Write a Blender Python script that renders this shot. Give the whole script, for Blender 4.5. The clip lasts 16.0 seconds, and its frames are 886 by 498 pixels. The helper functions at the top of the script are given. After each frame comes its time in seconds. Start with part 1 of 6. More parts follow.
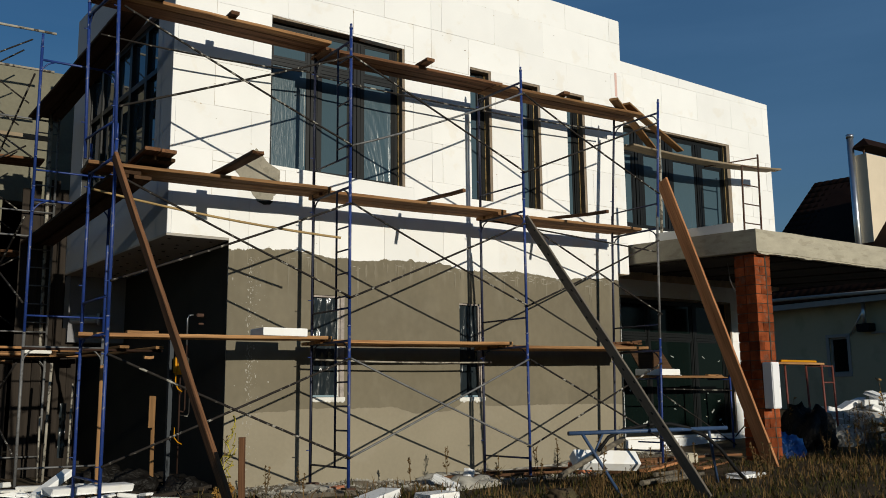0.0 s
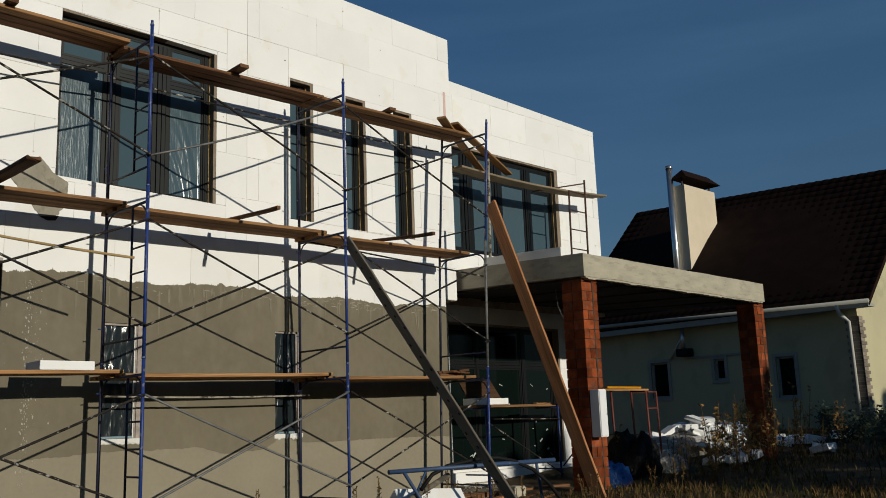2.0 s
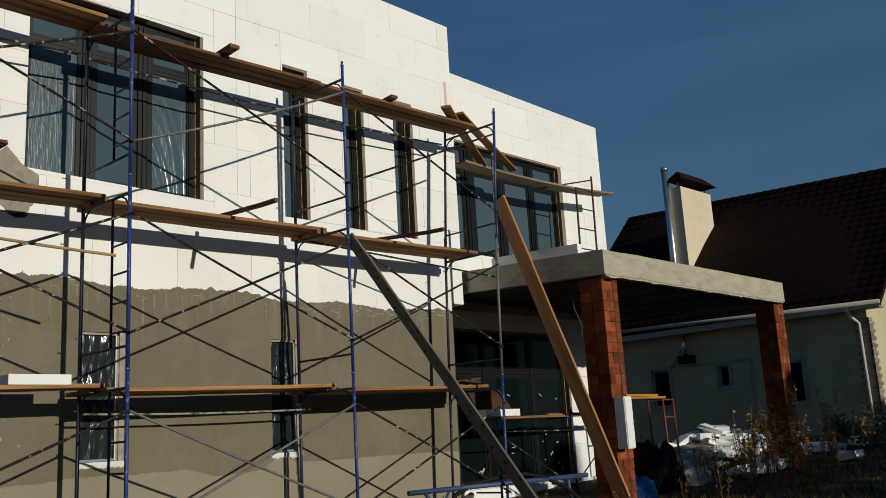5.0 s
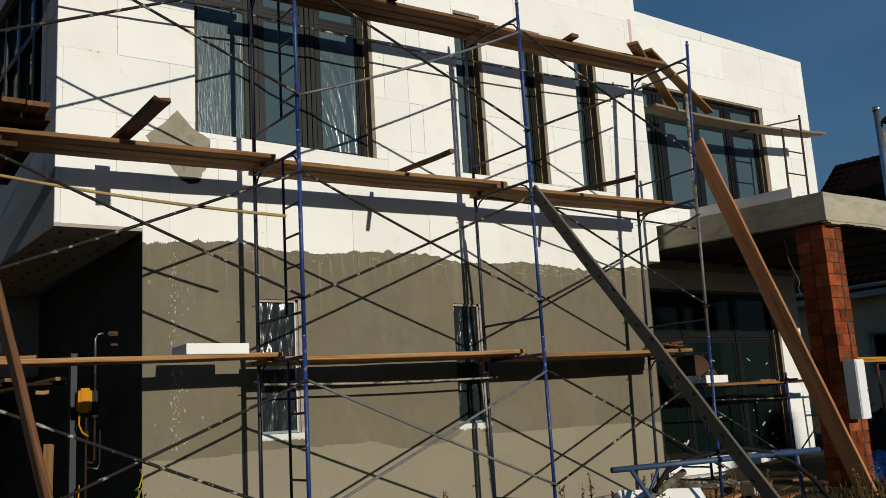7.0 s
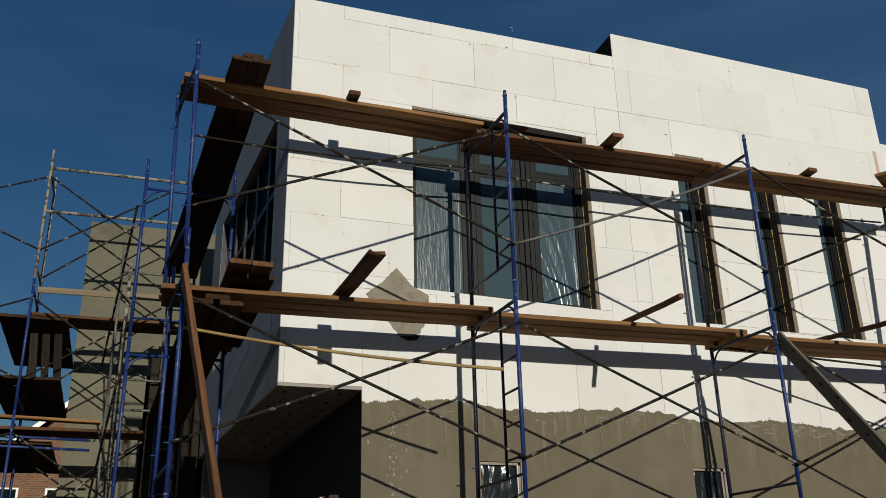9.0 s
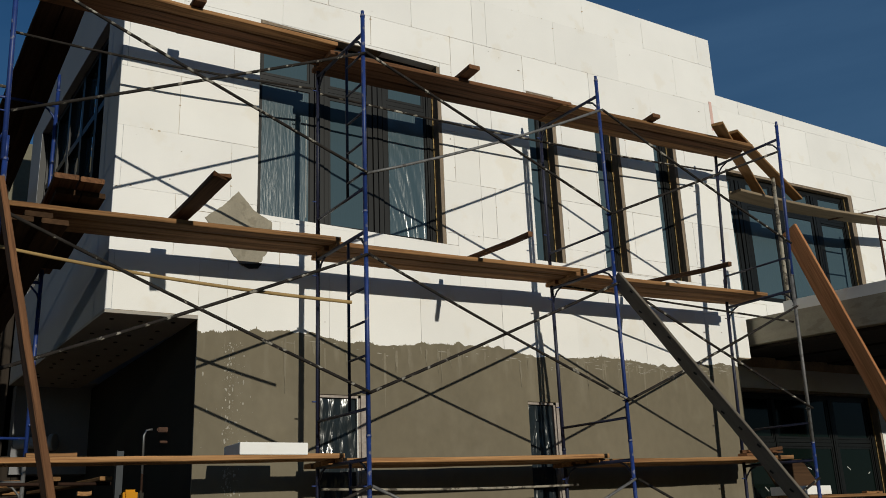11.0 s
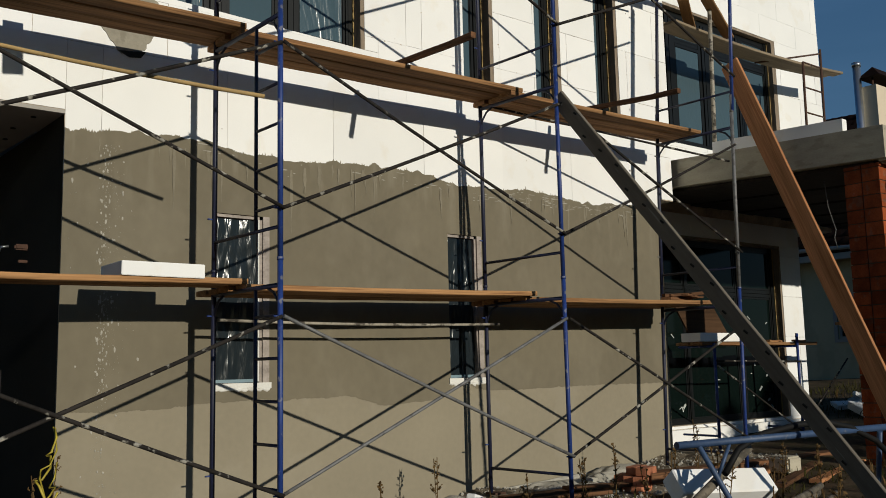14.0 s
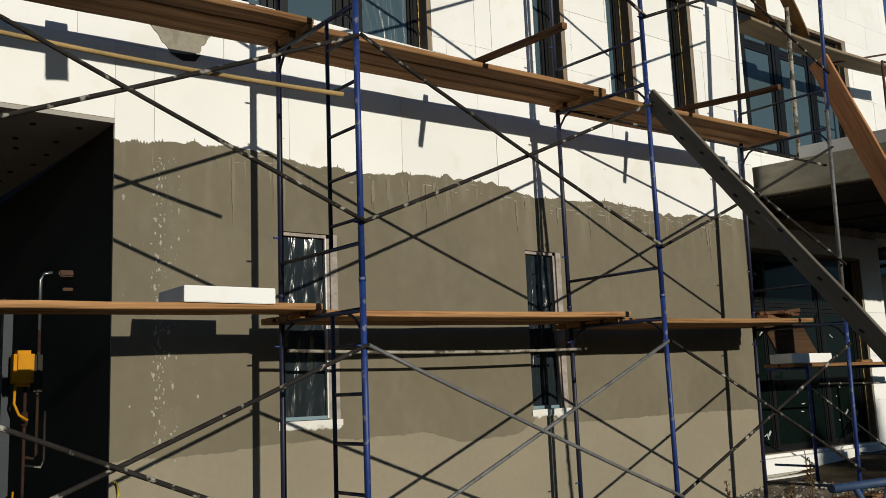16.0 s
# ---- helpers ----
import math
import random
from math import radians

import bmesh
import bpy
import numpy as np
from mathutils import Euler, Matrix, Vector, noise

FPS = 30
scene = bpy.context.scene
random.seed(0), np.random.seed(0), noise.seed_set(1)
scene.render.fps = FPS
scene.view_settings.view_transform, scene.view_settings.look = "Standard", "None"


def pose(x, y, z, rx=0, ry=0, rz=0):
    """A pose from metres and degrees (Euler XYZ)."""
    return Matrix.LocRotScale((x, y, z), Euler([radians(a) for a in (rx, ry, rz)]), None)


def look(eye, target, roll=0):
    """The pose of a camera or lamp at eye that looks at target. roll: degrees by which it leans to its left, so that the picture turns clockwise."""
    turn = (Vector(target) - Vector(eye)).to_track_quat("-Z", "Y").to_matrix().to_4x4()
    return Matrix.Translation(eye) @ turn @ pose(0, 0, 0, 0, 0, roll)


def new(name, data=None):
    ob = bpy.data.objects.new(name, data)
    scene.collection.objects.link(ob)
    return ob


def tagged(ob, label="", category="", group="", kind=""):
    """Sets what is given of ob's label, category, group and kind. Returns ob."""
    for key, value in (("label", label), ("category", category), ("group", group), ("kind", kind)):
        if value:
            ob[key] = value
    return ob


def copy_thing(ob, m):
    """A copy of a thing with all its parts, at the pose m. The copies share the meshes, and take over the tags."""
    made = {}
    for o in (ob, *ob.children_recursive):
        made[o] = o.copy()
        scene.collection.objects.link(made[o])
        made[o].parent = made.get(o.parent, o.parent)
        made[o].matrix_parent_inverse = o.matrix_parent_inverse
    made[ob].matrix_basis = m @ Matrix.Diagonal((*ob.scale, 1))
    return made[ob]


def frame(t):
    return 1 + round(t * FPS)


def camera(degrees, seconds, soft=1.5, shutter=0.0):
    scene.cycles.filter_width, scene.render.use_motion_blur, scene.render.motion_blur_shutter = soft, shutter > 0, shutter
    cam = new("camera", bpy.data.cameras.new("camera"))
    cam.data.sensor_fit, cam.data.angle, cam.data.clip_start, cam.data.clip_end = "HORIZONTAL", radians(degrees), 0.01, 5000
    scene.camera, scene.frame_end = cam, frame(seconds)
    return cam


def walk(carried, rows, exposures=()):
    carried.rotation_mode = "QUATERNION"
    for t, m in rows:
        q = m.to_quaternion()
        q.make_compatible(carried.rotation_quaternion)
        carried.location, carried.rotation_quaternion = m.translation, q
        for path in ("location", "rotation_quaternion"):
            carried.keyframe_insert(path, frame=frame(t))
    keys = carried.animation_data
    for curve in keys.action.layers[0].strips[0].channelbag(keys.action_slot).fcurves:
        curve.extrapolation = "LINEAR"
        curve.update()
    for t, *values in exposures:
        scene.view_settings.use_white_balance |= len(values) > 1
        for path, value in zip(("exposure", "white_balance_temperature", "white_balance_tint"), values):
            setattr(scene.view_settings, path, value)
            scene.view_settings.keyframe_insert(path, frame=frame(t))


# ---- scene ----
cam = camera(51.5, 16.0, soft=0.92)
PATH = [
    (0, (-4.468, -12.134, 1.072), (-3.378, -10.489, 1.399), -0.6),
    (0.5, (-4.36, -11.952, 1.109), (-3.131, -10.411, 1.444), -1.4),
    (1, (-4.274, -11.808, 1.129), (-2.946, -10.357, 1.494), -2.1),
    (1.5, (-3.958, -11.65, 1.134), (-2.606, -10.225, 1.51), -2.1),
    (2, (-3.73, -11.531, 1.146), (-2.367, -10.118, 1.526), -2.1),
    (2.5, (-3.714, -11.339, 1.17), (-2.341, -9.934, 1.545), -2.2),
    (3, (-3.759, -11.15, 1.22), (-2.386, -9.746, 1.596), -2.2),
    (3.2, (-3.798, -11.092, 1.242), (-2.425, -9.688, 1.619), -2.1),
    (5.3, (-3.142, -10.207, 1.141), (-1.743, -8.838, 1.552), -3.4),
    (5.5, (-3.067, -10.125, 1.136), (-1.697, -8.722, 1.532), -3.1),
    (6, (-2.848, -9.979, 1.157), (-1.623, -8.44, 1.519), -2.3),
    (6.5, (-2.733, -9.803, 1.159), (-1.612, -8.185, 1.512), -3.1),
    (7, (-2.655, -9.52, 1.182), (-1.555, -7.891, 1.549), -3.4),
    (7.5, (-2.6, -9.312, 1.156), (-1.574, -7.647, 1.575), -3.2),
    (8, (-2.445, -9.233, 1.162), (-1.605, -7.494, 1.683), -2.3),
    (8.5, (-2.331, -9.081, 1.162), (-1.673, -7.316, 1.834), -1.3),
    (8.7, (-2.312, -9.088, 1.145), (-1.701, -7.332, 1.883), -1.2),
    (10.8, (-2.359, -8.796, 1.312), (-1.414, -7.162, 1.973), -2.9),
    (11, (-2.38, -8.758, 1.283), (-1.403, -7.11, 1.861), -2.3),
    (11.5, (-2.395, -8.677, 1.238), (-1.363, -7.012, 1.641), -1.2),
    (12, (-2.368, -8.572, 1.242), (-1.316, -6.904, 1.575), -1.2),
    (12.5, (-2.232, -8.245, 1.213), (-1.189, -6.568, 1.524), -1.4),
    (13, (-2.217, -7.954, 1.206), (-1.079, -6.34, 1.524), -1.2),
    (13.5, (-2.219, -7.656, 1.259), (-0.947, -6.141, 1.561), -0.9),
    (14, (-2.096, -7.404, 1.227), (-0.859, -5.854, 1.486), -1.3),
    (14.5, (-2.014, -7.265, 1.196), (-0.865, -5.643, 1.419), -1.4),
    (15, (-2.031, -7.005, 1.198), (-0.845, -5.415, 1.451), -1.6),
    (15.5, (-2.046, -6.623, 1.281), (-0.822, -5.071, 1.586), -2.0),
    (16, (-1.991, -6.425, 1.314), (-0.795, -4.853, 1.624), -2.3),
]
walk(cam, [(t, look(eye, target, roll)) for t, eye, target, roll in PATH],
     exposures=((0.0, 0.03), (0.5, 0.0), (1.0, -0.09), (2.5, -0.21), (5.5, -0.20), (7.0, -0.08), (8.5, -0.26), (11.0, -0.31), (11.5, -0.20), (12.5, -0.06), (13.3, -0.04), (14.0, -0.09), (15.0, 0.06), (16.0, 0.0)))

# ---- light ----
SUN_WAY = Vector((-0.02, 1.0, -0.26)).normalized()
SUN_UP = math.asin(-SUN_WAY.z)
sun = new("sun", bpy.data.lights.new("sun", "SUN"))
sun.data.energy, sun.data.angle, sun.data.color = 3.5, radians(0.55), (1.0, 0.94, 0.80)
sun.matrix_world = look((0, -30, 12), Vector((0, -30, 12)) + SUN_WAY)

world = bpy.data.worlds.new("sky")
scene.world = world
world.use_nodes = True
wn = world.node_tree.nodes
sky = wn.new("ShaderNodeTexSky")
sky.sky_type, sky.sun_disc = "NISHITA", False
sky.sun_elevation, sky.sun_rotation = SUN_UP, math.atan2(-SUN_WAY.x, -SUN_WAY.y)
sky.air_density, sky.dust_density, sky.ozone_density = 1.4, 0.15, 4.5
wn["Background"].inputs["Strength"].default_value = 0.050
wl = world.node_tree.links
deep = wn.new("ShaderNodeHueSaturation")
deep.inputs["Hue"].default_value, deep.inputs["Saturation"].default_value = 0.510, 1.22
wl.new(sky.outputs["Color"], deep.inputs["Color"])
# thin streaks of high haze
where, squash, wisps, thin = wn.new("ShaderNodeTexCoord"), wn.new("ShaderNodeMapping"), wn.new("ShaderNodeTexNoise"), wn.new("ShaderNodeMapRange")
squash.inputs["Scale"].default_value = (2.0, 2.0, 14.0)
wisps.inputs["Scale"].default_value, wisps.inputs["Detail"].default_value = 1.6, 5
thin.inputs["From Min"].default_value, thin.inputs["From Max"].default_value, thin.inputs["To Max"].default_value = 0.40, 0.80, 0.26
wl.new(where.outputs["Generated"], squash.inputs["Vector"])
wl.new(squash.outputs["Vector"], wisps.inputs["Vector"])
wl.new(wisps.outputs["Fac"], thin.inputs["Value"])
# the haze thickens towards one side of the sky
axes, side_haze, haze = wn.new("ShaderNodeSeparateXYZ"), wn.new("ShaderNodeMapRange"), wn.new("ShaderNodeMath")
side_haze.inputs["From Min"].default_value, side_haze.inputs["From Max"].default_value, side_haze.inputs["To Max"].default_value = 0.15, 0.80, 0.42
wl.new(where.outputs["Generated"], axes.inputs[0])
wl.new(axes.outputs["X"], side_haze.inputs["Value"])
wl.new(thin.outputs["Result"], haze.inputs[0])
wl.new(side_haze.outputs["Result"], haze.inputs[1])
veil = wn.new("ShaderNodeMix")
veil.data_type = "RGBA"
wl.new(haze.outputs[0], veil.inputs["Factor"])
wl.new(deep.outputs["Color"], veil.inputs[6])
veil.inputs[7].default_value = (1.35, 3.0, 5.5, 1)
wl.new(veil.outputs[2], wn["Background"].inputs["Color"])


# ---- materials ----
def material(name, colour, rough=0.8, metal=0.0, spread=0.25, scale=6.0, fine=60.0, bump=0.15, stretch=(1, 1, 1),
             second=None, amount=0.5, ratio=0.5, vary=0.0, spec=0.5):
    """Colour with variation at two scales, an optional second colour in patches, and fine relief."""
    m = bpy.data.materials.new(name)
    m.use_nodes = True
    nt = m.node_tree
    n, l = nt.nodes, nt.links
    b = n["Principled BSDF"]
    co = n.new("ShaderNodeTexCoord")
    mp = n.new("ShaderNodeMapping")
    mp.inputs["Scale"].default_value = stretch
    l.new(co.outputs["Object"], mp.inputs["Vector"])
    big, small = n.new("ShaderNodeTexNoise"), n.new("ShaderNodeTexNoise")
    big.inputs["Scale"].default_value, small.inputs["Scale"].default_value = scale, fine
    big.inputs["Detail"].default_value, small.inputs["Detail"].default_value = 4, 3
    for t in (big, small):
        l.new(mp.outputs["Vector"], t.inputs["Vector"])
    add = n.new("ShaderNodeMath")
    add.operation = "MULTIPLY_ADD"
    l.new(small.outputs["Fac"], add.inputs[0])
    add.inputs[1].default_value = 0.5
    l.new(big.outputs["Fac"], add.inputs[2])
    rng = n.new("ShaderNodeMapRange")
    rng.inputs["From Min"].default_value, rng.inputs["From Max"].default_value = 0.45, 1.05
    rng.inputs["To Min"].default_value, rng.inputs["To Max"].default_value = 1 - spread, 1 + spread
    l.new(add.outputs[0], rng.inputs["Value"])
    value = rng.outputs["Result"]
    if vary:
        info = n.new("ShaderNodeObjectInfo")
        r2 = n.new("ShaderNodeMapRange")
        r2.inputs["To Min"].default_value, r2.inputs["To Max"].default_value = 1 - vary, 1 + vary
        l.new(info.outputs["Random"], r2.inputs["Value"])
        mul = n.new("ShaderNodeMath")
        mul.operation = "MULTIPLY"
        l.new(value, mul.inputs[0])
        l.new(r2.outputs["Result"], mul.inputs[1])
        value = mul.outputs[0]
    base = n.new("ShaderNodeRGB")
    base.outputs[0].default_value = (*colour, 1)
    tint = base.outputs[0]
    if second:
        mask = n.new("ShaderNodeTexNoise")
        mask.inputs["Scale"].default_value, mask.inputs["Detail"].default_value = scale * 1.7, 6
        l.new(mp.outputs["Vector"], mask.inputs["Vector"])
        edge = n.new("ShaderNodeMapRange")
        edge.inputs["From Min"].default_value, edge.inputs["From Max"].default_value = ratio, ratio + 0.06
        edge.inputs["To Max"].default_value = amount
        l.new(mask.outputs["Fac"], edge.inputs["Value"])
        mix = n.new("ShaderNodeMix")
        mix.data_type = "RGBA"
        l.new(edge.outputs["Result"], mix.inputs["Factor"])
        l.new(tint, mix.inputs[6])
        mix.inputs[7].default_value = (*second, 1)
        tint = mix.outputs[2]
    out = n.new("ShaderNodeVectorMath")
    out.operation = "SCALE"
    l.new(tint, out.inputs[0])
    l.new(value, out.inputs["Scale"])
    l.new(out.outputs[0], b.inputs["Base Color"])
    b.inputs["Roughness"].default_value, b.inputs["Metallic"].default_value = rough, metal
    b.inputs["Specular IOR Level"].default_value = spec
    if bump:
        bp = n.new("ShaderNodeBump")
        bp.inputs["Strength"].default_value, bp.inputs["Distance"].default_value = bump, 0.01
        l.new(add.outputs[0], bp.inputs["Height"])
        l.new(bp.outputs["Normal"], b.inputs["Normal"])
    return m


EPS = material("white foam insulation", (0.80, 0.80, 0.785), 0.85, spread=0.05, scale=1.3, fine=120, bump=0.10, vary=0.03, second=(0.74, 0.70, 0.62), ratio=0.58, amount=0.4)
EPS_BACK = material("foam joint", (0.50, 0.42, 0.31), 0.95, spread=0.35, scale=3, fine=30)
PLASTER = material("grey adhesive basecoat", (0.242, 0.211, 0.150), 0.9, spread=0.10, scale=0.9, fine=18, bump=0.05, second=(0.27, 0.24, 0.18), ratio=0.56, amount=0.4)
PLASTER_WET = material("damp grey basecoat", (0.149, 0.128, 0.086), 0.85, spread=0.16, scale=0.7, fine=9, bump=0.05, stretch=(1.2, 1, 0.9), second=(0.178, 0.155, 0.108), ratio=0.54, amount=0.45)


def brushed(m, low, high, colour, amount):
    """Soft pale strokes dragged down a coat of mortar between two heights."""
    n, l = m.node_tree.nodes, m.node_tree.links
    b = n["Principled BSDF"]
    old = b.inputs["Base Color"].links[0].from_socket
    co, mp, tex, fade, pick, both, mix, axes = [n.new(k) for k in ("ShaderNodeTexCoord", "ShaderNodeMapping", "ShaderNodeTexNoise", "ShaderNodeMapRange", "ShaderNodeMapRange", "ShaderNodeMath", "ShaderNodeMix", "ShaderNodeSeparateXYZ")]
    mp.inputs["Scale"].default_value = (4.0, 1.0, 0.8)
    tex.inputs["Scale"].default_value, tex.inputs["Detail"].default_value = 1.3, 4
    l.new(co.outputs["Object"], mp.inputs["Vector"])
    l.new(mp.outputs["Vector"], tex.inputs["Vector"])
    l.new(co.outputs["Object"], axes.inputs[0])
    fade.inputs["From Min"].default_value, fade.inputs["From Max"].default_value, fade.inputs["To Max"].default_value = low, high, amount
    l.new(axes.outputs["Z"], fade.inputs["Value"])
    pick.inputs["From Min"].default_value, pick.inputs["From Max"].default_value = 0.54, 0.74
    l.new(tex.outputs["Fac"], pick.inputs["Value"])
    both.operation = "MULTIPLY"
    l.new(fade.outputs["Result"], both.inputs[0])
    l.new(pick.outputs["Result"], both.inputs[1])
    mix.data_type = "RGBA"
    l.new(both.outputs[0], mix.inputs["Factor"])
    l.new(old, mix.inputs[6])
    mix.inputs[7].default_value = (*colour, 1)
    l.new(mix.outputs[2], b.inputs["Base Color"])


brushed(PLASTER_WET, 2.45, 3.10, (0.245, 0.22, 0.165), 0.75)
SMEARCOAT = material("thin scraped mortar", (0.24, 0.215, 0.16), 0.9, spread=0.3, scale=5, fine=40, bump=0.2, stretch=(6, 1, 0.7), second=(0.40, 0.37, 0.31), ratio=0.54, amount=0.8)
# bluish tint and dimmer grey put the side's skylit shade into the colour
SIDE_PLASTER = material("bluish grey, skylit shade included", (0.36, 0.385, 0.42), 0.9, spread=0.08, scale=0.8, bump=0.05)
# near-black puts the shade of recessed and turned-away faces into the colour
SHADE_DARK = material("near-black grey for shade and dark parts", (0.032, 0.029, 0.023), 0.9, spread=0.15, scale=1.5, spec=0.2)
PLINTH = material("pale concrete plinth", (0.36, 0.34, 0.29), 0.95, spread=0.25, scale=5, bump=0.4)
CONCRETE = material("cast concrete", (0.385, 0.35, 0.268), 0.9, spread=0.20, scale=2.5, fine=30, bump=0.15, stretch=(1, 1, 3), second=(0.27, 0.24, 0.175), ratio=0.57, amount=0.5)
SOFFIT = material("grey plaster soffit", (0.34, 0.32, 0.29), 0.9, spread=0.12, scale=2)
FRAME_DARK = material("anthracite window frame", (0.007, 0.008, 0.008), 0.4, spread=0.2, scale=4, bump=0.0, spec=0.25)
GROOVE = material("black gasket", (0.004, 0.004, 0.004), 0.7, spread=0.1, bump=0, spec=0.1)
REVEAL = material("raw reveal boards", (0.21, 0.165, 0.12), 0.9, spread=0.35, scale=5, stretch=(3, 3, 0.5), second=(0.30, 0.25, 0.19), ratio=0.58)
FOAMYEL = material("mounting foam", (0.36, 0.25, 0.10), 0.9, spread=0.25, scale=12, bump=0.5)
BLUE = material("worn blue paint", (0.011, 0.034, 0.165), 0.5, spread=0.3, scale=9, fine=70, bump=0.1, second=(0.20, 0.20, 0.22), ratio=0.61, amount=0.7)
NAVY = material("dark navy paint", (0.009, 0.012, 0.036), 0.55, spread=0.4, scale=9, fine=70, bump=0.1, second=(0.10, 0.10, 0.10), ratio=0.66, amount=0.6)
BRACE = material("spattered dark steel tube", (0.022, 0.019, 0.017), 0.8, metal=0.0, spread=0.5, scale=7, second=(0.38, 0.36, 0.31), ratio=0.585, amount=0.75, spec=0.12)
GREYWOOD = material("greyed old plank", (0.22, 0.17, 0.11), 0.85, spread=0.3, scale=3, fine=18, bump=0.2, stretch=(0.25, 5, 5))
GREYPOLE = material("greyed round pole", (0.14, 0.118, 0.085), 0.85, spread=0.45, scale=6, fine=25, bump=0.3, second=(0.06, 0.05, 0.036), ratio=0.52, amount=0.7)
SMEAR = material("torn sticker paper", (0.42, 0.44, 0.42), 0.8, spread=0.2)
STEELGREY = material("bare grey steel", (0.15, 0.15, 0.15), 0.6, metal=0.3, spread=0.3, scale=9, second=(0.05, 0.045, 0.04), ratio=0.55)
PALEWOOD = material("pale yellow rod wood", (0.35, 0.235, 0.095), 0.8, spread=0.3, scale=4)
PALETUBE = material("mortar-covered tube", (0.30, 0.275, 0.225), 0.75, spread=0.45, scale=7, second=(0.055, 0.047, 0.04), ratio=0.52, amount=0.9, spec=0.2)
WOOD = material("weathered pine plank", (0.295, 0.158, 0.068), 0.85, spread=0.6, scale=3, fine=22, bump=0.3, stretch=(0.18, 7, 7), vary=0.3, second=(0.14, 0.064, 0.027), ratio=0.52, amount=0.65, spec=0.2)
WOOD_DARK = material("dirty dark plank", (0.135, 0.064, 0.030), 0.85, spread=0.55, scale=3, fine=22, bump=0.3, stretch=(0.18, 7, 7), vary=0.3, second=(0.050, 0.024, 0.012), ratio=0.52, amount=0.65, spec=0.2)
# same planks as the rest, with their shade put into a darker colour
WOOD_SHADE = material("plank wood darkened for shade", (0.050, 0.027, 0.014), 0.9, spread=0.5, scale=3, fine=22, bump=0.25, stretch=(0.18, 7, 7), vary=0.25, spec=0.15)
WOOD_MID = material("brown sawn batten", (0.22, 0.118, 0.048), 0.85, spread=0.4, scale=3, fine=20, bump=0.2, stretch=(0.2, 6, 6), vary=0.25, spec=0.2)
# darker copy of the side plaster, holding the recess's shade in its colour
CLOSING = material("grey recess wall darkened for shade", (0.20, 0.20, 0.21), 0.9, spread=0.15, scale=1.5)
WOOD_RED = material("reddish plank", (0.41, 0.19, 0.085), 0.8, spread=0.5, scale=2.5, fine=20, bump=0.2, stretch=(0.18, 6, 6), second=(0.28, 0.115, 0.048), ratio=0.53, amount=0.6, spec=0.15)
GREYBOARD = material("grey formwork board", (0.13, 0.11, 0.085), 0.8, spread=0.3, scale=4, stretch=(0.3, 4, 4), second=(0.3, 0.29, 0.27), ratio=0.66)
BRICK = material("red hollow brick", (0.215, 0.052, 0.018), 0.9, spread=0.5, scale=7, fine=60, bump=0.06, vary=0.4, second=(0.15, 0.095, 0.068), ratio=0.58, spec=0.06)
MORTAR = material("grey mortar", (0.075, 0.061, 0.047), 0.95, spread=0.25, scale=14, bump=0.08, spec=0.1)
WHITE = material("white painted metal", (0.78, 0.79, 0.80), 0.4, spread=0.04, bump=0)
WHITE_DIRTY = material("dirty white plaster", (0.66, 0.65, 0.61), 0.9, spread=0.14, scale=3, second=(0.4, 0.37, 0.32), ratio=0.62)
SOIL = material("dry soil and litter", (0.076, 0.055, 0.034), 0.95, spread=0.5, scale=2.5, fine=30, bump=0.8, second=(0.045, 0.044, 0.018), ratio=0.5, spec=0.1)
GRASS = material("dull grass", (0.044, 0.041, 0.012), 0.9, spread=0.6, scale=3, bump=0, spec=0.05)
STRAW = material("dry brown weeds", (0.125, 0.077, 0.032), 0.9, spread=0.5, scale=6, bump=0, spec=0.05)
LEAFYEL = material("yellowed leaves", (0.28, 0.15, 0.028), 0.7, spread=0.4, scale=9, bump=0)
NEIGH_WALL = material("cream plaster", (0.47, 0.43, 0.27), 0.9, spread=0.12, scale=0.7, second=(0.36, 0.33, 0.21), ratio=0.55)
# brighter copy of the cream plaster, with the chimney's sunlight in the colour
CHIMNEY_LIT = material("cream plaster brightened for sunlight", (0.62, 0.53, 0.40), 0.9, spread=0.10, scale=1.2)
NEIGH_TRIM = material("pale trim", (0.33, 0.33, 0.30), 0.8, spread=0.06, spec=0.2)
PIPEPALE = material("pale painted pipe", (0.50, 0.50, 0.47), 0.6, spread=0.08, spec=0.3)
ROOFTILE = material("dark brown metal tile", (0.016, 0.0080, 0.0052), 0.75, spread=0.35, scale=2, bump=0.05, spec=0.06)
GALV = material("bright galvanised steel", (0.60, 0.62, 0.64), 0.28, metal=0.9, spread=0.12, scale=6, bump=0.02)
BEIGE = material("beige wing plaster", (0.155, 0.145, 0.102), 0.9, spread=0.22, scale=0.9, fine=14, second=(0.11, 0.10, 0.075), ratio=0.6)
BLACKWOOD = material("near-black wood", (0.022, 0.017, 0.013), 0.9, spread=0.4, scale=3, fine=18, bump=0.2, stretch=(0.25, 5, 5), vary=0.3, spec=0.2)
JAMB = material("mortar-smeared jamb", (0.31, 0.27, 0.24), 0.9, spread=0.35, scale=7, bump=0.4, second=(0.19, 0.16, 0.14), ratio=0.56)
QUOIN = material("grey-brown facing brick", (0.20, 0.165, 0.13), 0.9, spread=0.25, scale=6, vary=0.3)
YELLOW = material("yellow plastic", (0.50, 0.215, 0.004), 0.6, spread=0.15, bump=0.02, spec=0.12)
BLACKP = material("black plastic", (0.008, 0.008, 0.008), 0.65, spread=0.2, bump=0.05, spec=0.15)
RUNS = material("pale dried runs", (0.195, 0.172, 0.125), 0.9, spread=0.2, scale=4, bump=0.05)
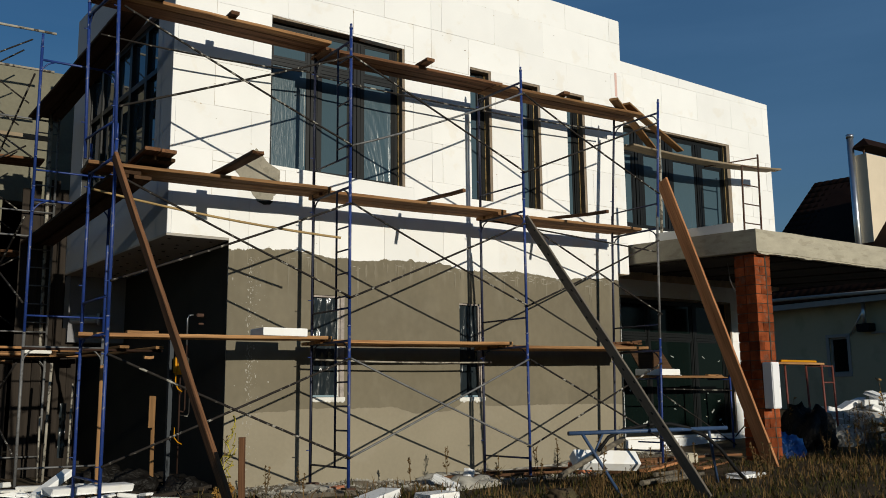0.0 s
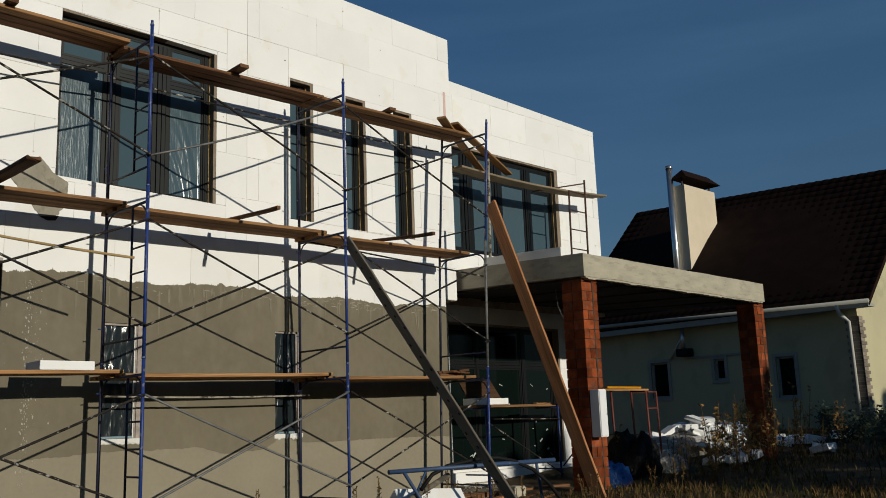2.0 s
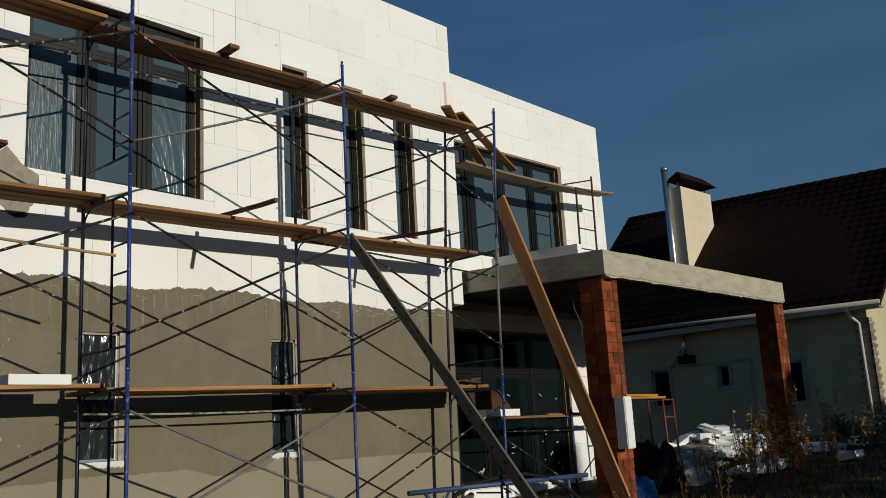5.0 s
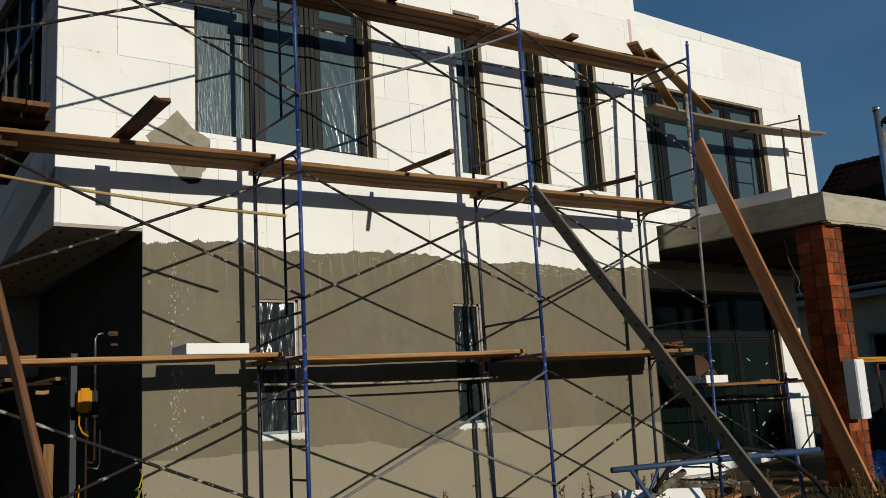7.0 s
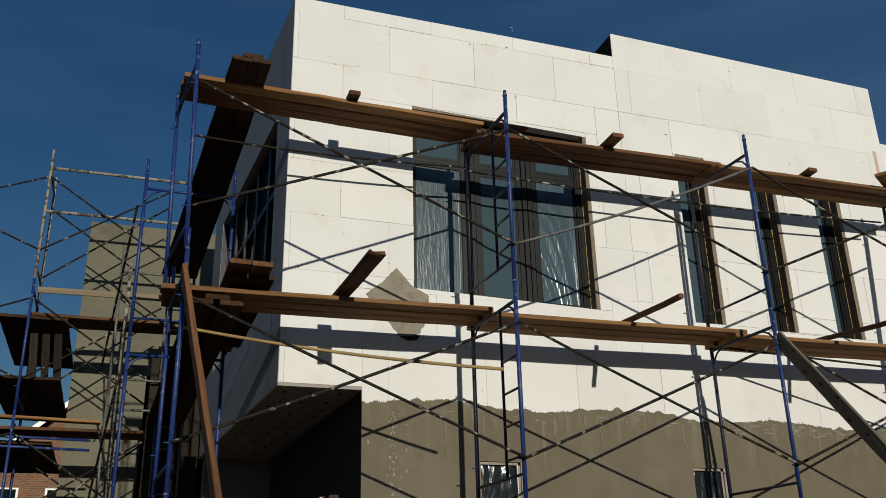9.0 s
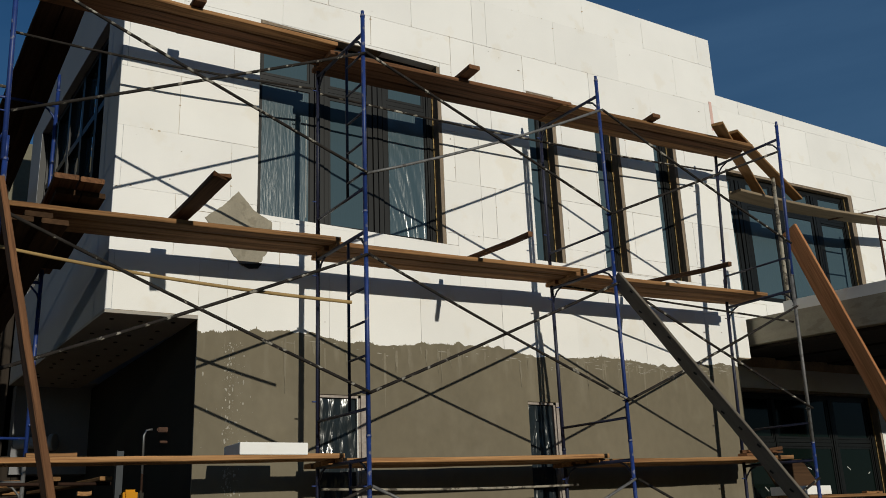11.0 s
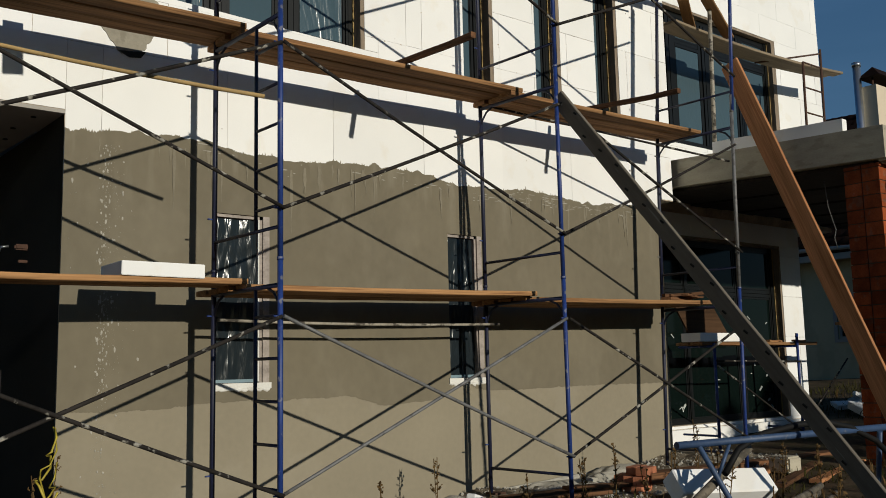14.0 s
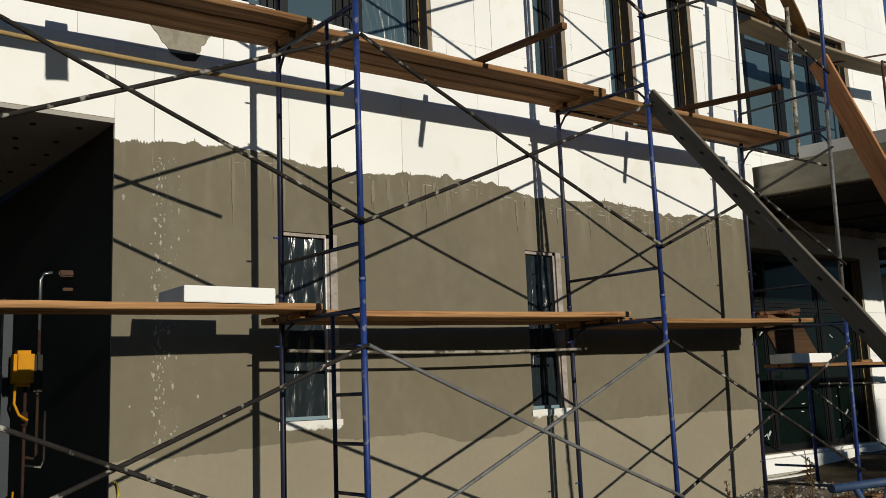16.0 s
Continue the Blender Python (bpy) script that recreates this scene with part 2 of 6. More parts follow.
MORTARPALE = material("pale spilled mortar", (0.33, 0.31, 0.26), 0.95, spread=0.3, scale=6, bump=0.5)
CLAY = material("terracotta hollow block", (0.40, 0.145, 0.07), 0.9, spread=0.25, scale=9, bump=0.3, vary=0.15)
PATCH = material("drying repair mortar", (0.27, 0.245, 0.19), 0.9, spread=0.2, scale=5, bump=0.3, second=(0.17, 0.15, 0.11), ratio=0.55)
REDSTEEL = material("red painted steel", (0.14, 0.030, 0.018), 0.65, spread=0.4, scale=12, second=(0.06, 0.035, 0.025), ratio=0.55)
RUSTDARK = material("dark rusted pipe", (0.035, 0.018, 0.012), 0.85, metal=0.2, spread=0.4, scale=12, spec=0.2)
RUSTY = material("rusty steel", (0.075, 0.036, 0.022), 0.8, metal=0.3, spread=0.4, scale=12)
FARBRICK = material("far orange brick", (0.22, 0.095, 0.045), 0.9, spread=0.2, scale=3)
NEEDLE = material("dark conifer needles", (0.028, 0.042, 0.016), 0.8, spread=0.4, scale=2, bump=0)
BARK = material("bark", (0.09, 0.065, 0.045), 0.95, spread=0.3, scale=6, bump=0.5)

# courses of bricks on the far house
fb = FARBRICK.node_tree
fb_co, fb_map, fb_tex = fb.nodes.new("ShaderNodeTexCoord"), fb.nodes.new("ShaderNodeMapping"), fb.nodes.new("ShaderNodeTexBrick")
fb_map.inputs["Rotation"].default_value = (radians(90), 0, 0)
fb_tex.inputs["Scale"].default_value, fb_tex.inputs["Mortar Size"].default_value = 1.0, 0.012
fb_tex.inputs["Brick Width"].default_value, fb_tex.inputs["Row Height"].default_value = 0.26, 0.085
fb_tex.inputs["Color1"].default_value, fb_tex.inputs["Color2"].default_value = (0.24, 0.10, 0.045, 1), (0.15, 0.065, 0.032, 1)
fb_tex.inputs["Mortar"].default_value = (0.20, 0.16, 0.12, 1)
fb.links.new(fb_co.outputs["Object"], fb_map.inputs["Vector"])
fb.links.new(fb_map.outputs["Vector"], fb_tex.inputs["Vector"])
fb.links.new(fb_tex.outputs["Color"], fb.nodes["Principled BSDF"].inputs["Base Color"])


def pane_material(name, colour, rough, spec, crease=0.0, scale=5.0, metal=0.0, stretch=(1, 1, 1), ior=1.5):
    m = bpy.data.materials.new(name)
    m.use_nodes = True
    n, l = m.node_tree.nodes, m.node_tree.links
    b = n["Principled BSDF"]
    b.inputs["Base Color"].default_value = (*colour, 1)
    b.inputs["Roughness"].default_value, b.inputs["Specular IOR Level"].default_value = rough, spec
    b.inputs["Metallic"].default_value = metal
    b.inputs["IOR"].default_value = ior
    if crease:
        co, mp = n.new("ShaderNodeTexCoord"), n.new("ShaderNodeMapping")
        mp.inputs["Scale"].default_value = stretch
        w = n.new("ShaderNodeTexNoise")
        w.inputs["Scale"].default_value, w.inputs["Detail"].default_value, w.inputs["Distortion"].default_value = scale, 3, 1.5
        l.new(co.outputs["Object"], mp.inputs["Vector"])
        l.new(mp.outputs["Vector"], w.inputs["Vector"])
        bp = n.new("ShaderNodeBump")
        bp.inputs["Strength"].default_value, bp.inputs["Distance"].default_value = crease, 0.05
        l.new(w.outputs["Fac"], bp.inputs["Height"])
        l.new(bp.outputs["Normal"], b.inputs["Normal"])
    return m


GLASS = pane_material("coated tinted glass", (0.03, 0.055, 0.07), 0.03, 0.6, ior=1.9)
FILM = pane_material("filmed glass", (0.051, 0.084, 0.104), 0.12, 0.22, 0.06, 6, stretch=(2.8, 1, 0.4), ior=1.45)
FILM_LOOSE = pane_material("loose film on glass", (0.053, 0.087, 0.105), 0.22, 0.5, 0.10, 9, stretch=(3.0, 1, 0.30), ior=1.6)
GLASS_DARK = pane_material("dark ground floor glass", (0.004, 0.008, 0.007), 0.05, 0.16)
TRESTLE = material("faded blue steel", (0.030, 0.062, 0.135), 0.55, spread=0.3, scale=9, second=(0.2, 0.2, 0.2), ratio=0.64)
RIBBON = material("yellow ribbon", (0.40, 0.32, 0.035), 0.6, spread=0.35, scale=14, bump=0)
TAPEBLUE = material("pale blue tape", (0.16, 0.24, 0.28), 0.5, spread=0.15, bump=0)
FOIL = pane_material("crumpled plastic sheet", (0.016, 0.022, 0.026), 0.17, 0.36, 0.24, 4.5, stretch=(2.6, 1, 0.5))
BLUEBAG = pane_material("blue plastic sack", (0.02, 0.13, 0.42), 0.35, 0.5, 0.8, 9)
BAG = pane_material("grey sack", (0.33, 0.31, 0.27), 0.6, 0.4, 0.9, 9)
BLACKBAG = pane_material("black sack", (0.008, 0.007, 0.006), 0.55, 0.2, 0.9, 9)


# ---- mesh helpers ----
I4 = Matrix.Identity(4)


def mesh_of(name, bm, mat):
    me = bpy.data.meshes.new(name)
    bm.normal_update()
    bm.to_mesh(me)
    bm.free()
    me.materials.append(mat)
    return me


def thing(name, label, category, group="", kind="", at=(0, 0, 0)):
    ob = new(name)
    ob.empty_display_size = 0.2
    ob.location = at
    return tagged(ob, label, category, group, kind)


def part(name, bm, mat, parent=None, label="", m=I4):
    """One mesh object from a bmesh, or from a mesh that is shared."""
    me = mesh_of(name, bm, mat) if isinstance(bm, bmesh.types.BMesh) else bm
    ob = new(name, me)
    ob.parent = parent
    ob.matrix_basis = m
    return tagged(ob, label)


def solo(name, bm, mat, label, category, group="", kind="", m=I4):
    return tagged(part(name, bm, mat, None, "", m), label, category, group, kind)


def box(bm, x0, x1, y0, y1, z0, z1, m=I4):
    v = [bm.verts.new(m @ Vector((x, y, z))) for x in (x0, x1) for y in (y0, y1) for z in (z0, z1)]
    for f in ((0, 1, 3, 2), (4, 6, 7, 5), (0, 4, 5, 1), (2, 3, 7, 6), (0, 2, 6, 4), (1, 5, 7, 3)):
        bm.faces.new([v[i] for i in f])
    return v


def boxes(*rows):
    bm = bmesh.new()
    for r in rows:
        box(bm, *r)
    return bm


def soft_box(x0, x1, y0, y1, z0, z1, r=0.01, seg=2):
    bm = boxes((x0, x1, y0, y1, z0, z1))
    bmesh.ops.bevel(bm, geom=list(bm.edges), offset=r, segments=seg, affect="EDGES")
    return bm


def tube(bm, p, q, r, n=8, bow=0.0, seg=1):
    """A round tube from p to q; bow: sag at the middle, downwards."""
    p, q = Vector(p), Vector(q)
    d = (q - p).normalized()
    a = d.orthogonal().normalized()
    b = d.cross(a)
    rings = []
    for s in range(seg + 1):
        f = s / seg
        c = p.lerp(q, f) + Vector((0, 0, -4 * bow * f * (1 - f)))
        rings.append([bm.verts.new(c + r * (math.cos(2 * math.pi * k / n) * a + math.sin(2 * math.pi * k / n) * b)) for k in range(n)])
    for s in range(seg):
        for k in range(n):
            f = bm.faces.new((rings[s][k], rings[s][(k + 1) % n], rings[s + 1][(k + 1) % n], rings[s + 1][k]))
            f.smooth = True
    bm.faces.new(rings[0][::-1])
    bm.faces.new(rings[-1])
    return bm


def path_tube(points, r, n=6):
    """A tube along a chain of points."""
    bm = bmesh.new()
    pts = [Vector(p) for p in points]
    rings = []
    for i, c in enumerate(pts):
        d = (pts[min(i + 1, len(pts) - 1)] - pts[max(i - 1, 0)]).normalized()
        a = d.cross(Vector((0.13, 0.21, 0.97))).normalized()
        b = d.cross(a)
        rings.append([bm.verts.new(c + r * (math.cos(2 * math.pi * k / n) * a + math.sin(2 * math.pi * k / n) * b)) for k in range(n)])
    for s in range(len(rings) - 1):
        for k in range(n):
            bm.faces.new((rings[s][k], rings[s][(k + 1) % n], rings[s + 1][(k + 1) % n], rings[s + 1][k])).smooth = True
    bm.faces.new(rings[0][::-1])
    bm.faces.new(rings[-1])
    return bm


def along(p, q, up=(0, 0, 1)):
    """The pose whose x runs from p to q, with z as near up as may be."""
    p, q = Vector(p), Vector(q)
    x = (q - p).normalized()
    y = Vector(up).cross(x).normalized()
    z = x.cross(y)
    m = Matrix((x, y, z)).transposed().to_4x4()
    m.translation = p
    return m


def plank_mesh(length, width, thick, seed=0, mat=None):
    """A sawn board along x with slightly uneven edges, worn corners and a little twist."""
    rng = random.Random(seed)
    bm = bmesh.new()
    n = max(4, int(length / 0.35))
    rings = []
    c = min(0.006, thick * 0.2)
    for i in range(n + 1):
        x = length * i / n
        w = width / 2 + rng.uniform(-0.004, 0.004)
        zo = rng.uniform(-0.003, 0.003) - 0.006 * math.sin(math.pi * i / n)
        prof = ((-w + c, 0), (w - c, 0), (w, c), (w, thick - c), (w - c, thick), (-w + c, thick), (-w, thick - c), (-w, c))
        e = rng.uniform(-0.006, 0.006) if i in (0, n) else 0
        rings.append([bm.verts.new((x + e, y, z + zo)) for y, z in prof])
    for a, b in zip(rings, rings[1:]):
        for k in range(8):
            bm.faces.new((a[k], b[k], b[(k + 1) % 8], a[(k + 1) % 8]))
    bm.faces.new(rings[0])
    bm.faces.new(rings[-1][::-1])
    bmesh.ops.recalc_face_normals(bm, faces=bm.faces)
    return bm


def plank(p, q, width, thick, mat, label, up=(0, 0, 1), name="plank", group="", category="plank", seed=None):
    s = seed if seed is not None else int(abs(p[0] * 131 + p[1] * 57 + p[2] * 17)) % 997
    bm = plank_mesh((Vector(q) - Vector(p)).length, width, thick, s)
    return solo(name, bm, mat, label, category, group, m=along(p, q, up))


def holed(x0, x1, z0, z1, y0, y1, holes=()):
    """A wall slab in the xz plane between y0 and y1, with rectangular openings through it."""
    xs = sorted({x0, x1, *(v for h in holes for v in h[:2] if x0 < v < x1)})
    zs = sorted({z0, z1, *(v for h in holes for v in h[2:] if z0 < v < z1)})
    bm = bmesh.new()
    vert = {}

    def at(i, j, k):
        if (i, j, k) not in vert:
            vert[i, j, k] = bm.verts.new((xs[i], (y0, y1)[k], zs[j]))
        return vert[i, j, k]

    def solid(i, j):
        if not (0 <= i < len(xs) - 1 and 0 <= j < len(zs) - 1):
            return False
        cx, cz = (xs[i] + xs[i + 1]) / 2, (zs[j] + zs[j + 1]) / 2
        return not any(h[0] < cx < h[1] and h[2] < cz < h[3] for h in holes)

    for i in range(len(xs) - 1):
        for j in range(len(zs) - 1):
            if not solid(i, j):
                continue
            bm.faces.new((at(i, j, 0), at(i + 1, j, 0), at(i + 1, j + 1, 0), at(i, j + 1, 0)))
            bm.faces.new((at(i, j, 1), at(i, j + 1, 1), at(i + 1, j + 1, 1), at(i + 1, j, 1)))
            if not solid(i - 1, j):
                bm.faces.new((at(i, j, 0), at(i, j + 1, 0), at(i, j + 1, 1), at(i, j, 1)))
            if not solid(i + 1, j):
                bm.faces.new((at(i + 1, j, 0), at(i + 1, j, 1), at(i + 1, j + 1, 1), at(i + 1, j + 1, 0)))
            if not solid(i, j - 1):
                bm.faces.new((at(i, j, 0), at(i, j, 1), at(i + 1, j, 1), at(i + 1, j, 0)))
            if not solid(i, j + 1):
                bm.faces.new((at(i, j + 1, 0), at(i + 1, j + 1, 0), at(i + 1, j + 1, 1), at(i, j + 1, 1)))
    return bm


def minus(rect, holes):
    """The rectangles left of rect = (x0, x1, z0, z1) once the holes are cut out."""
    out = [rect]
    for h in holes:
        left = []
        for a, b, c, d in out:
            if h[0] >= b or h[1] <= a or h[2] >= d or h[3] <= c:
                left.append((a, b, c, d))
                continue
            if c < h[2]:
                left.append((a, b, c, h[2]))
            if h[3] < d:
                left.append((a, b, h[3], d))
            lo, hi = max(c, h[2]), min(d, h[3])
            if a < h[0]:
                left.append((a, h[0], lo, hi))
            if h[1] < b:
                left.append((h[1], b, lo, hi))
        out = left
    return [r for r in out if r[1] - r[0] > 0.01 and r[3] - r[2] > 0.01]


def lump(rx, ry, rz, seed, rough=0.35, detail=3):
    """An irregular rounded heap or sack."""
    bm = bmesh.new()
    bmesh.ops.create_icosphere(bm, subdivisions=detail + 1, radius=1)
    for v in bm.verts:
        n1 = noise.noise(v.co * 1.7 + Vector((seed, seed * 0.7, 3)))
        n2 = noise.noise(v.co * 4.5 + Vector((seed * 1.3, 5, seed)))
        n3 = noise.noise(v.co * 11 + Vector((seed, 9, seed * 0.3)))
        v.co *= 1 + rough * n1 + 0.4 * rough * n2 + 0.22 * rough * n3
        v.co = Vector((v.co.x * rx, v.co.y * ry, max(v.co.z, -0.5) * rz))
    for f in bm.faces:
        f.smooth = True
    return bm


# ---- ground ----
def ground_z(x, y):
    """Height of the ground: flat by the wall, falling towards the viewer, rising towards the neighbour."""
    z = -0.10
    if y < -2:
        z -= 0.30 * min(1, (-2 - y) / 5) * max(0.0, min(1, (5 - x) / 4))
    z += 0.20 * max(0.0, min(1, (x - 5.5) / 2.5)) + 0.60 * max(0.0, min(1, (x - 9) / 13))
    z += 0.05 * noise.noise(Vector((x * 0.5, y * 0.5, 0))) + 0.03 * noise.noise(Vector((x * 1.7, y * 1.7, 5)))
    return z


def spaced(lo, a, b, hi, step):
    inner = list(np.arange(a, b + 1e-6, step))
    out = [lo, lo * 0.4 + a * 0.6, a - 20, a - 8, a - 3]
    return out + inner + [b + 3, b + 8, b + 20, hi * 0.4 + b * 0.6, hi]


bm = bmesh.new()
gx, gy = spaced(-900, -8, 26, 900, 0.4), spaced(-900, -14, 12, 900, 0.4)
rows = [[bm.verts.new((x, y, ground_z(x, y))) for x in gx] for y in gy]
for a, b in zip(rows, rows[1:]):
    for i in range(len(gx) - 1):
        bm.faces.new((a[i], a[i + 1], b[i + 1], b[i])).smooth = True
solo("ground", bm, SOIL, "rough soil with dry litter and patches of grass", "ground", kind="structure")

DUST = material("pale dusty soil", (0.20, 0.165, 0.115), 0.95, spread=0.5, scale=3, fine=40, bump=0.9, second=(0.10, 0.075, 0.05), ratio=0.5)
bm = bmesh.new()
rows = []
for j in range(29):
    y = -1.55 + 1.56 * j / 28
    rows.append([bm.verts.new((x, y, ground_z(x, y) - 0.02 + min(1, j / 7) * (0.045 + 0.10 * max(0, noise.noise(Vector((x * 1.3, y * 2, 11)))) + 0.03 * noise.noise(Vector((x * 6, y * 6, 12))) + 0.012 * noise.noise(Vector((x * 17, y * 17, 13)))))) for x in np.arange(0.0, 8.01, 0.06)])
for a, b in zip(rows, rows[1:]):
    for i in range(len(a) - 1):
        bm.faces.new((a[i], a[i + 1], b[i + 1], b[i])).smooth = True
solo("ground_rubble", bm, DUST, "pale dusty soil and mortar crumbs along the wall", "ground", kind="structure")

rng = random.Random(91)
verts, faces = [], []
for i in range(2600):
    x, y, r = rng.uniform(0.05, 7.9), -1.45 + 1.42 * rng.random(), 0.006 + 0.030 * rng.random() ** 4
    z, n = ground_z(x, y) + 0.04 + 0.10 * max(0, noise.noise(Vector((x * 1.3, y * 2, 11)))), len(verts)
    verts += [(x + r * rng.uniform(0.6, 1.3) * dx, y + r * rng.uniform(0.6, 1.3) * dy, z + r * rng.uniform(0.5, 1.0) * dz) for dx, dy, dz in ((1, 0, 0), (0, 1, 0), (-1, 0, 0), (0, -1, 0), (0.2, 0.1, 1), (0, 0, -1))]
    faces += [(n + a, n + b, n + 4) for a, b in ((0, 1), (1, 2), (2, 3), (3, 0))] + [(n + b, n + a, n + 5) for a, b in ((0, 1), (1, 2), (2, 3), (3, 0))]
me = bpy.data.meshes.new("rubble_crumbs")
me.from_pydata(verts, [], faces)
me.materials.append(PLINTH)
tagged(new("rubble_crumbs", me), "pale mortar crumbs and small stones strewn along the wall", "rubble", kind="stuff")

# ---- the house ----
TOP_L, TOP_M, TOP_R = 8.0, 8.28, 7.76
STEP_X, END_X, BACK_Y = 3.38, 7.70, 0.77
WINDOWS = {"wide": (0.575, 2.865, 4.42, 6.77), "slim_a": (4.16, 4.60, 4.375, 6.67), "slim_b": (5.26, 5.68, 4.355, 6.62),
           "slim_c": (6.30, 6.73, 4.34, 6.62), "low_a": (1.28, 1.80, 1.145, 2.625), "low_b": (3.87, 4.33, 1.13, 2.63)}
HOLES = list(WINDOWS.values())
SKEW = 0.068


def top_main(x):
    """Height of the main parapet, which falls a little along the facade."""
    return 8.37 - 0.019 * (x - STEP_X)


def top_wing(x):
    return 7.93 - 0.029 * (x - 7.44)


def side_x(y):
    return -0.87 - SKEW * y


house = thing("house", "unfinished two-storey house clad in white foam boards and grey basecoat", "house")
low = [h for h in HOLES if h[3] < 3.3]
high = [h for h in HOLES if h[3] > 3.3]
wall_low = part("wall", holed(0.0, 7.42, -0.3, 3.34, 0.014, 0.40, low), EPS_BACK, house)
wall_up = part("wall", holed(-0.87, END_X, 3.34, TOP_L, 0.006, 0.40, high), EPS_BACK, house)
part("wall", boxes((STEP_X, END_X, 0.006, 0.40, TOP_L, TOP_M - 0.01)), EPS_BACK, house)
# the raised block on the roof, seen from its end; near-black paints that end's shade
part("roof_block", boxes((STEP_X + 0.02, END_X, 0.41, 5.2, TOP_L - 0.2, TOP_M - 0.03)), SHADE_DARK, house, "raised roof block, its end's shade in the colour")
part("roof", boxes((0.2, 12.7, 1.2, 5.5, 7.3, 7.42)), CONCRETE, house)

# irregular coat of grey basecoat on the ground floor
def coat(x0, x1, z0, edge, mat, y0, y1, holes, label, parent):
    """A thin coat with a ragged upper edge: edge(x) gives its height."""
    bm = bmesh.new()
    step = 0.0085
    n = int((x1 - x0) / step)
    for i in range(n):
        a, b = x0 + (x1 - x0) * i / n, x0 + (x1 - x0) * (i + 1) / n
        mid = (a + b) / 2
        low_a, low_b = (z0(a), z0(b)) if callable(z0) else (z0, z0)
        spans = [(low_a, low_b, edge(a), edge(b))]
        for h in holes:
            if h[0] < mid < h[1]:
                spans = [s for la, lb, ha, hb in spans for s in ((la, lb, min(ha, h[2]), min(hb, h[2])), (max(la, h[3]), max(lb, h[3]), ha, hb)) if s[2] > s[0]]
        for la, lb, ha, hb in spans:
            v = [bm.verts.new(c) for c in ((a, y0, la), (b, y0, lb), (b, y0, hb), (a, y0, ha), (a, y1, ha), (b, y1, hb))]
            bm.faces.new((v[0], v[1], v[2], v[3]))
            bm.faces.new((v[3], v[2], v[5], v[4]))
    bmesh.ops.remove_doubles(bm, verts=bm.verts, dist=0.0004)
    return part("basecoat", bm, mat, parent, label)


def ragged_top(x):
    z = float(np.interp(x, (0.0, 0.55, 1.1, 1.6, 2.05, 2.65, 3.3, 3.67, 4.03, 4.5, 5.26, 6.2, 7.15, 7.42), (3.18, 3.24, 3.24, 3.19, 3.17, 3.235, 3.235, 3.22, 3.15, 3.17, 3.21, 3.145, 3.235, 3.22)))
    z += 0.018 * noise.noise(Vector((x * 3.1, 2.3, 1.7))) + 0.022 * noise.noise(Vector((x * 11, 4, 1))) + 0.05 * max(0.0, noise.noise(Vector((x * 6.5, 1.5, 9))))
    comb = max(0.0, noise.noise(Vector((x * 2.3, 8, 3))) + 0.15)
    return z - 0.02 * comb + 0.05 * comb * abs(noise.noise(Vector((x * 45, 4, 1)))) + 0.04 * comb * max(0, noise.noise(Vector((x * 110, 4, 1))))


def smear_top(x):
    """The thin scraped film of mortar above the coat: narrow upward strokes and torn flecks."""
    stroke = max(0.0, noise.noise(Vector((x * 85, 1, 6)))) * max(0.0, noise.noise(Vector((x * 4.1, 3, 6))) + 0.25)
    return ragged_top(x) - 0.004 + 0.15 * stroke + 0.02 * max(0, noise.noise(Vector((x * 9, 5, 6))))


def coat_foot(x):
    """Lower edge of the coat, rising a little along the facade."""
    return -0.06 + 0.043 * (x - 3.86) + 0.012 * noise.noise(Vector((x * 3, 2, 9)))


def ragged_low(x):
    z = float(np.interp(x, (0.0, 0.6, 1.0, 1.25, 2.0, 2.7, 3.0, 3.68, 3.85, 3.95, 4.2, 4.66, 5.5, 6.45, 7.42), (0.945, 0.95, 0.957, 0.99, 0.99, 0.985, 0.89, 0.92, 1.02, 1.10, 1.02, 0.98, 1.0, 1.0, 0.99)))
    return z + 0.018 * noise.noise(Vector((x * 3.3, 7, 1))) + 0.014 * noise.noise(Vector((x * 11, 9, 1))) + 0.007 * noise.noise(Vector((x * 40, 9, 1)))


coat(0.0, 7.42, coat_foot, ragged_low, PLASTER, -0.004, 0.014, low, "dry pale grey basecoat", wall_low)
coat(0.0, 7.42, ragged_low, ragged_top, PLASTER_WET, -0.006, 0.014, low, "fresh darker basecoat with a ragged edge", wall_low)
coat(0.0, 7.42, lambda x: ragged_top(x) - 0.10, smear_top, SMEARCOAT, -0.0035, 0.0, low, "thin pale scrape of mortar above the coat", wall_low)
bm = bmesh.new()
rows = []
for i in range(186):
    x = 7.40 * i / 185
    foot = coat_foot(x)
    rows.append([bm.verts.new((x, -0.035 * (0.3 + noise.noise(Vector((x * 2.1, j * 0.7, 3)))) - 0.02 * noise.noise(Vector((x * 9, j * 1.7, 5))) - 0.012 * j / 6, foot - 0.004 - (foot + 0.6) * j / 6)) for j in range(7)])
    rows[-1].insert(0, bm.verts.new((x, 0.02, foot - 0.002)))
for a, b in zip(rows, rows[1:]):
    for j in range(7):
        bm.faces.new((a[j], a[j + 1], b[j + 1], b[j])).smooth = j > 0
part("plinth", bm, PLINTH, house, "rough pale concrete plinth")

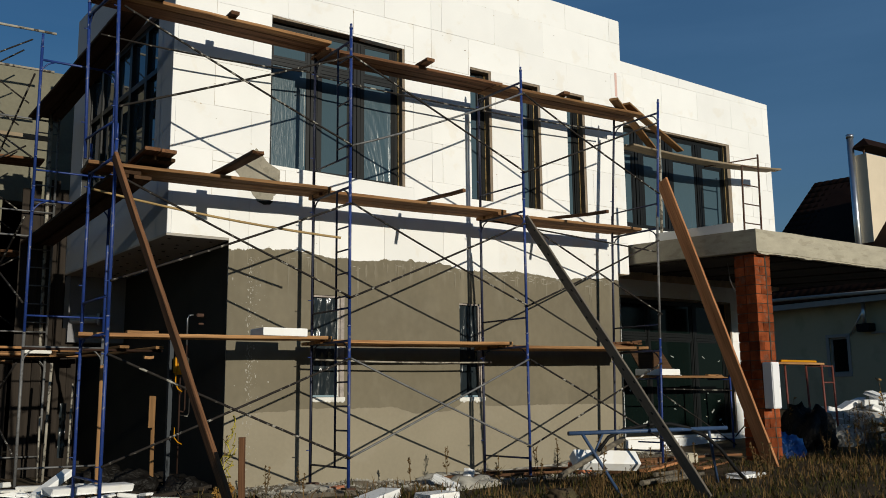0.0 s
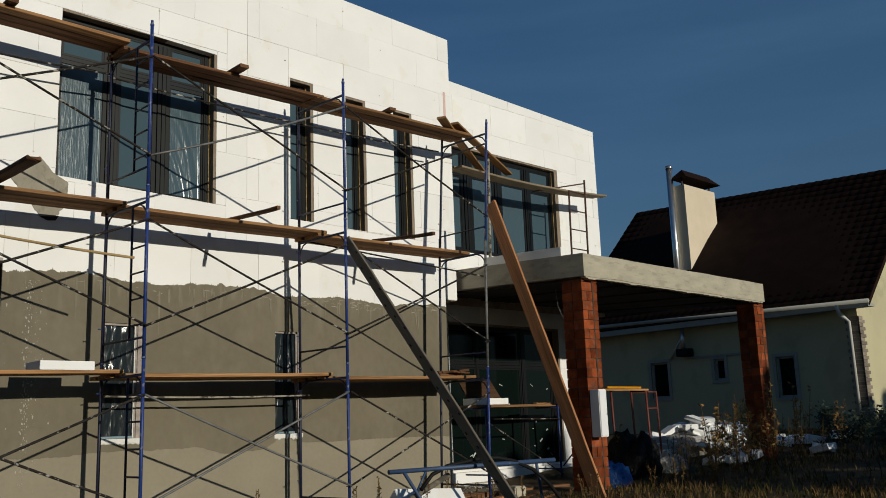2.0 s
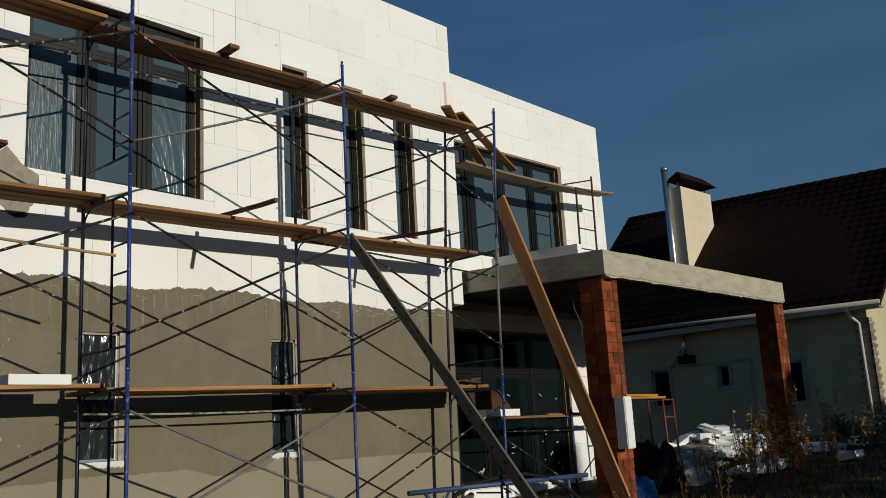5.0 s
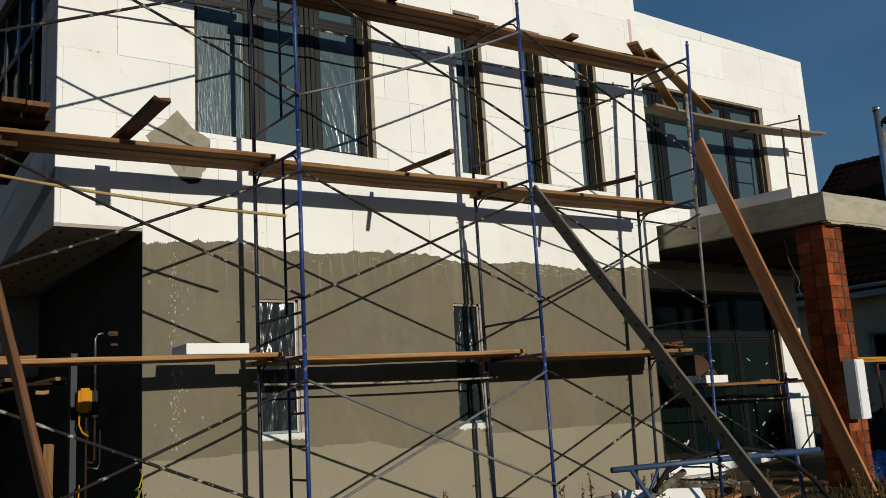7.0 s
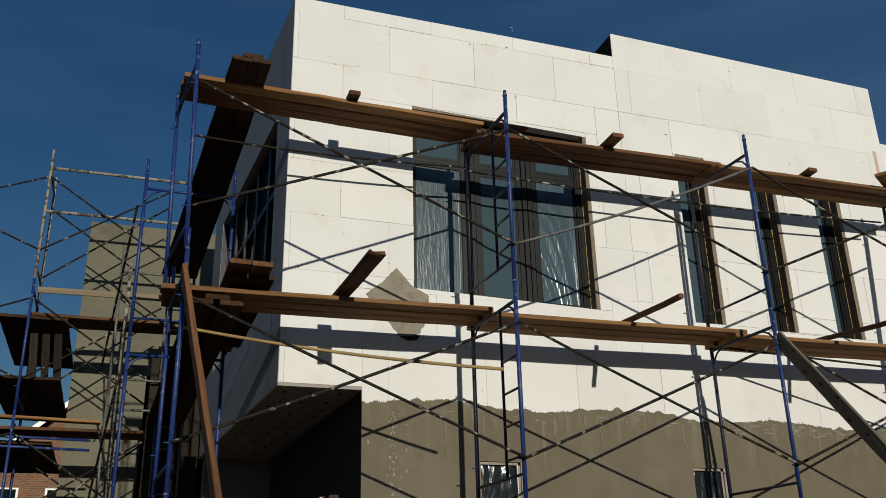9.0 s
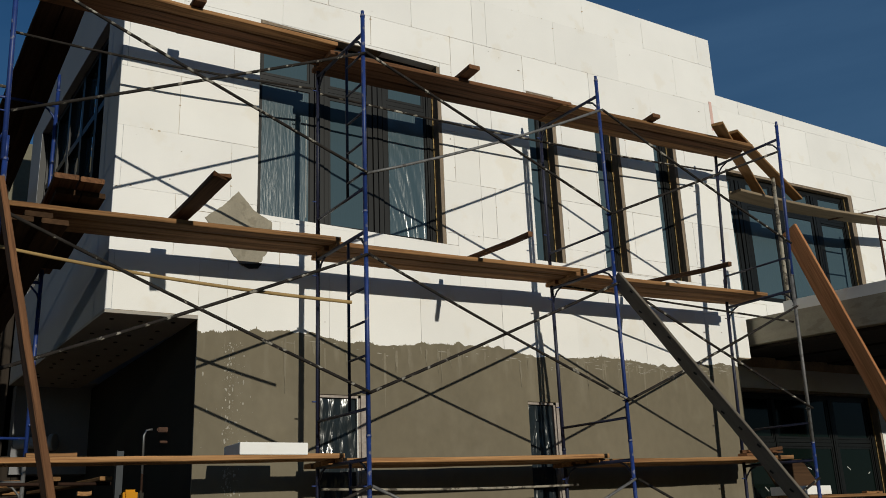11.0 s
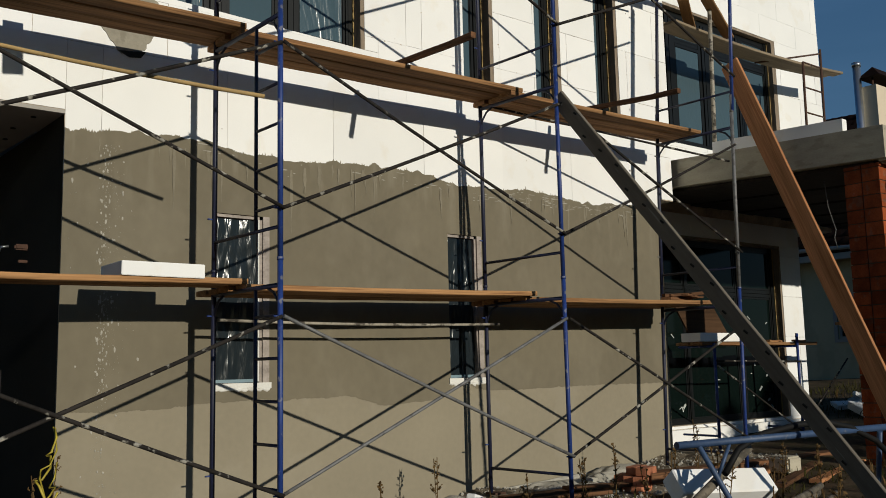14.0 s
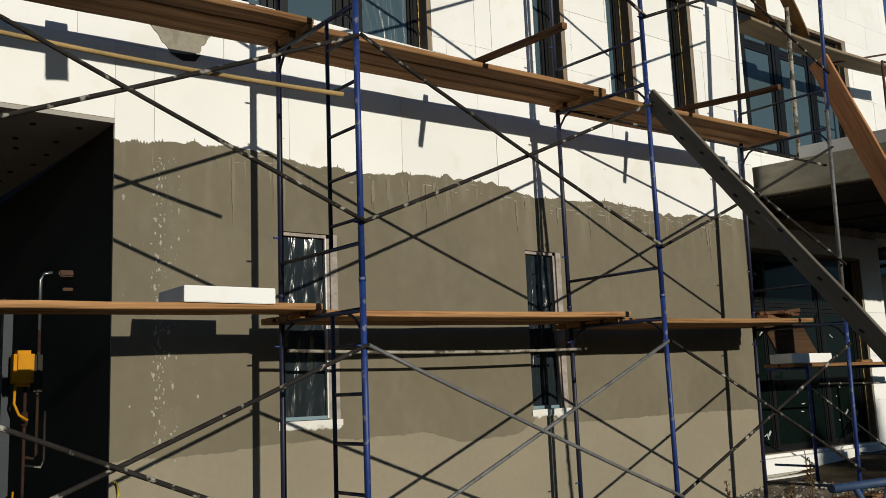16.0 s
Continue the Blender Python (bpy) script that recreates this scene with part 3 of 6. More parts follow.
# foam boards of the upper storey, each with its own joint
def boards(x0, x1, z0, z1, y, holes, parent, seed, w=1.1, h=0.65, depth=0.05, gap=0.004, mat=EPS, top_line=None, joints=(-0.812, -1.37), even=0):
    rng = random.Random(seed)
    row, z = 0, z0
    while z < z1 - 0.02:
        top = min(z + h, z1)
        x = joints[(row + even) % 2]
        x += w * math.floor((x0 - x) / w)
        while x < x1 - 0.02:
            for a, b, c, d in minus((max(x, x0), min(x + w, x1), z, top), holes):
                out, gap = rng.uniform(0, 0.0025), rng.choice((0.001, 0.0025, 0.004, 0.006))
                bm = boxes((a + gap / 2, b - gap / 2, y - out, y + depth, c + gap / 2, d - gap / 2))
                if top_line and c > top_line(b) - 0.03:
                    continue
                for v in bm.verts if top_line else ():
                    v.co.z = min(v.co.z, top_line(v.co.x))
                part("foam_board", bm, mat, parent)
            x += w
        z, row = top, row + 1


# ---- windows ----
def film_sheet(parent, x0, x1, z0, z1, y, seed, amp=0.006, fan=0.0):
    """Loose protective film: a thin creased sheet whose folds fan out from one side."""
    bm = bmesh.new()
    nx, nz = max(8, int((x1 - x0) / 0.012)), max(20, int((z1 - z0) / 0.03))
    rows = []
    for j in range(nz + 1):
        v = j / nz
        row = []
        for i in range(nx + 1):
            u = i / nx
            a = (u - 1) * (1 + fan * (0.25 - v) * 1.4)
            fold = 1 - abs(noise.noise(Vector((a * (x1 - x0) * 9 + seed, v * 1.1, seed)))) * 2.4
            fine = noise.noise(Vector((a * (x1 - x0) * 34, v * (z1 - z0) * 2.2, seed * 2)))
            row.append(bm.verts.new((x0 + (x1 - x0) * u, y - amp * (0.12 + 0.88 * u * u) * fold - 0.6 * amp * fine, z0 + (z1 - z0) * v)))
        rows.append(row)
    for a, b in zip(rows, rows[1:]):
        for i in range(nx):
            bm.faces.new((a[i], a[i + 1], b[i + 1], b[i])).smooth = True
    return part("protective_film", bm, FILM_LOOSE, parent, "loose creased clear film on the pane")


def window(parent, rect, y, mullions, transom, pane, depth=0.14, t=0.045, f=0.06, right=0.11, s=0.03, name="window", label="", loose=()):
    """A window of dark frames with panes, set back in its opening. mullions: (from, to) of each; right: width of the right frame; loose: lights with loose film."""
    x0, x1, z0, z1 = rect
    yw = y + depth
    win = part(name, boxes((x0 + 0.01, x1 - 0.01, yw + 0.045, yw + 0.055, z0, z1)), BLACKP, parent, label)
    part("reveal", boxes((x1 - t, x1 - 0.002, y + 0.004, yw + 0.05, z0, z1), (x0 + 0.002, x1 - t, y + 0.004, yw + 0.05, z1 - 0.04, z1 - 0.002)), REVEAL, win, "raw brown reveal")
    bm, n = bmesh.new(), int((z1 - z0) / 0.03)
    for k in range(n):
        za, w = z0 + (z1 - z0 - 0.04) * k / n, 0.011 + 0.009 * noise.noise(Vector((k * 0.6, x1, 2)))
        box(bm, x1 - t - w, x1 - t, yw - 0.012 - w * 0.5, yw + 0.04, za, za + (z1 - z0 - 0.04) / n)
    part("mounting_foam", bm, FOAMYEL, win, "yellow mounting foam")
    xa, xb, za, zb = x0 + 0.005, x1 - t - 0.012, z0 + 0.005, z1 - 0.042
    frame_rows = [(xa, xa + f, yw, yw + 0.04, za, zb), (xa + f, xb - right, yw, yw + 0.04, za, za + f), (xa + f, xb - right, yw, yw + 0.04, zb - f, zb)]
    grooves = []
    for a, b in [*mullions, (xb - right, xb)]:
        # a stepped profile with black gaskets between its ridges
        w = b - a
        for p, q, d in ((0.0, 0.22, 0.0), (0.27, 0.48, -0.012), (0.53, 0.74, -0.012), (0.79, 1.0, 0.0)):
            frame_rows.append((a + w * p, a + w * q, yw + d, yw + 0.04, za + f, zb - f) if b < xb - 0.001 else (a + w * p, a + w * q, yw + d, yw + 0.04, za, zb))
        grooves.append((a + w * 0.22, a + w * 0.79, yw + 0.012, yw + 0.038, za + f, zb - f))
    part("frame", boxes(*frame_rows), FRAME_DARK, win)
    part("gasket", boxes(*grooves), GROOVE, win, "black gaskets between the frame's ridges")
    edges = [xa + f] + [v for m2 in mullions for v in m2] + [xb - right]
    for k, (a, b) in enumerate(zip(edges[::2], edges[1::2])):
        tops = [(za + f, zb - f)] if transom is None else [(za + f, transom - 0.06), (transom + 0.06, zb - f)]
        if transom is not None:
            part("transom", boxes((a, b, yw - 0.003, yw + 0.04, transom - 0.055, transom - 0.004), (a, b, yw + 0.004, yw + 0.04, transom + 0.004, transom + 0.055)), FRAME_DARK, win)
        for lo, hi in tops:
            part("sash", boxes((a + 0.004, a + s, yw + 0.006, yw + 0.03, lo, hi), (b - s, b - 0.004, yw + 0.006, yw + 0.03, lo, hi), (a + s, b - s, yw + 0.006, yw + 0.03, lo, lo + s), (a + s, b - s, yw + 0.006, yw + 0.03, hi - s, hi)), FRAME_DARK, win)
            part("pane", boxes((a + s, b - s, yw + 0.016, yw + 0.022, lo + s, hi - s)), pane, win)
            if k in loose and lo < 5:
                film_sheet(win, a + s * 0.5, b - s * 0.5, lo + s * 0.5, hi - s * 0.3, yw + 0.002, x0 + k, amp=0.006 if b - a > 0.4 and k == 2 else 0.0009 if b - a > 0.4 else 0.0025, fan=1.0 if b - a > 0.4 else 0.3)
    return win


wide = window(house, WINDOWS["wide"], 0.0, ((1.215, 1.44), (1.935, 2.19)), 6.12, FILM, label="wide dark-framed window still in its protective film", loose=(0, 2))
part("tape_strip", boxes((1.168, 1.176, 0.135, 0.142, 4.56, 5.72)), SMEAR, wide, "pale strip of torn tape along the sash")
slim_lab = "slim dark-framed window with a raw brown reveal"
window(house, WINDOWS["slim_a"], 0.0, (), None, FILM, t=0.05, f=0.03, right=0.15, s=0.012, label=slim_lab)
window(house, WINDOWS["slim_b"], 0.0, (), None, FILM, t=0.05, f=0.03, right=0.13, s=0.012, label=slim_lab, loose=(0,))
window(house, WINDOWS["slim_c"], 0.0, (), None, FILM, t=0.05, f=0.03, right=0.16, s=0.012, label=slim_lab, loose=(0,))


def wedge(corners, y0, y1, parent):
    """A thin sliver of foam that closes an opening's edge out of true."""
    bm = bmesh.new()
    a, b = [[bm.verts.new((x, y, z)) for x, z in corners] for y in (y0, y1)]
    bm.faces.new(a)
    bm.faces.new(b[::-1])
    for k in range(3):
        bm.faces.new((a[k], b[k], b[k - 2], a[k - 2]))
    bmesh.ops.recalc_face_normals(bm, faces=bm.faces)
    part("foam_sliver", bm, EPS, parent)


wedge(((0.576, 4.421), (2.86, 4.421), (0.576, 4.478)), 0.001, 0.13, wide)
wedge(((2.864, 6.769), (0.58, 6.769), (2.864, 6.71)), 0.001, 0.13, wide)


def foil_window(rect, seed):
    x0, x1, z0, z1 = rect
    win = part("window", boxes((x0, x1, 0.16, 0.18, z0, z1)), BLACKP, house, "slim ground-floor window wrapped in shiny crumpled plastic")
    part("frame", boxes((x0, x0 + 0.012, 0.02, 0.16, z0, z1), (x1 - 0.085, x1 - 0.06, 0.012, 0.16, z0, z1), (x0, x1 - 0.06, 0.012, 0.16, z1 - 0.03, z1)), JAMB, win, "frame smeared with mortar")
    part("reveal", boxes((x1 - 0.06, x1 + 0.004, -0.008, 0.16, z0, z1)), JAMB, win, "mortar-smeared reveal")
    part("sill", boxes((x0 - 0.02, x1 + 0.02, -0.02, 0.15, z0 - 0.05, z0)), WHITE_DIRTY, win, "pale foam sill")
    bm = bmesh.new()
    nx, nz = 28, 70
    g = [[bm.verts.new((x0 + 0.012 + (x1 - 0.097 - x0) * i / nx, 0.045 + 0.016 * noise.noise(Vector((i * 0.16 + seed, j * 0.045, seed))) + 0.007 * noise.noise(Vector((i * 0.5, j * 0.16, seed * 3))), z0 + 0.01 + (z1 - z0 - 0.03) * j / nz)) for i in range(nx + 1)] for j in range(nz + 1)]
    for a, b in zip(g, g[1:]):
        for i in range(nx):
            bm.faces.new((a[i], a[i + 1], b[i + 1], b[i])).smooth = True
    part("plastic_sheet", bm, FOIL, win, "shiny creased plastic sheet")
    part("tape", boxes((x0 + 0.014, x1 - 0.10, 0.018, 0.030, z0 + 0.004, z0 + 0.032)), TAPEBLUE, win, "pale blue tape along the foot of the sheet")
    if seed < 5:
        part("batten", boxes((x1 - 0.100, x1 - 0.087, 0.010, 0.040, z0 + 0.01, z1 - 0.03)), WHITE_DIRTY, win, "white plastic batten beside the sheet")
    bm, rows = bmesh.new(), []
    for k in range(25):
        bx, bd = x0 - 0.02 + (x1 - x0 + 0.03) * k / 24, 0.012 + 0.06 * abs(noise.noise(Vector((k * 0.33, seed, 2)))) + 0.02 * abs(noise.noise(Vector((k * 0.9, seed, 5))))
        rows.append([bm.verts.new(c) for c in ((bx, 0.02, z0 - 0.046), (bx, -0.018 - 0.012 * noise.noise(Vector((k * 0.5, seed, 7))), z0 - 0.046), (bx, -0.014, z0 - 0.05 - bd * 0.6), (bx, 0.01, z0 - 0.05 - bd))])
    for p, q in zip(rows, rows[1:]):
        for k in range(3):
            bm.faces.new((p[k], p[k + 1], q[k + 1], q[k])).smooth = True
    part("sill_foam", bm, WHITE_DIRTY, win, "ragged lump of white foam under the sill")


foil_window(WINDOWS["low_a"], 3.0)
foil_window(WINDOWS["low_b"], 8.0)

# side of the upper storey: skewed a little from the front
SIDE = Matrix.Translation((-0.87, 0, 0)) @ Matrix.Rotation(math.atan(SKEW), 4, "Z") @ Matrix.Rotation(radians(90), 4, "Z")
# in this pose local x runs back along the side, local y points to the inside's opposite
side_hole = (0.62, 4.1, 4.42, 6.72)
def side_part(name, bm, mat, parent, label=""):
    bmesh.ops.transform(bm, matrix=SIDE @ Matrix.Scale(-1, 4, (0, 1, 0)), verts=bm.verts)
    bmesh.ops.reverse_faces(bm, faces=bm.faces)
    return part(name, bm, mat, parent, label)


side_part("wall", holed(0.40, 4.8, 3.34, TOP_L, 0.0, 0.35, (side_hole,)), SIDE_PLASTER, house, "grey-coated side wall with its bluish shade in the colour")
side_part("wall", boxes((0.0, 0.40, -0.002, 0.30, 3.34, TOP_L)), SIDE_PLASTER, house)
side_part("wall", boxes((4.45, 4.8, 0.35, 4.0, 3.34, TOP_L)), SIDE_PLASTER, house)
# dark strip added over the sunlit far jamb to paint it as shaded
side_part("jamb", boxes((4.075, 4.099, 0.004, 0.34, 4.43, 6.71)), FRAME_DARK, house, "dark strip over the corner glazing's far jamb, painting its shade")
sw = side_part("window", boxes((0.62, 4.1, 0.2, 0.21, 4.42, 6.72)), BLACKP, house, "large dark-framed corner glazing")
for a, b in ((0.62, 0.70), (1.28, 1.38), (1.98, 2.08), (2.70, 2.80), (3.40, 3.50), (4.02, 4.10)):
    side_part("mullion", boxes((a, b, 0.08, 0.2, 4.42, 6.72)), FRAME_DARK, sw)
for z in (4.42, 5.86, 6.64):
    side_part("transom", boxes((0.70, 4.02, 0.085, 0.19, z, z + 0.08)), FRAME_DARK, sw)
for a, b in ((0.70, 1.28), (1.38, 1.98), (2.08, 2.70), (2.80, 3.40), (3.50, 4.02)):
    for lo, hi in ((4.50, 5.86), (5.94, 6.64)):
        side_part("pane", boxes((a, b, 0.14, 0.15, lo, hi)), GLASS, sw)

# underside of the overhang, with the heads of its fixings
bm = bmesh.new()
v = [bm.verts.new(c) for c in ((-0.87, 0.0, 3.34), (0.02, 0.0, 3.34), (0.02 - SKEW * 4.8, 4.8, 3.34), (side_x(4.8), 4.8, 3.34))]
bm.faces.new(v)
ext = bmesh.ops.extrude_face_region(bm, geom=list(bm.faces))
bmesh.ops.translate(bm, vec=(0, 0, -0.03), verts=[g for g in ext["geom"] if isinstance(g, bmesh.types.BMVert)])
bmesh.ops.recalc_face_normals(bm, faces=bm.faces)
soffit = part("soffit", bm, SOFFIT, house, "foam-clad underside of the overhang")
rng = random.Random(4)
for i in range(12):
    for j in range(3):
        bm = bmesh.new()
        y = 0.3 + 0.37 * i + rng.uniform(-0.08, 0.08)
        x = side_x(y) + 0.18 + 0.27 * j + rng.uniform(-0.06, 0.06)
        tube(bm, (x, y, 3.302), (x, y, 3.309), 0.022, 10)
        part("fixing_head", bm, SHADE_DARK, soffit)
# recessed ground-floor wall under the overhang; its near-black colour holds the shade
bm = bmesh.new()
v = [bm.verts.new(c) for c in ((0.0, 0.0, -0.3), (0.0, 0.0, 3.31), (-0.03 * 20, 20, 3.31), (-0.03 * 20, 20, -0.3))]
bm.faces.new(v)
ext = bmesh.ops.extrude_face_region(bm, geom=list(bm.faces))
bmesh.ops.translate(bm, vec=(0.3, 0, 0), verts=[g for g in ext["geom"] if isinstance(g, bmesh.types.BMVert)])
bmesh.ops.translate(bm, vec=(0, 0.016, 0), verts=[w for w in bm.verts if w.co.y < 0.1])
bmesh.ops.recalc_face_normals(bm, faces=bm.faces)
part("wall", bm, SHADE_DARK, house, "basecoated wall under the overhang, its shade in the colour")
part("wall", boxes((-1.10, -0.10, 4.79, 5.2, 2.15, 3.335)), CLOSING, house, "grey wall closing the recess, darkened for shade")
# near-black walls put the passage's shade into the colour
part("passage", boxes((-2.1, 0.2, 20.0, 20.1, -0.3, 5.0), (-2.1, -1.98, 7.42, 20.0, -0.3, 5.0), (-0.1, 0.2, 7.42, 20.0, 3.2, 5.0), (-2.1, 0.2, 7.42, 20.1, 5.0, 5.1), (-1.98, 0.0, 7.42, 20.0, -0.3, -0.02)), SHADE_DARK, house, "passage between the house and its wing, its shade in the colour")
# dark sheet laid over the block's end to paint its shaded face
part("roof_end", boxes((STEP_X - 0.004, STEP_X + 0.018, 0.008, 4.0, TOP_L - 0.3, TOP_M + 0.07)), SHADE_DARK, house)

# the set-back right-hand wing
GLZ = (8.20, 11.42, 0.36, 3.08)
W3 = (8.37, 11.70, 4.46, 6.60)
wing_r = part("wall", holed(7.42, 13.12, 3.44, TOP_R, BACK_Y + 0.006, 1.15, (W3,)), EPS_BACK, house)
wing_low = part("wall", holed(7.42, 12.0, -0.2, 3.44, BACK_Y + 0.014, 1.15, (GLZ,)), EPS_BACK, house)
part("wall", boxes((11.70, 11.98, 1.15, 6.0, -0.2, 3.44)), SIDE_PLASTER, house)
part("ceiling_slab", boxes((7.44, 13.1, 1.15, 6.0, 3.44, 3.6)), CONCRETE, house)
part("wall_core", boxes((7.30, 7.42, 0.40, BACK_Y + 0.01, -0.2, 7.9)), SHADE_DARK, house)
part("wall", boxes((12.75, 13.10, 1.15, 6.0, 3.6, TOP_R - 0.01)), SIDE_PLASTER, house)
window(house, W3, BACK_Y, ((8.78, 9.10), (9.68, 9.97), (10.63, 10.87)), 6.07, FILM, depth=0.10, t=0.10, f=0.08, right=0.10, loose=(1, 2), label="wide four-light window of the right-hand wing")
window(house, GLZ, BACK_Y, ((8.99, 9.08), (10.29, 10.44)), 2.30, GLASS_DARK, depth=0.12, right=0.12, label="tall ground-floor glazing with stickers on the panes")
part("sill", boxes((7.5, 12.0, BACK_Y - 0.06, BACK_Y + 0.10, 0.12, 0.31)), EPS, house, "white foam strip under the glazing")
part("plinth", boxes((7.45, 11.9, BACK_Y - 0.02, BACK_Y + 0.10, -0.3, 0.115)), PLINTH, house, "grey concrete plinth of the wing")

# canopy slab on brick columns
canopy = thing("canopy", "cast concrete porch roof on red brick columns", "canopy")
bm = boxes((7.80, 13.66, -2.76, BACK_Y - 0.01, 3.41, 3.775))
bmesh.ops.subdivide_edges(bm, edges=[e for e in bm.edges if abs((e.verts[0].co - e.verts[1].co).x) > 1], cuts=24)
for w in bm.verts:
    w.co.z += 0.05 * (w.co.y + 2.76) - 0.005 * (w.co.x - 7.8) + 0.012 * noise.noise(Vector((w.co.x * 1.4, w.co.y, w.co.z))) + (0.015 * noise.noise(Vector((w.co.x * 5, 3, 1))) if w.co.z < 3.6 else 0)
part("slab", bm, CONCRETE, canopy, "rough cast concrete slab")
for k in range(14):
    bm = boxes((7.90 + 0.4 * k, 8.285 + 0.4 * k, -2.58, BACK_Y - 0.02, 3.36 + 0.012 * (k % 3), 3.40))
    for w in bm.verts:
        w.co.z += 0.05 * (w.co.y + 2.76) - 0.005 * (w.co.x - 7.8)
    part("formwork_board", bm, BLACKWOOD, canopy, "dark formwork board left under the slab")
bm = bmesh.new()
for k in range(90):
    x = 7.85 + 5.75 * k / 90
    d = 0.02 + 0.035 * max(0, noise.noise(Vector((k * 0.23, 1, 4)))) + 0.012 * noise.noise(Vector((k * 1.3, 2, 4)))
    box(bm, x, x + 0.0639, -2.75, -2.66, 3.405 - d - 0.005 * (x - 7.8), 3.42)
part("slurry_lip", bm, CONCRETE, canopy, "ragged lip of hardened slurry")
bm = boxes((7.845, 7.945, -2.285, -0.55, 3.785, 3.955))
for w in bm.verts:
    w.co.z += 0.05 * (w.co.y + 2.285)
part("cap_strip", bm, EPS, canopy, "white foam board lying along the slab's edge")


def brick_column(x0, x1, y0, y1, z0, z1, seed):
    col = part("column", boxes((x0 + 0.012, x1 - 0.012, y0 + 0.012, y1 - 0.012, z0, z1)), MORTAR, canopy, "red hollow-brick column with smeared mortar")
    rng = random.Random(seed)
    h, g = 0.140, 0.012
    z, row = z0, 0
    half = (y1 - y0 - g) / 2
    while z < z1 - 0.02:
        t = min(z + h, z1)
        cut = 0.25 if row % 2 else 0.12
        xm = x0 + cut
        for a, b in ((x0, xm), (xm + g, x1)):
            o = rng.uniform(-0.004, 0.004)
            part("brick", boxes((a + o * 0.3, b, y0 + o, y0 + half, z, t)), BRICK, col)
        ym = y0 + half + g
        part("brick", boxes((x0 + rng.uniform(-0.003, 0.003), x1, ym, y1, z, t)), BRICK, col)
        z, row = t + g, row + 1
    bm, ring = bmesh.new(), []
    for k in range(60):
        a = x0 + 0.27 + 0.035 * noise.noise(Vector((k * 0.25, seed, 1)))
        w = 0.004 + 0.026 * abs(noise.noise(Vector((k * 0.45, seed, 3))))
        zz = z0 + (z1 - z0 - 0.01) * k / 59
        ring.append([bm.verts.new(c) for c in ((a - w, y0 + 0.005, zz), (a - w * 0.5, y0 - 0.012, zz), (a + w * 0.6, y0 - 0.010, zz), (a + w, y0 + 0.005, zz))])
    for p, q in zip(ring, ring[1:]):
        for k in range(3):
            bm.faces.new((p[k], p[k + 1], q[k + 1], q[k])).smooth = True
    part("mortar_streak", bm, MORTAR, col, "squeezed-out streak of grey mortar")
    return col


# distribution box on the near column
cab = thing("meter_box", "white metal meter box fixed to the brick column", "meter box")
part("body", soft_box(7.865, 8.055, -2.84, -2.665, 0.905, 1.63, 0.008), WHITE, cab)
part("door", soft_box(7.875, 8.045, -2.848, -2.838, 0.92, 1.615, 0.004), WHITE, cab)
part("lock", tube(bmesh.new(), (8.03, -2.848, 1.25), (8.03, -2.856, 1.25), 0.012), GALV, cab)


# ---- scaffolding ----
PX = (-1.93, 1.12, 4.12, 7.10)
LIFT = 2.05
R = 0.021
shared = {}


def keep(key, make, mat):
    if key not in shared:
        shared[key] = mesh_of(key[0], make(), mat)
    return shared[key]


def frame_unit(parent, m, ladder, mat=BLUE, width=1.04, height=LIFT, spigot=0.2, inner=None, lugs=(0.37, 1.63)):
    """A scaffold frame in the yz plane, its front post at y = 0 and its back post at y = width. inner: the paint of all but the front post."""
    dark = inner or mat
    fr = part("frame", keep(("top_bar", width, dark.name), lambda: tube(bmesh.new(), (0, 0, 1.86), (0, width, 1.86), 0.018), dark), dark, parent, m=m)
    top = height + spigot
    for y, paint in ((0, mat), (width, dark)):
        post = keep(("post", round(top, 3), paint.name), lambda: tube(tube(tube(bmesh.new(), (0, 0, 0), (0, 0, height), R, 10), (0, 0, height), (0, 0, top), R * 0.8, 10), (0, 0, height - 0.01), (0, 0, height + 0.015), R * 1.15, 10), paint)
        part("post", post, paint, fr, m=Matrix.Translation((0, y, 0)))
    part("cross_bar", keep(("low_bar", width, dark.name), lambda: tube(bmesh.new(), (0, 0, 0.24), (0, width, 0.24), 0.014), dark), dark, fr)
    gus = keep(("gusset", dark.name), lambda: path_tube([(0, 0, 1.66), (0, 0.03, 1.74), (0, 0.09, 1.81), (0, 0.18, 1.85)], 0.011), dark)
    part("gusset", gus, dark, fr)
    part("gusset", gus, dark, fr, m=Matrix.Translation((0, width, 0)) @ Matrix.Scale(-1, 4, (0, 1, 0)))
    lug = keep(("brace_lug", mat.name), lambda: tube(bmesh.new(), (-0.04, 0, 0), (0.02, 0, 0), 0.007), mat)
    for z in lugs:
        part("brace_lug", lug, mat, fr, m=Matrix.Translation((-0.02, -0.01, z)))
        part("brace_lug", lug, mat, fr, m=Matrix.Translation((-0.02, width, z + 0.06)))
    if ladder:
        part("stile", keep(("stile", dark.name), lambda: tube(bmesh.new(), (0, 0.36, 0.24), (0, 0.36, 1.86), 0.015), dark), dark, fr)
        rung = keep(("rung", dark.name), lambda: tube(bmesh.new(), (0, 0, 0), (0, 0.36, 0), 0.012), dark)
        for k in range(5):
            part("rung", rung, dark, fr, m=Matrix.Translation((0, 0, 0.40 + 0.31 * k)))
    return fr


def brace(parent, p, q, mat=BRACE, r=0.0145, bow=0.0):
    """A tube with flattened ends."""
    bm = tube(bmesh.new(), p, q, r, 8, bow, 8)
    return part("brace", bm, mat, parent)


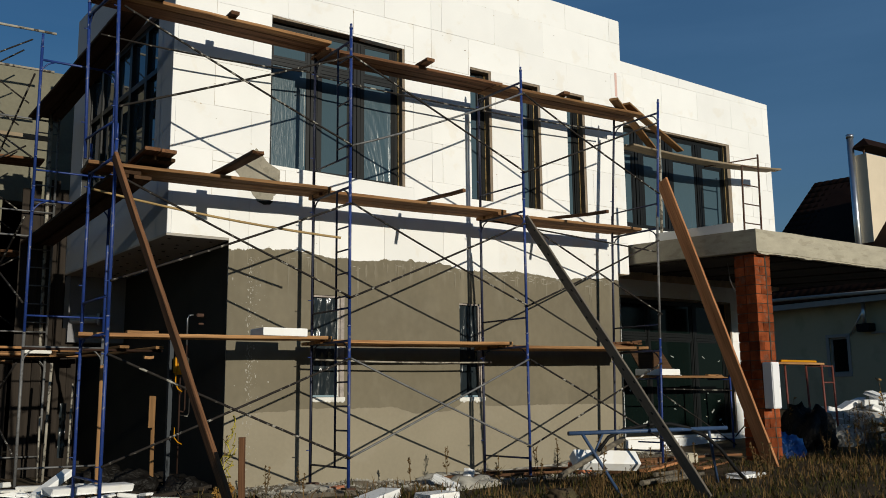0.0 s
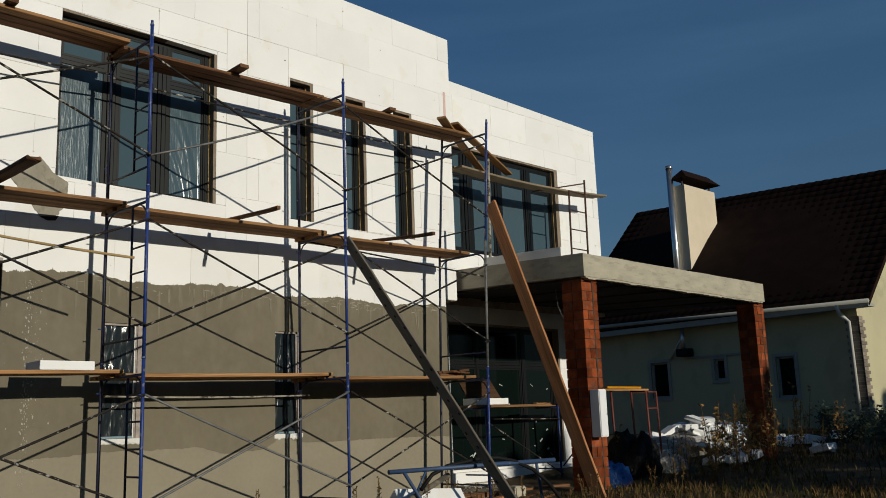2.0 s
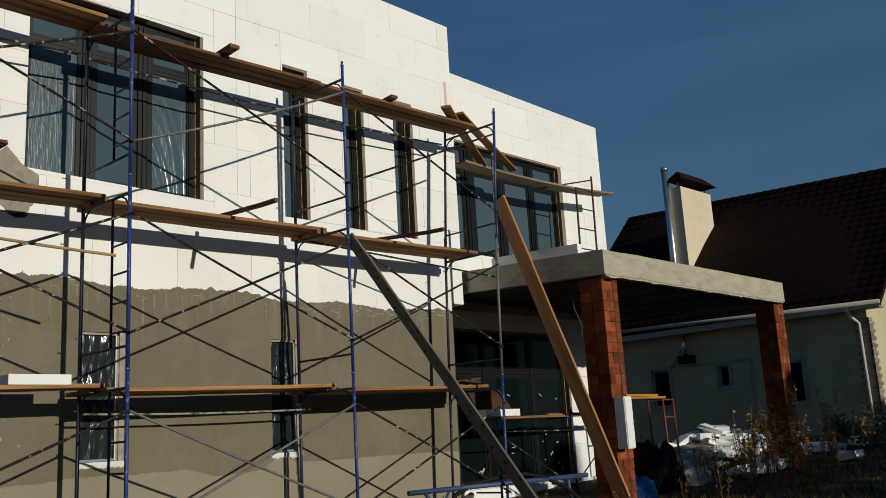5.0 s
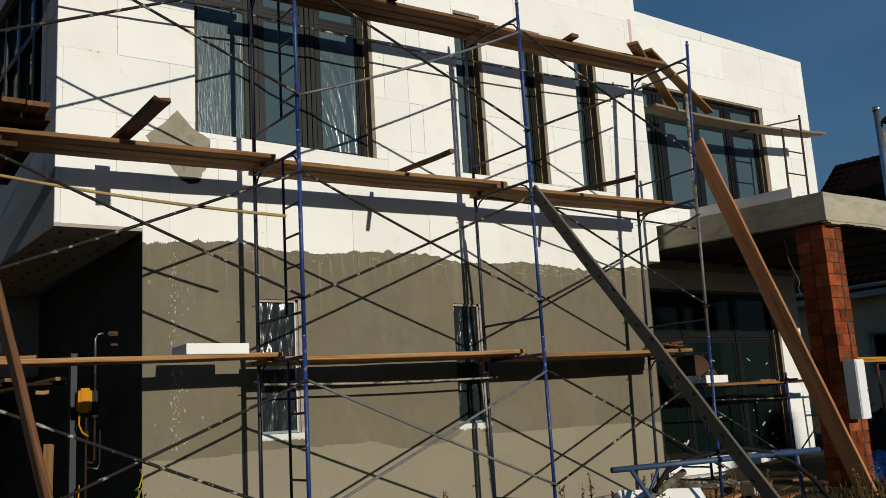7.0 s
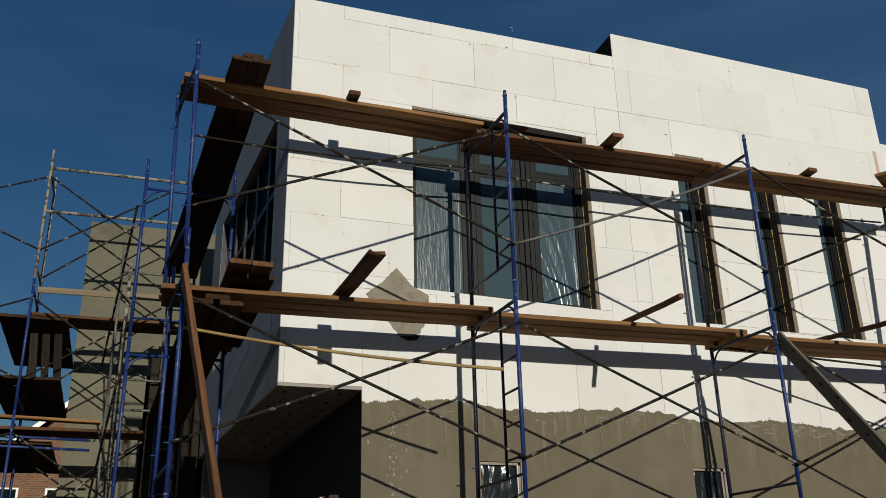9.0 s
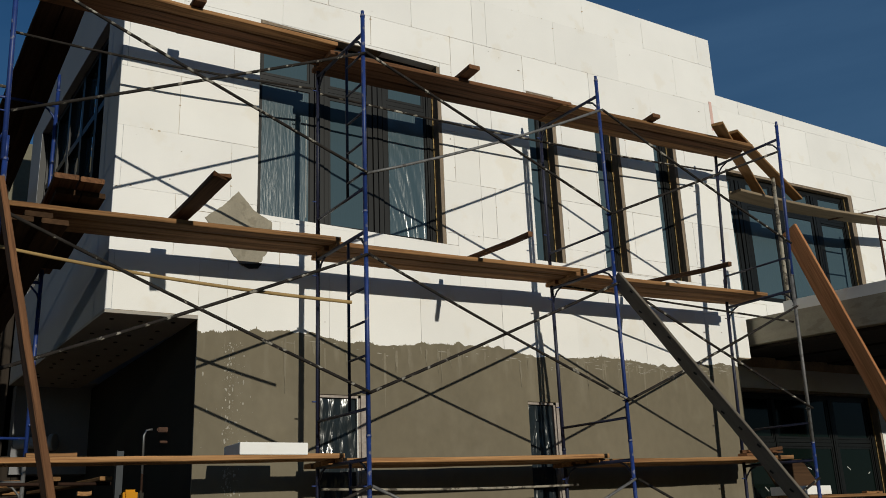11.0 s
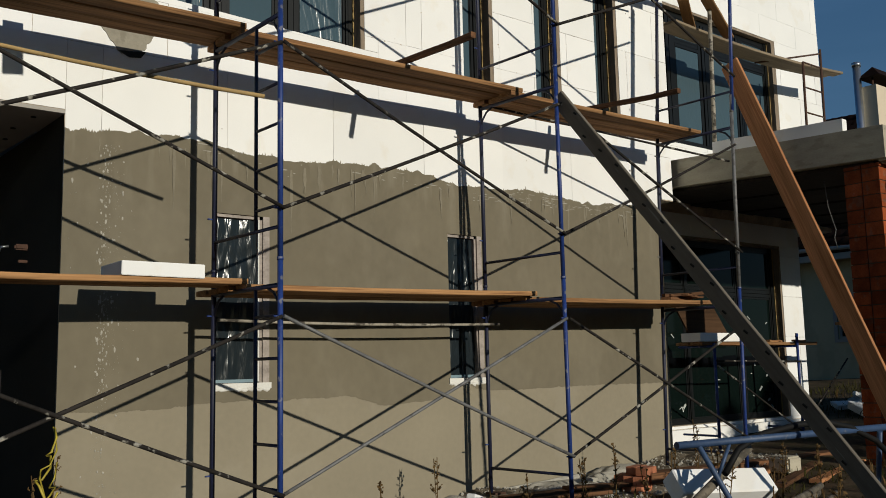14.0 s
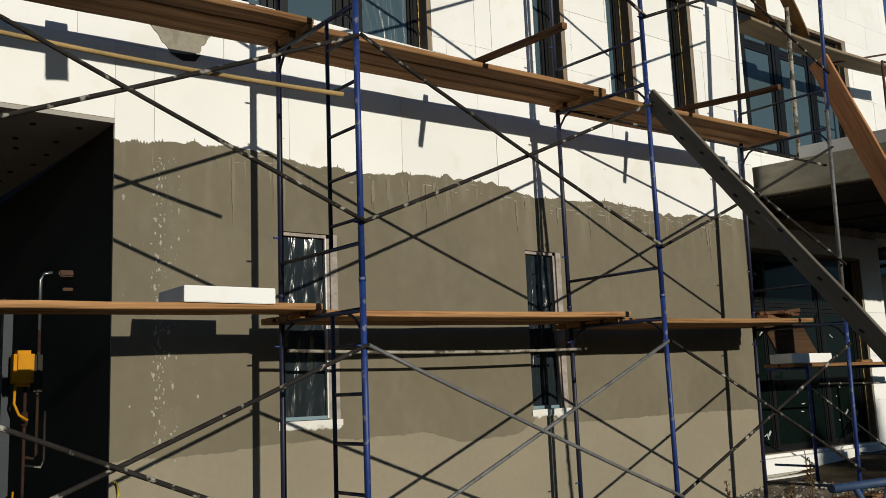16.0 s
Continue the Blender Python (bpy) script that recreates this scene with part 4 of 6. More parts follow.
# place of each front post at the ground, its lean, its turn about the upright and its brace lugs
FRAMES = ((-1.925, -1.47, 0.0, 3.0, 0.40, 1.63), (1.115, -1.48, 0.0, 2.2, 0.37, 1.63), (4.13, -1.40, 0.0, 3.6, 0.41, 1.67), (6.81, -1.45, 2.1, 2.2, 0.40, 1.65))


def lug_at(i, k, upper, out):
    x, y, lean, turn, lo, hi = FRAMES[i]
    z = LIFT * k + (hi if upper else lo)
    return (x + math.tan(radians(lean)) * z, y - out, z)


front = thing("scaffold", "blue steel frame scaffold in three lifts along the facade", "scaffold")
for i, (x, y, lean, turn, lo, hi) in enumerate(FRAMES):
    for k in range(3):
        at = pose(6.965, y, LIFT * k, 0, 4.3, turn) if (i, k) == (3, 2) else pose(-1.94, y, LIFT * k, 0, -1.3, 6.0) if (i, k) == (0, 2) else pose(x, y, 0, 0, lean, turn) @ pose(0, 0, LIFT * k)
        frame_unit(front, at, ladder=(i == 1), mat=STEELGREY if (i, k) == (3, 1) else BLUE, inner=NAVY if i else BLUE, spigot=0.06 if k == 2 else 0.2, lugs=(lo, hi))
    for yy in (y, y + 1.04):
        part("base_plate", boxes((x - 0.07, x + 0.07, yy - 0.07, yy + 0.07, -0.02, 0.0)), RUSTY, front)
rng = random.Random(11)
for i in range(3):
    for k in range(3):
        bow = 0.05 if (i, k) == (1, 2) else rng.uniform(0.0, 0.02)
        brace(front, lug_at(i, k, False, 0.03), lug_at(i + 1, k, True, 0.03), bow=bow, mat=STEELGREY if (i, k) in ((1, 2), (1, 0)) else BRACE)
        brace(front, lug_at(i, k, True, 0.055), lug_at(i + 1, k, False, 0.055), bow=rng.uniform(-0.01, 0.03), mat=STEELGREY if (i, k) == (1, 0) else BRACE)

DECK_Z = (1.885, 3.965, 6.05)
lab = "sawn pine scaffold plank lying on the scaffold frames"
for k, z in enumerate(DECK_Z):
    for i in range(3):
        n = (2 if i == 0 else 4, 3, 3)[k]
        for j in range(n):
            y = (-0.86, -0.66, -0.46)[j] if n == 3 else (-0.84, -0.63, -0.42, -0.22)[j] - (0.07 if i == 1 else 0.0)
            y = -0.787 + 0.166 * j if k == 2 else y + 0.08 * k
            a = PX[i] - rng.uniform(0.02, 0.09) + (0.0 if i else -0.1)
            b = (1.13, 4.20, (7.15, 7.20, 7.31)[k])[i] + rng.uniform(-0.03, 0.02)
            up = (0.066, 0.0, 0.03)[i] if k == 2 else 0.0
            lift = 0.075 if (i, k) == (0, 2) else 0.0
            plank((a, y, z - 0.023 + up + lift), (b, y + rng.uniform(-0.015, 0.015), z + 0.026 + up * 0.8), 0.163 if k == 2 else 0.185, 0.045, (WOOD, WOOD, WOOD_DARK)[k] if rng.random() > 0.2 else WOOD, lab, group="scaffold planks", seed=k * 31 + i * 7 + j)

# short boards laid across the decks
cross = "short rough board laid across the scaffold deck"
for p, q, w in (((-0.40, -0.50, 4.06), (-0.36, -1.93, 4.05), 0.15), ((2.78, -0.45, 4.06), (2.73, -1.82, 3.96), 0.05), ((5.46, -0.4, 4.08), (5.40, -1.88, 3.93), 0.05),
                ((-0.36, -0.3, 6.185), (-0.36, -0.98, 6.19), 0.12), ((2.66, -0.3, 6.10), (2.66, -1.10, 6.11), 0.14), ((5.45, -0.3, 6.125), (5.45, -0.98, 6.13), 0.12)):
    board = plank(p, q, w, 0.05, WOOD_DARK, cross if q[1] > -1.9 else "short dark board with a splintered end laid across the deck", group="cross boards")
    if q[1] < -1.9:
        # a splintered end
        far = max(v.co.x for v in board.data.vertices)
        for k, v in enumerate(board.data.vertices):
            if v.co.x > far - 0.03:
                v.co.x -= (0.0, 0.07, 0.02, 0.10, 0.03, 0.085, 0.0, 0.05)[k % 8]

# scaffold along the side of the house
side_s = thing("scaffold", "blue frame scaffold standing beside the house's side wall", "scaffold")
TURN = Matrix.Rotation(radians(90), 4, "Z")
for y in (1.47, 4.52):
    for k in range(3):
        frame_unit(side_s, pose(-1.28 - SKEW * (y - 1.5), y, LIFT * k) @ TURN, ladder=(y > 4 and k > 0), mat=STEELGREY if k == 0 or y > 4 else BLUE)
side_lab = "weathered plank of the side scaffold deck, the darkest painted for shade"
# the darker wood here carries the shade seen under the side decks
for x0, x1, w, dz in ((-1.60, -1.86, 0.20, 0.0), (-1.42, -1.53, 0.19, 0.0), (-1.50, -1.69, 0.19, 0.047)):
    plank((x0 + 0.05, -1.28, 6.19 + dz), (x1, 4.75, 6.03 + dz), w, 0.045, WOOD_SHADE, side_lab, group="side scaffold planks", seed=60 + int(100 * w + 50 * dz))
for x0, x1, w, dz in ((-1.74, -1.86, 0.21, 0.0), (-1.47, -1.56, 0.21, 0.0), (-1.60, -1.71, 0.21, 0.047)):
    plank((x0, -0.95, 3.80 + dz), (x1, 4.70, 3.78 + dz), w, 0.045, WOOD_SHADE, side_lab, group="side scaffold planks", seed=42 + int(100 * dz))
for j in range(2):
    o = 0.2 * j
    plank((-1.45 + o, -1.26, 4.09), (-1.47 + o, 1.6, 4.05), 0.19, 0.045, WOOD_DARK, side_lab, group="side scaffold planks", seed=40 + j)
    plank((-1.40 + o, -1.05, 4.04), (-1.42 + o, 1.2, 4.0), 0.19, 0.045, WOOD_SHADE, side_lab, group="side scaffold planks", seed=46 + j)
    plank((-1.02 + 2.5 * o, 1.28, 1.86), (-1.30 + 2.4 * o, 4.6, 1.88), 0.13, 0.04, WOOD_MID, side_lab, group="side scaffold planks", seed=20 + j)
part("ledger", tube(bmesh.new(), (-2.34, 1.44, 1.838), (-0.44, 1.44, 1.838), 0.018), RUSTDARK, side_s)
for k in range(3):
    brace(side_s, (-2.36, 1.5, LIFT * k + 0.42), (-2.62, 4.5, LIFT * k + 1.64))
    brace(side_s, (-2.39, 1.5, LIFT * k + 1.64), (-2.65, 4.5, LIFT * k + 0.42))

# scaffold before the beige wing
back_s = thing("scaffold", "tall weathered scaffold before the beige wing", "scaffold")
for x in (-6.76, -3.76):
    for k in range(4):
        frame_unit(back_s, pose(x, 5.2, 2.0 * k - 0.05), height=2.0, ladder=False, mat=PALETUBE if k == 3 else BLUE)
for k in range(4):
    for a, b in ((-6.74, -3.78), (-3.74, -1.9)):
        brace(back_s, (a, 5.16, 2.0 * k + 0.42), (b, 5.16, 2.0 * k + 1.64))
        brace(back_s, (a, 5.13, 2.0 * k + 1.64), (b, 5.13, 2.0 * k + 0.42))
for k in range(4):
    brace(back_s, (-3.74, 6.12, 2.0 * k + 0.30), (-1.9, 6.12, 2.0 * k + 1.76))
    brace(back_s, (-3.74, 6.15, 2.0 * k + 1.50), (-1.9, 6.15, 2.0 * k + 0.28))
for z in (3.62, 3.48):
    part("rail", tube(bmesh.new(), (-4.9, 5.2, z), (-2.7, 5.2, z - 0.04), 0.02), BLUE, back_s)
for z in (7.82, 7.08):
    part("rail", tube(bmesh.new(), (-3.74, 5.2, z), (-1.5, 5.2, z + 0.02), 0.025), PALETUBE, back_s, "pale mortar-covered guard rail")
for z in (1.80, 3.72, 5.43):
    for j in range(3):
        plank((-5.6 if z < 5 else -3.8, 5.40 + 0.2 * j, z), (-1.55, 5.40 + 0.2 * j, z + 0.01), 0.19, 0.045, WOOD if z < 2 else WOOD_DARK, lab, group="wing scaffold planks", seed=int(z * 7) + j)
plank((-3.7, 5.2, 5.80), (-1.5, 5.2, 5.83), 0.10, 0.03, GREYWOOD, "grey spattered guard board", up=(0, 1, 0), group="wing scaffold planks")

plank((-4.9, 5.28, 3.90), (-2.6, 5.28, 3.84), 0.16, 0.04, WOOD, "pale sawn plank lying across the wing scaffold's ties", group="wing scaffold planks", seed=77)

# clutter of pale planks and a foam strip over the side scaffold's far frame
for x0, x1, y, z, w in ((-3.6, -0.98, 4.34, 1.86, 0.19), (-2.9, -1.35, 4.30, 1.91, 0.15), (-1.72, -0.90, 4.26, 1.955, 0.17), (-2.6, -1.0, 4.42, 2.0, 0.12), (-3.8, -1.9, 4.22, 1.87, 0.14)):
    plank((x0, y, z), (x1, y + 0.04, z + 0.01), w, 0.04, WOOD, "pale mortar-spattered plank lying over the side scaffold", group="far deck planks", seed=int(90 + 10 * x1))
solo("foam_strip", soft_box(-1.90, -1.46, 4.12, 4.20, 1.912, 1.965, 0.006), WHITE_DIRTY, "pale foam strip lying on the far planks", "foam strip")

# dark boards standing on end against the side scaffold, decks round the wing's corner
for j in range(5):
    plank((-1.90 + 0.15 * j, 4.62 + 0.02 * (j % 2), -0.1), (-1.90 + 0.15 * j, 4.66, (4.75, 4.9, 4.6, 4.95, 4.8)[j]), 0.146, 0.03, BLACKWOOD, "near-black board standing on end against the side scaffold", up=(0, -1, 0), group="standing boards", seed=300 + j)
# near-black boards added as a stand-in for the shade under the far planks
for j in range(6):
    plank((-2.85 + 0.15 * j, 4.66 + 0.02 * (j % 2), -0.1), (-2.85 + 0.15 * j, 4.68, (1.74, 1.80, 1.70, 1.78, 1.82, 1.76)[j]), 0.146, 0.03, BLACKWOOD, "added dark board standing under the far planks in place of shade", up=(0, -1, 0), group="short standing boards", seed=320 + j)
# boards added to block a sunlit patch on the recess wall
for j, h in enumerate((2.40, 2.46)):
    plank((-1.13 + 0.15 * j, 4.92, -0.1), (-1.13 + 0.15 * j, 4.94, h), 0.146, 0.03, BLACKWOOD, "added dark board that blocks a sunlit patch beside the drain stub", up=(0, -1, 0), group="drain boards", seed=330 + j)
# shade under the corner decks is in the wood's colour
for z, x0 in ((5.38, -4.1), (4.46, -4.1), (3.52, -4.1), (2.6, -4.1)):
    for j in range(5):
        plank((x0 + 0.195 * j, 5.32, z), (x0 + 0.195 * j, 8.4, z + 0.01), 0.19, 0.045, WOOD_SHADE, "plank of the deck round the wing's corner, darkened for shade", group="corner planks", seed=int(z * 11) + j)

# loose horizontal poles tied to the scaffold
for p, q, m2, bow in (((-1.93, -0.40, 5.77), (1.12, -0.40, 5.84), BRACE, 0.05), ((1.12, -0.38, 5.80), (7.0, -0.38, 5.88), BRACE, 0.06), ((1.10, -0.46, 1.66), (4.16, -0.45, 1.665), PALETUBE, 0.02), ((4.12, -0.38, 3.96), (6.95, -1.38, 3.52), BRACE, 0.0)):
    part("tie_pole", tube(bmesh.new(), p, q, 0.013, 8, bow, 8), m2, front)


# ---- planks, props and poles about the scaffold ----
plank((7.50, -1.12, 4.86), (7.46, -3.07, 0.0), 0.24, 0.045, WOOD_RED, "long reddish-brown plank leaning on the scaffold", up=(-1.0, 0.0, -0.06))
lean_a, lean_b, lean_up = (4.17, -1.40, 3.80), (4.49, -4.37, -0.12), (-0.985, -0.046, -0.164)
deck_board = thing("board", "long grey slotted scaffold board leaning on the scaffold", "board")
lean = along(lean_a, lean_b, lean_up)
lean_len = (Vector(lean_b) - Vector(lean_a)).length
part("body", plank_mesh(lean_len, 0.155, 0.036, 5), GREYBOARD, deck_board, m=lean)
slot = mesh_of("slot", soft_box(-0.022, 0.022, -0.009, 0.009, 0.030, 0.039, 0.002, 1), BLACKP)
for k in range(17):
    part("slot", slot, BLACKP, deck_board, m=lean @ pose(0.30 + 0.24 * k, (0.045, -0.03, 0.01)[k % 3], 0.003, 0, 0, 12))
plank((-1.92, -1.50, 3.90), (-1.45, -4.62, -0.20), 0.115, 0.045, WOOD_DARK, "long prop plank leaning against the scaffold corner", up=(-1.0, 0.0, 0.05))
solo("rod", tube(bmesh.new(), (-2.0, -0.40, 3.74), (0.84, -1.76, 3.15), 0.016, 8, 0.05, 10), PALEWOOD, "thin yellow wooden rod resting across the scaffold", "rod")

fb = soft_box(0.148, 0.772, -0.95, -0.50, 1.938, 2.042, 0.004)
solo("foam_block", fb, EPS, "white foam block lying on the scaffold plank", "foam block")

# ---- wing, neighbours and far things ----
solo("wing_wall", boxes((-3.16, -1.98, 7.0, 7.4, -0.3, 5.0), (-3.16, 2.0, 7.0, 7.4, 5.0, 7.72)), BEIGE, "beige plastered wall of the rear wing", "wall", kind="structure")

NX = 22.0
nb = thing("neighbour_house", "cream-rendered house with a steep dark brown tiled roof", "house")
NW = [(0.72, 1.29, 1.63, 2.80), (2.94, 3.29, 2.25, 2.89), (4.95, 5.58, 1.80, 2.93)]
m = Matrix.Translation((NX, 0, 0)) @ Matrix.Rotation(radians(90), 4, "Z") @ Matrix.Scale(-1, 4, (0, 1, 0))
bm = holed(-1.2, 11.0, 0.3, 4.2, 0.0, 0.4, NW)
bmesh.ops.transform(bm, matrix=m, verts=bm.verts)
bmesh.ops.reverse_faces(bm, faces=bm.faces)
part("wall", bm, NEIGH_WALL, nb)
bm = bmesh.new()
v = [bm.verts.new(c) for c in ((NX + 0.4, -1.2, 0.3), (NX + 10, -1.2, 0.3), (NX + 10, -1.2, 4.05), (NX + 5, -1.2, 8.7), (NX + 0.4, -1.2, 4.3))]
bm.faces.new(v)
part("wall", bm, NEIGH_WALL, nb, "cream gable wall")
def ridge_z(y):
    return 8.93 + 0.0445 * y


bm = bmesh.new()
for a, b, c, d in (((NX - 0.45, 4.10), (NX + 5, 0.0), (NX + 5, -0.16), (NX - 0.45, 3.95)), ((NX + 10.4, 4.10), (NX + 5, 0.0), (NX + 5, -0.16), (NX + 10.4, 3.95))):
    f, g = [[bm.verts.new((p[0], y, p[1] + (ridge_z(y) if p[1] < 1 else 0))) for p in (a, b, c, d)] for y in (-1.75, 9.0)]
    for i in range(4):
        bm.faces.new((f[i], f[(i + 1) % 4], g[(i + 1) % 4], g[i]))
    bm.faces.new(f)
    bm.faces.new(g)
bmesh.ops.recalc_face_normals(bm, faces=bm.faces)
roof = part("roof", bm, ROOFTILE, nb)
part("gutter", tube(bmesh.new(), (NX - 0.5, -1.75, 4.07), (NX - 0.5, 9.0, 4.30), 0.055), NEIGH_TRIM, nb)
part("eave_board", boxes((NX - 0.44, NX, -1.7, 9.0, 3.94, 4.02)), NEIGH_TRIM, nb)
part("fascia", boxes((NX - 0.47, NX - 0.445, -1.72, 9.0, 3.92, 4.09)), NEIGH_TRIM, nb, "pale fascia board under the gutter")
part("downpipe", path_tube([(NX - 0.5, -0.85, 4.05), (NX - 0.4, -0.9, 3.8), (NX - 0.12, -1.0, 3.6), (NX - 0.10, -1.0, 0.6)], 0.055, 8), PIPEPALE, nb)
for y0, y1, z0, z1 in NW:
    w = part("window", boxes((NX + 0.12, NX + 0.14, y0, y1, z0, z1)), GLASS_DARK, nb)
    part("surround", boxes((NX - 0.03, NX + 0.02, y0 - 0.10, y0, z0 - 0.1, z1 + 0.1), (NX - 0.03, NX + 0.02, y1, y1 + 0.10, z0 - 0.1, z1 + 0.1), (NX - 0.03, NX + 0.02, y0, y1, z1, z1 + 0.1), (NX - 0.04, NX + 0.02, y0, y1, z0 - 0.1, z0)), NEIGH_TRIM, w)
    part("frame", boxes((NX + 0.07, NX + 0.12, y0, y0 + 0.06, z0, z1), (NX + 0.07, NX + 0.12, y1 - 0.06, y1, z0, z1), (NX + 0.07, NX + 0.12, y0 + 0.06, y1 - 0.06, z0, z0 + 0.06), (NX + 0.07, NX + 0.12, y0 + 0.06, y1 - 0.06, z1 - 0.06, z1)), NEIGH_TRIM, w)
ch = part("chimney", boxes((23.6, 25.6, 4.74, 5.30, 4.5, 9.05)), CHIMNEY_LIT, nb)
bm = bmesh.new()
v = [bm.verts.new(c) for c in ((23.45, 4.55, 9.28), (25.75, 4.55, 9.28), (25.75, 5.2, 9.28), (23.45, 5.2, 9.28), (23.75, 4.88, 9.62), (25.45, 4.88, 9.62))]
for f in ((0, 1, 5, 4), (2, 3, 4, 5), (1, 2, 5), (3, 0, 4), (3, 2, 1, 0)):
    bm.faces.new([v[i] for i in f])
part("chimney_cap", bm, ROOFTILE, ch)
for x in (23.7, 25.5):
    part("cap_leg", tube(bmesh.new(), (x, 4.88, 9.0), (x, 4.88, 9.32), 0.03), RUSTY, ch)
part("flue", tube(tube(bmesh.new(), (23.5, 5.22, 4.0), (23.5, 5.22, 9.66), 0.11, 12), (23.5, 5.22, 9.66), (23.5, 5.22, 9.78), 0.125, 12), GALV, nb, "bright steel flue pipe")

# rows of metal tiles on the slope that faces the viewer
for r in range(21):
    bm = bmesh.new()
    lo, hi = r / 21, (r + 1) / 21
    seg = 144
    ring = []
    for i in range(seg + 1):
        y = -1.75 + 10.75 * i / seg
        wv = 0.010 * math.sin(2 * math.pi * i / 4)
        ring.append([bm.verts.new((NX - 0.45 + 5.45 * f - 0.70 * o, y, 4.10 + (ridge_z(y) - 4.10) * f + 0.71 * o)) for f, o in ((lo, 0.0), (lo, 0.026 + wv), (hi, 0.010 + wv))])
    for a, b in zip(ring, ring[1:]):
        for k in range(2):
            bm.faces.new((a[k], a[k + 1], b[k + 1], b[k])).smooth = k == 1
    part("roof_course", bm, ROOFTILE, roof)
# brick quoins and a vent pipe on the neighbour's wall
for r in range(33):
    w = 0.34 if r % 2 else 0.22
    part("quoin", boxes((NX - 0.03, NX + 0.01, -1.23, -1.20 + w, 0.45 + 0.1 * r, 0.54 + 0.1 * r)), QUOIN, nb)
    part("quoin", boxes((NX - 0.03, NX + w, -1.25, -1.205, 0.45 + 0.1 * r, 0.54 + 0.1 * r)), QUOIN, nb)
fl = part("vent_box", soft_box(NX - 0.35, NX - 0.02, 3.95, 4.40, 3.04, 3.28, 0.02), BLACKP, nb)
part("vent_pipe", path_tube([(NX - 0.2, 4.2, 3.2), (NX - 0.2, 4.2, 3.96)], 0.07, 8), GALV, fl)
part("vent_strut", path_tube([(NX - 0.02, 4.8, 2.98), (NX - 0.2, 4.25, 3.65)], 0.03, 6), GALV, fl)
part("ledge", boxes((NX - 0.05, NX - 0.005, 2.2, 4.1, 2.97, 3.03), (NX - 0.05, NX - 0.005, 2.2, 2.26, 1.4, 2.97)), NEIGH_TRIM, nb)
# dark slats hanging by the wing scaffold
for j in range(3):
    plank((-3.62 + 0.17 * j, 5.5, 4.46), (-3.68 + 0.17 * j, 5.5, 5.20), 0.11, 0.03, BLACKWOOD, "dark board hanging upright on the wing scaffold", up=(0, -1, 0), group="hanging boards", seed=90 + j)


# ---- marks on the facade ----
def blob_patch(cx, cz, pts, y, mat, name, label, parent, seed):
    """A flat patch of coat with a ragged outline through the given corners."""
    bm = bmesh.new()
    ring = []
    n = len(pts)
    for i in range(n):
        (x0, z0), (x1, z1) = pts[i], pts[(i + 1) % n]
        for k in range(10):
            f = k / 10
            r = 1 + 0.05 * noise.noise(Vector((i * 3 + f * 6, seed, 1)))
            ring.append(bm.verts.new((cx + ((x0 + (x1 - x0) * f) - cx) * r, y, cz + ((z0 + (z1 - z0) * f) - cz) * r)))
    face = bm.faces.new(ring)
    ext = bmesh.ops.extrude_face_region(bm, geom=[face])
    bmesh.ops.translate(bm, vec=(0, 0.012, 0), verts=[g for g in ext["geom"] if isinstance(g, bmesh.types.BMVert)])
    bmesh.ops.recalc_face_normals(bm, faces=bm.faces)
    return part(name, bm, mat, parent, label)


blob_patch(0.38, 4.33, [(0.37, 4.69), (0.55, 4.50), (0.74, 4.40), (0.73, 4.13), (0.60, 3.92), (0.42, 3.90), (0.22, 4.14), (0.03, 4.36), (0.22, 4.52)], -0.009, PATCH, "repair_patch", "grey mortar repair patch", house, 2)
blob_patch(0.52, 3.90, [(0.40, 3.915), (0.52, 3.925), (0.64, 3.945), (0.60, 3.885), (0.50, 3.872)], -0.0115, SHADE_DARK, "torn_hole", "dark torn hollow under the repair patch", house, 6)
rng = random.Random(21)


def blot(bm, x, y, z, rx, rz):
    """A small raised blot on the wall."""
    c = bm.verts.new((x, y - 0.004, z))
    ring = [bm.verts.new((x + rx * rng.uniform(0.6, 1.2) * math.cos(k * 0.8976), y, z + rz * rng.uniform(0.6, 1.2) * math.sin(k * 0.8976))) for k in range(7)]
    for k in range(7):
        bm.faces.new((c, ring[k], ring[(k + 1) % 7]))


bm = bmesh.new()
for i in range(900):
    x = 0.33 + rng.gauss(0, 0.028) + (0.11 if i % 6 == 0 else 0) + (rng.uniform(-0.25, 0.3) if i % 11 == 0 else 0)
    z, r = 0.15 + 2.95 * rng.random() ** 0.75, 0.0016 + 0.009 * rng.random() ** 6
    blot(bm, x, -0.0065, z, r, r * rng.uniform(0.8, 2.5))
tagged(part("mortar_spatter", bm, PLINTH, house, "pale mortar drips"), kind="stuff")
bm = bmesh.new()
for i in range(70):
    x, z, r = rng.uniform(-0.8, 7.6), rng.uniform(3.35, 7.9), 0.003 + 0.009 * rng.random() ** 3
    if not any(h[0] - 0.02 < x < h[1] + 0.02 and h[2] - 0.02 < z < h[3] + 0.02 for h in HOLES):
        blot(bm, x, -0.0027, z, r * rng.uniform(0.6, 2), r)
tagged(part("scuff", bm, JAMB, house, "small brown scuffs on the foam boards"), kind="stuff")
bm = bmesh.new()
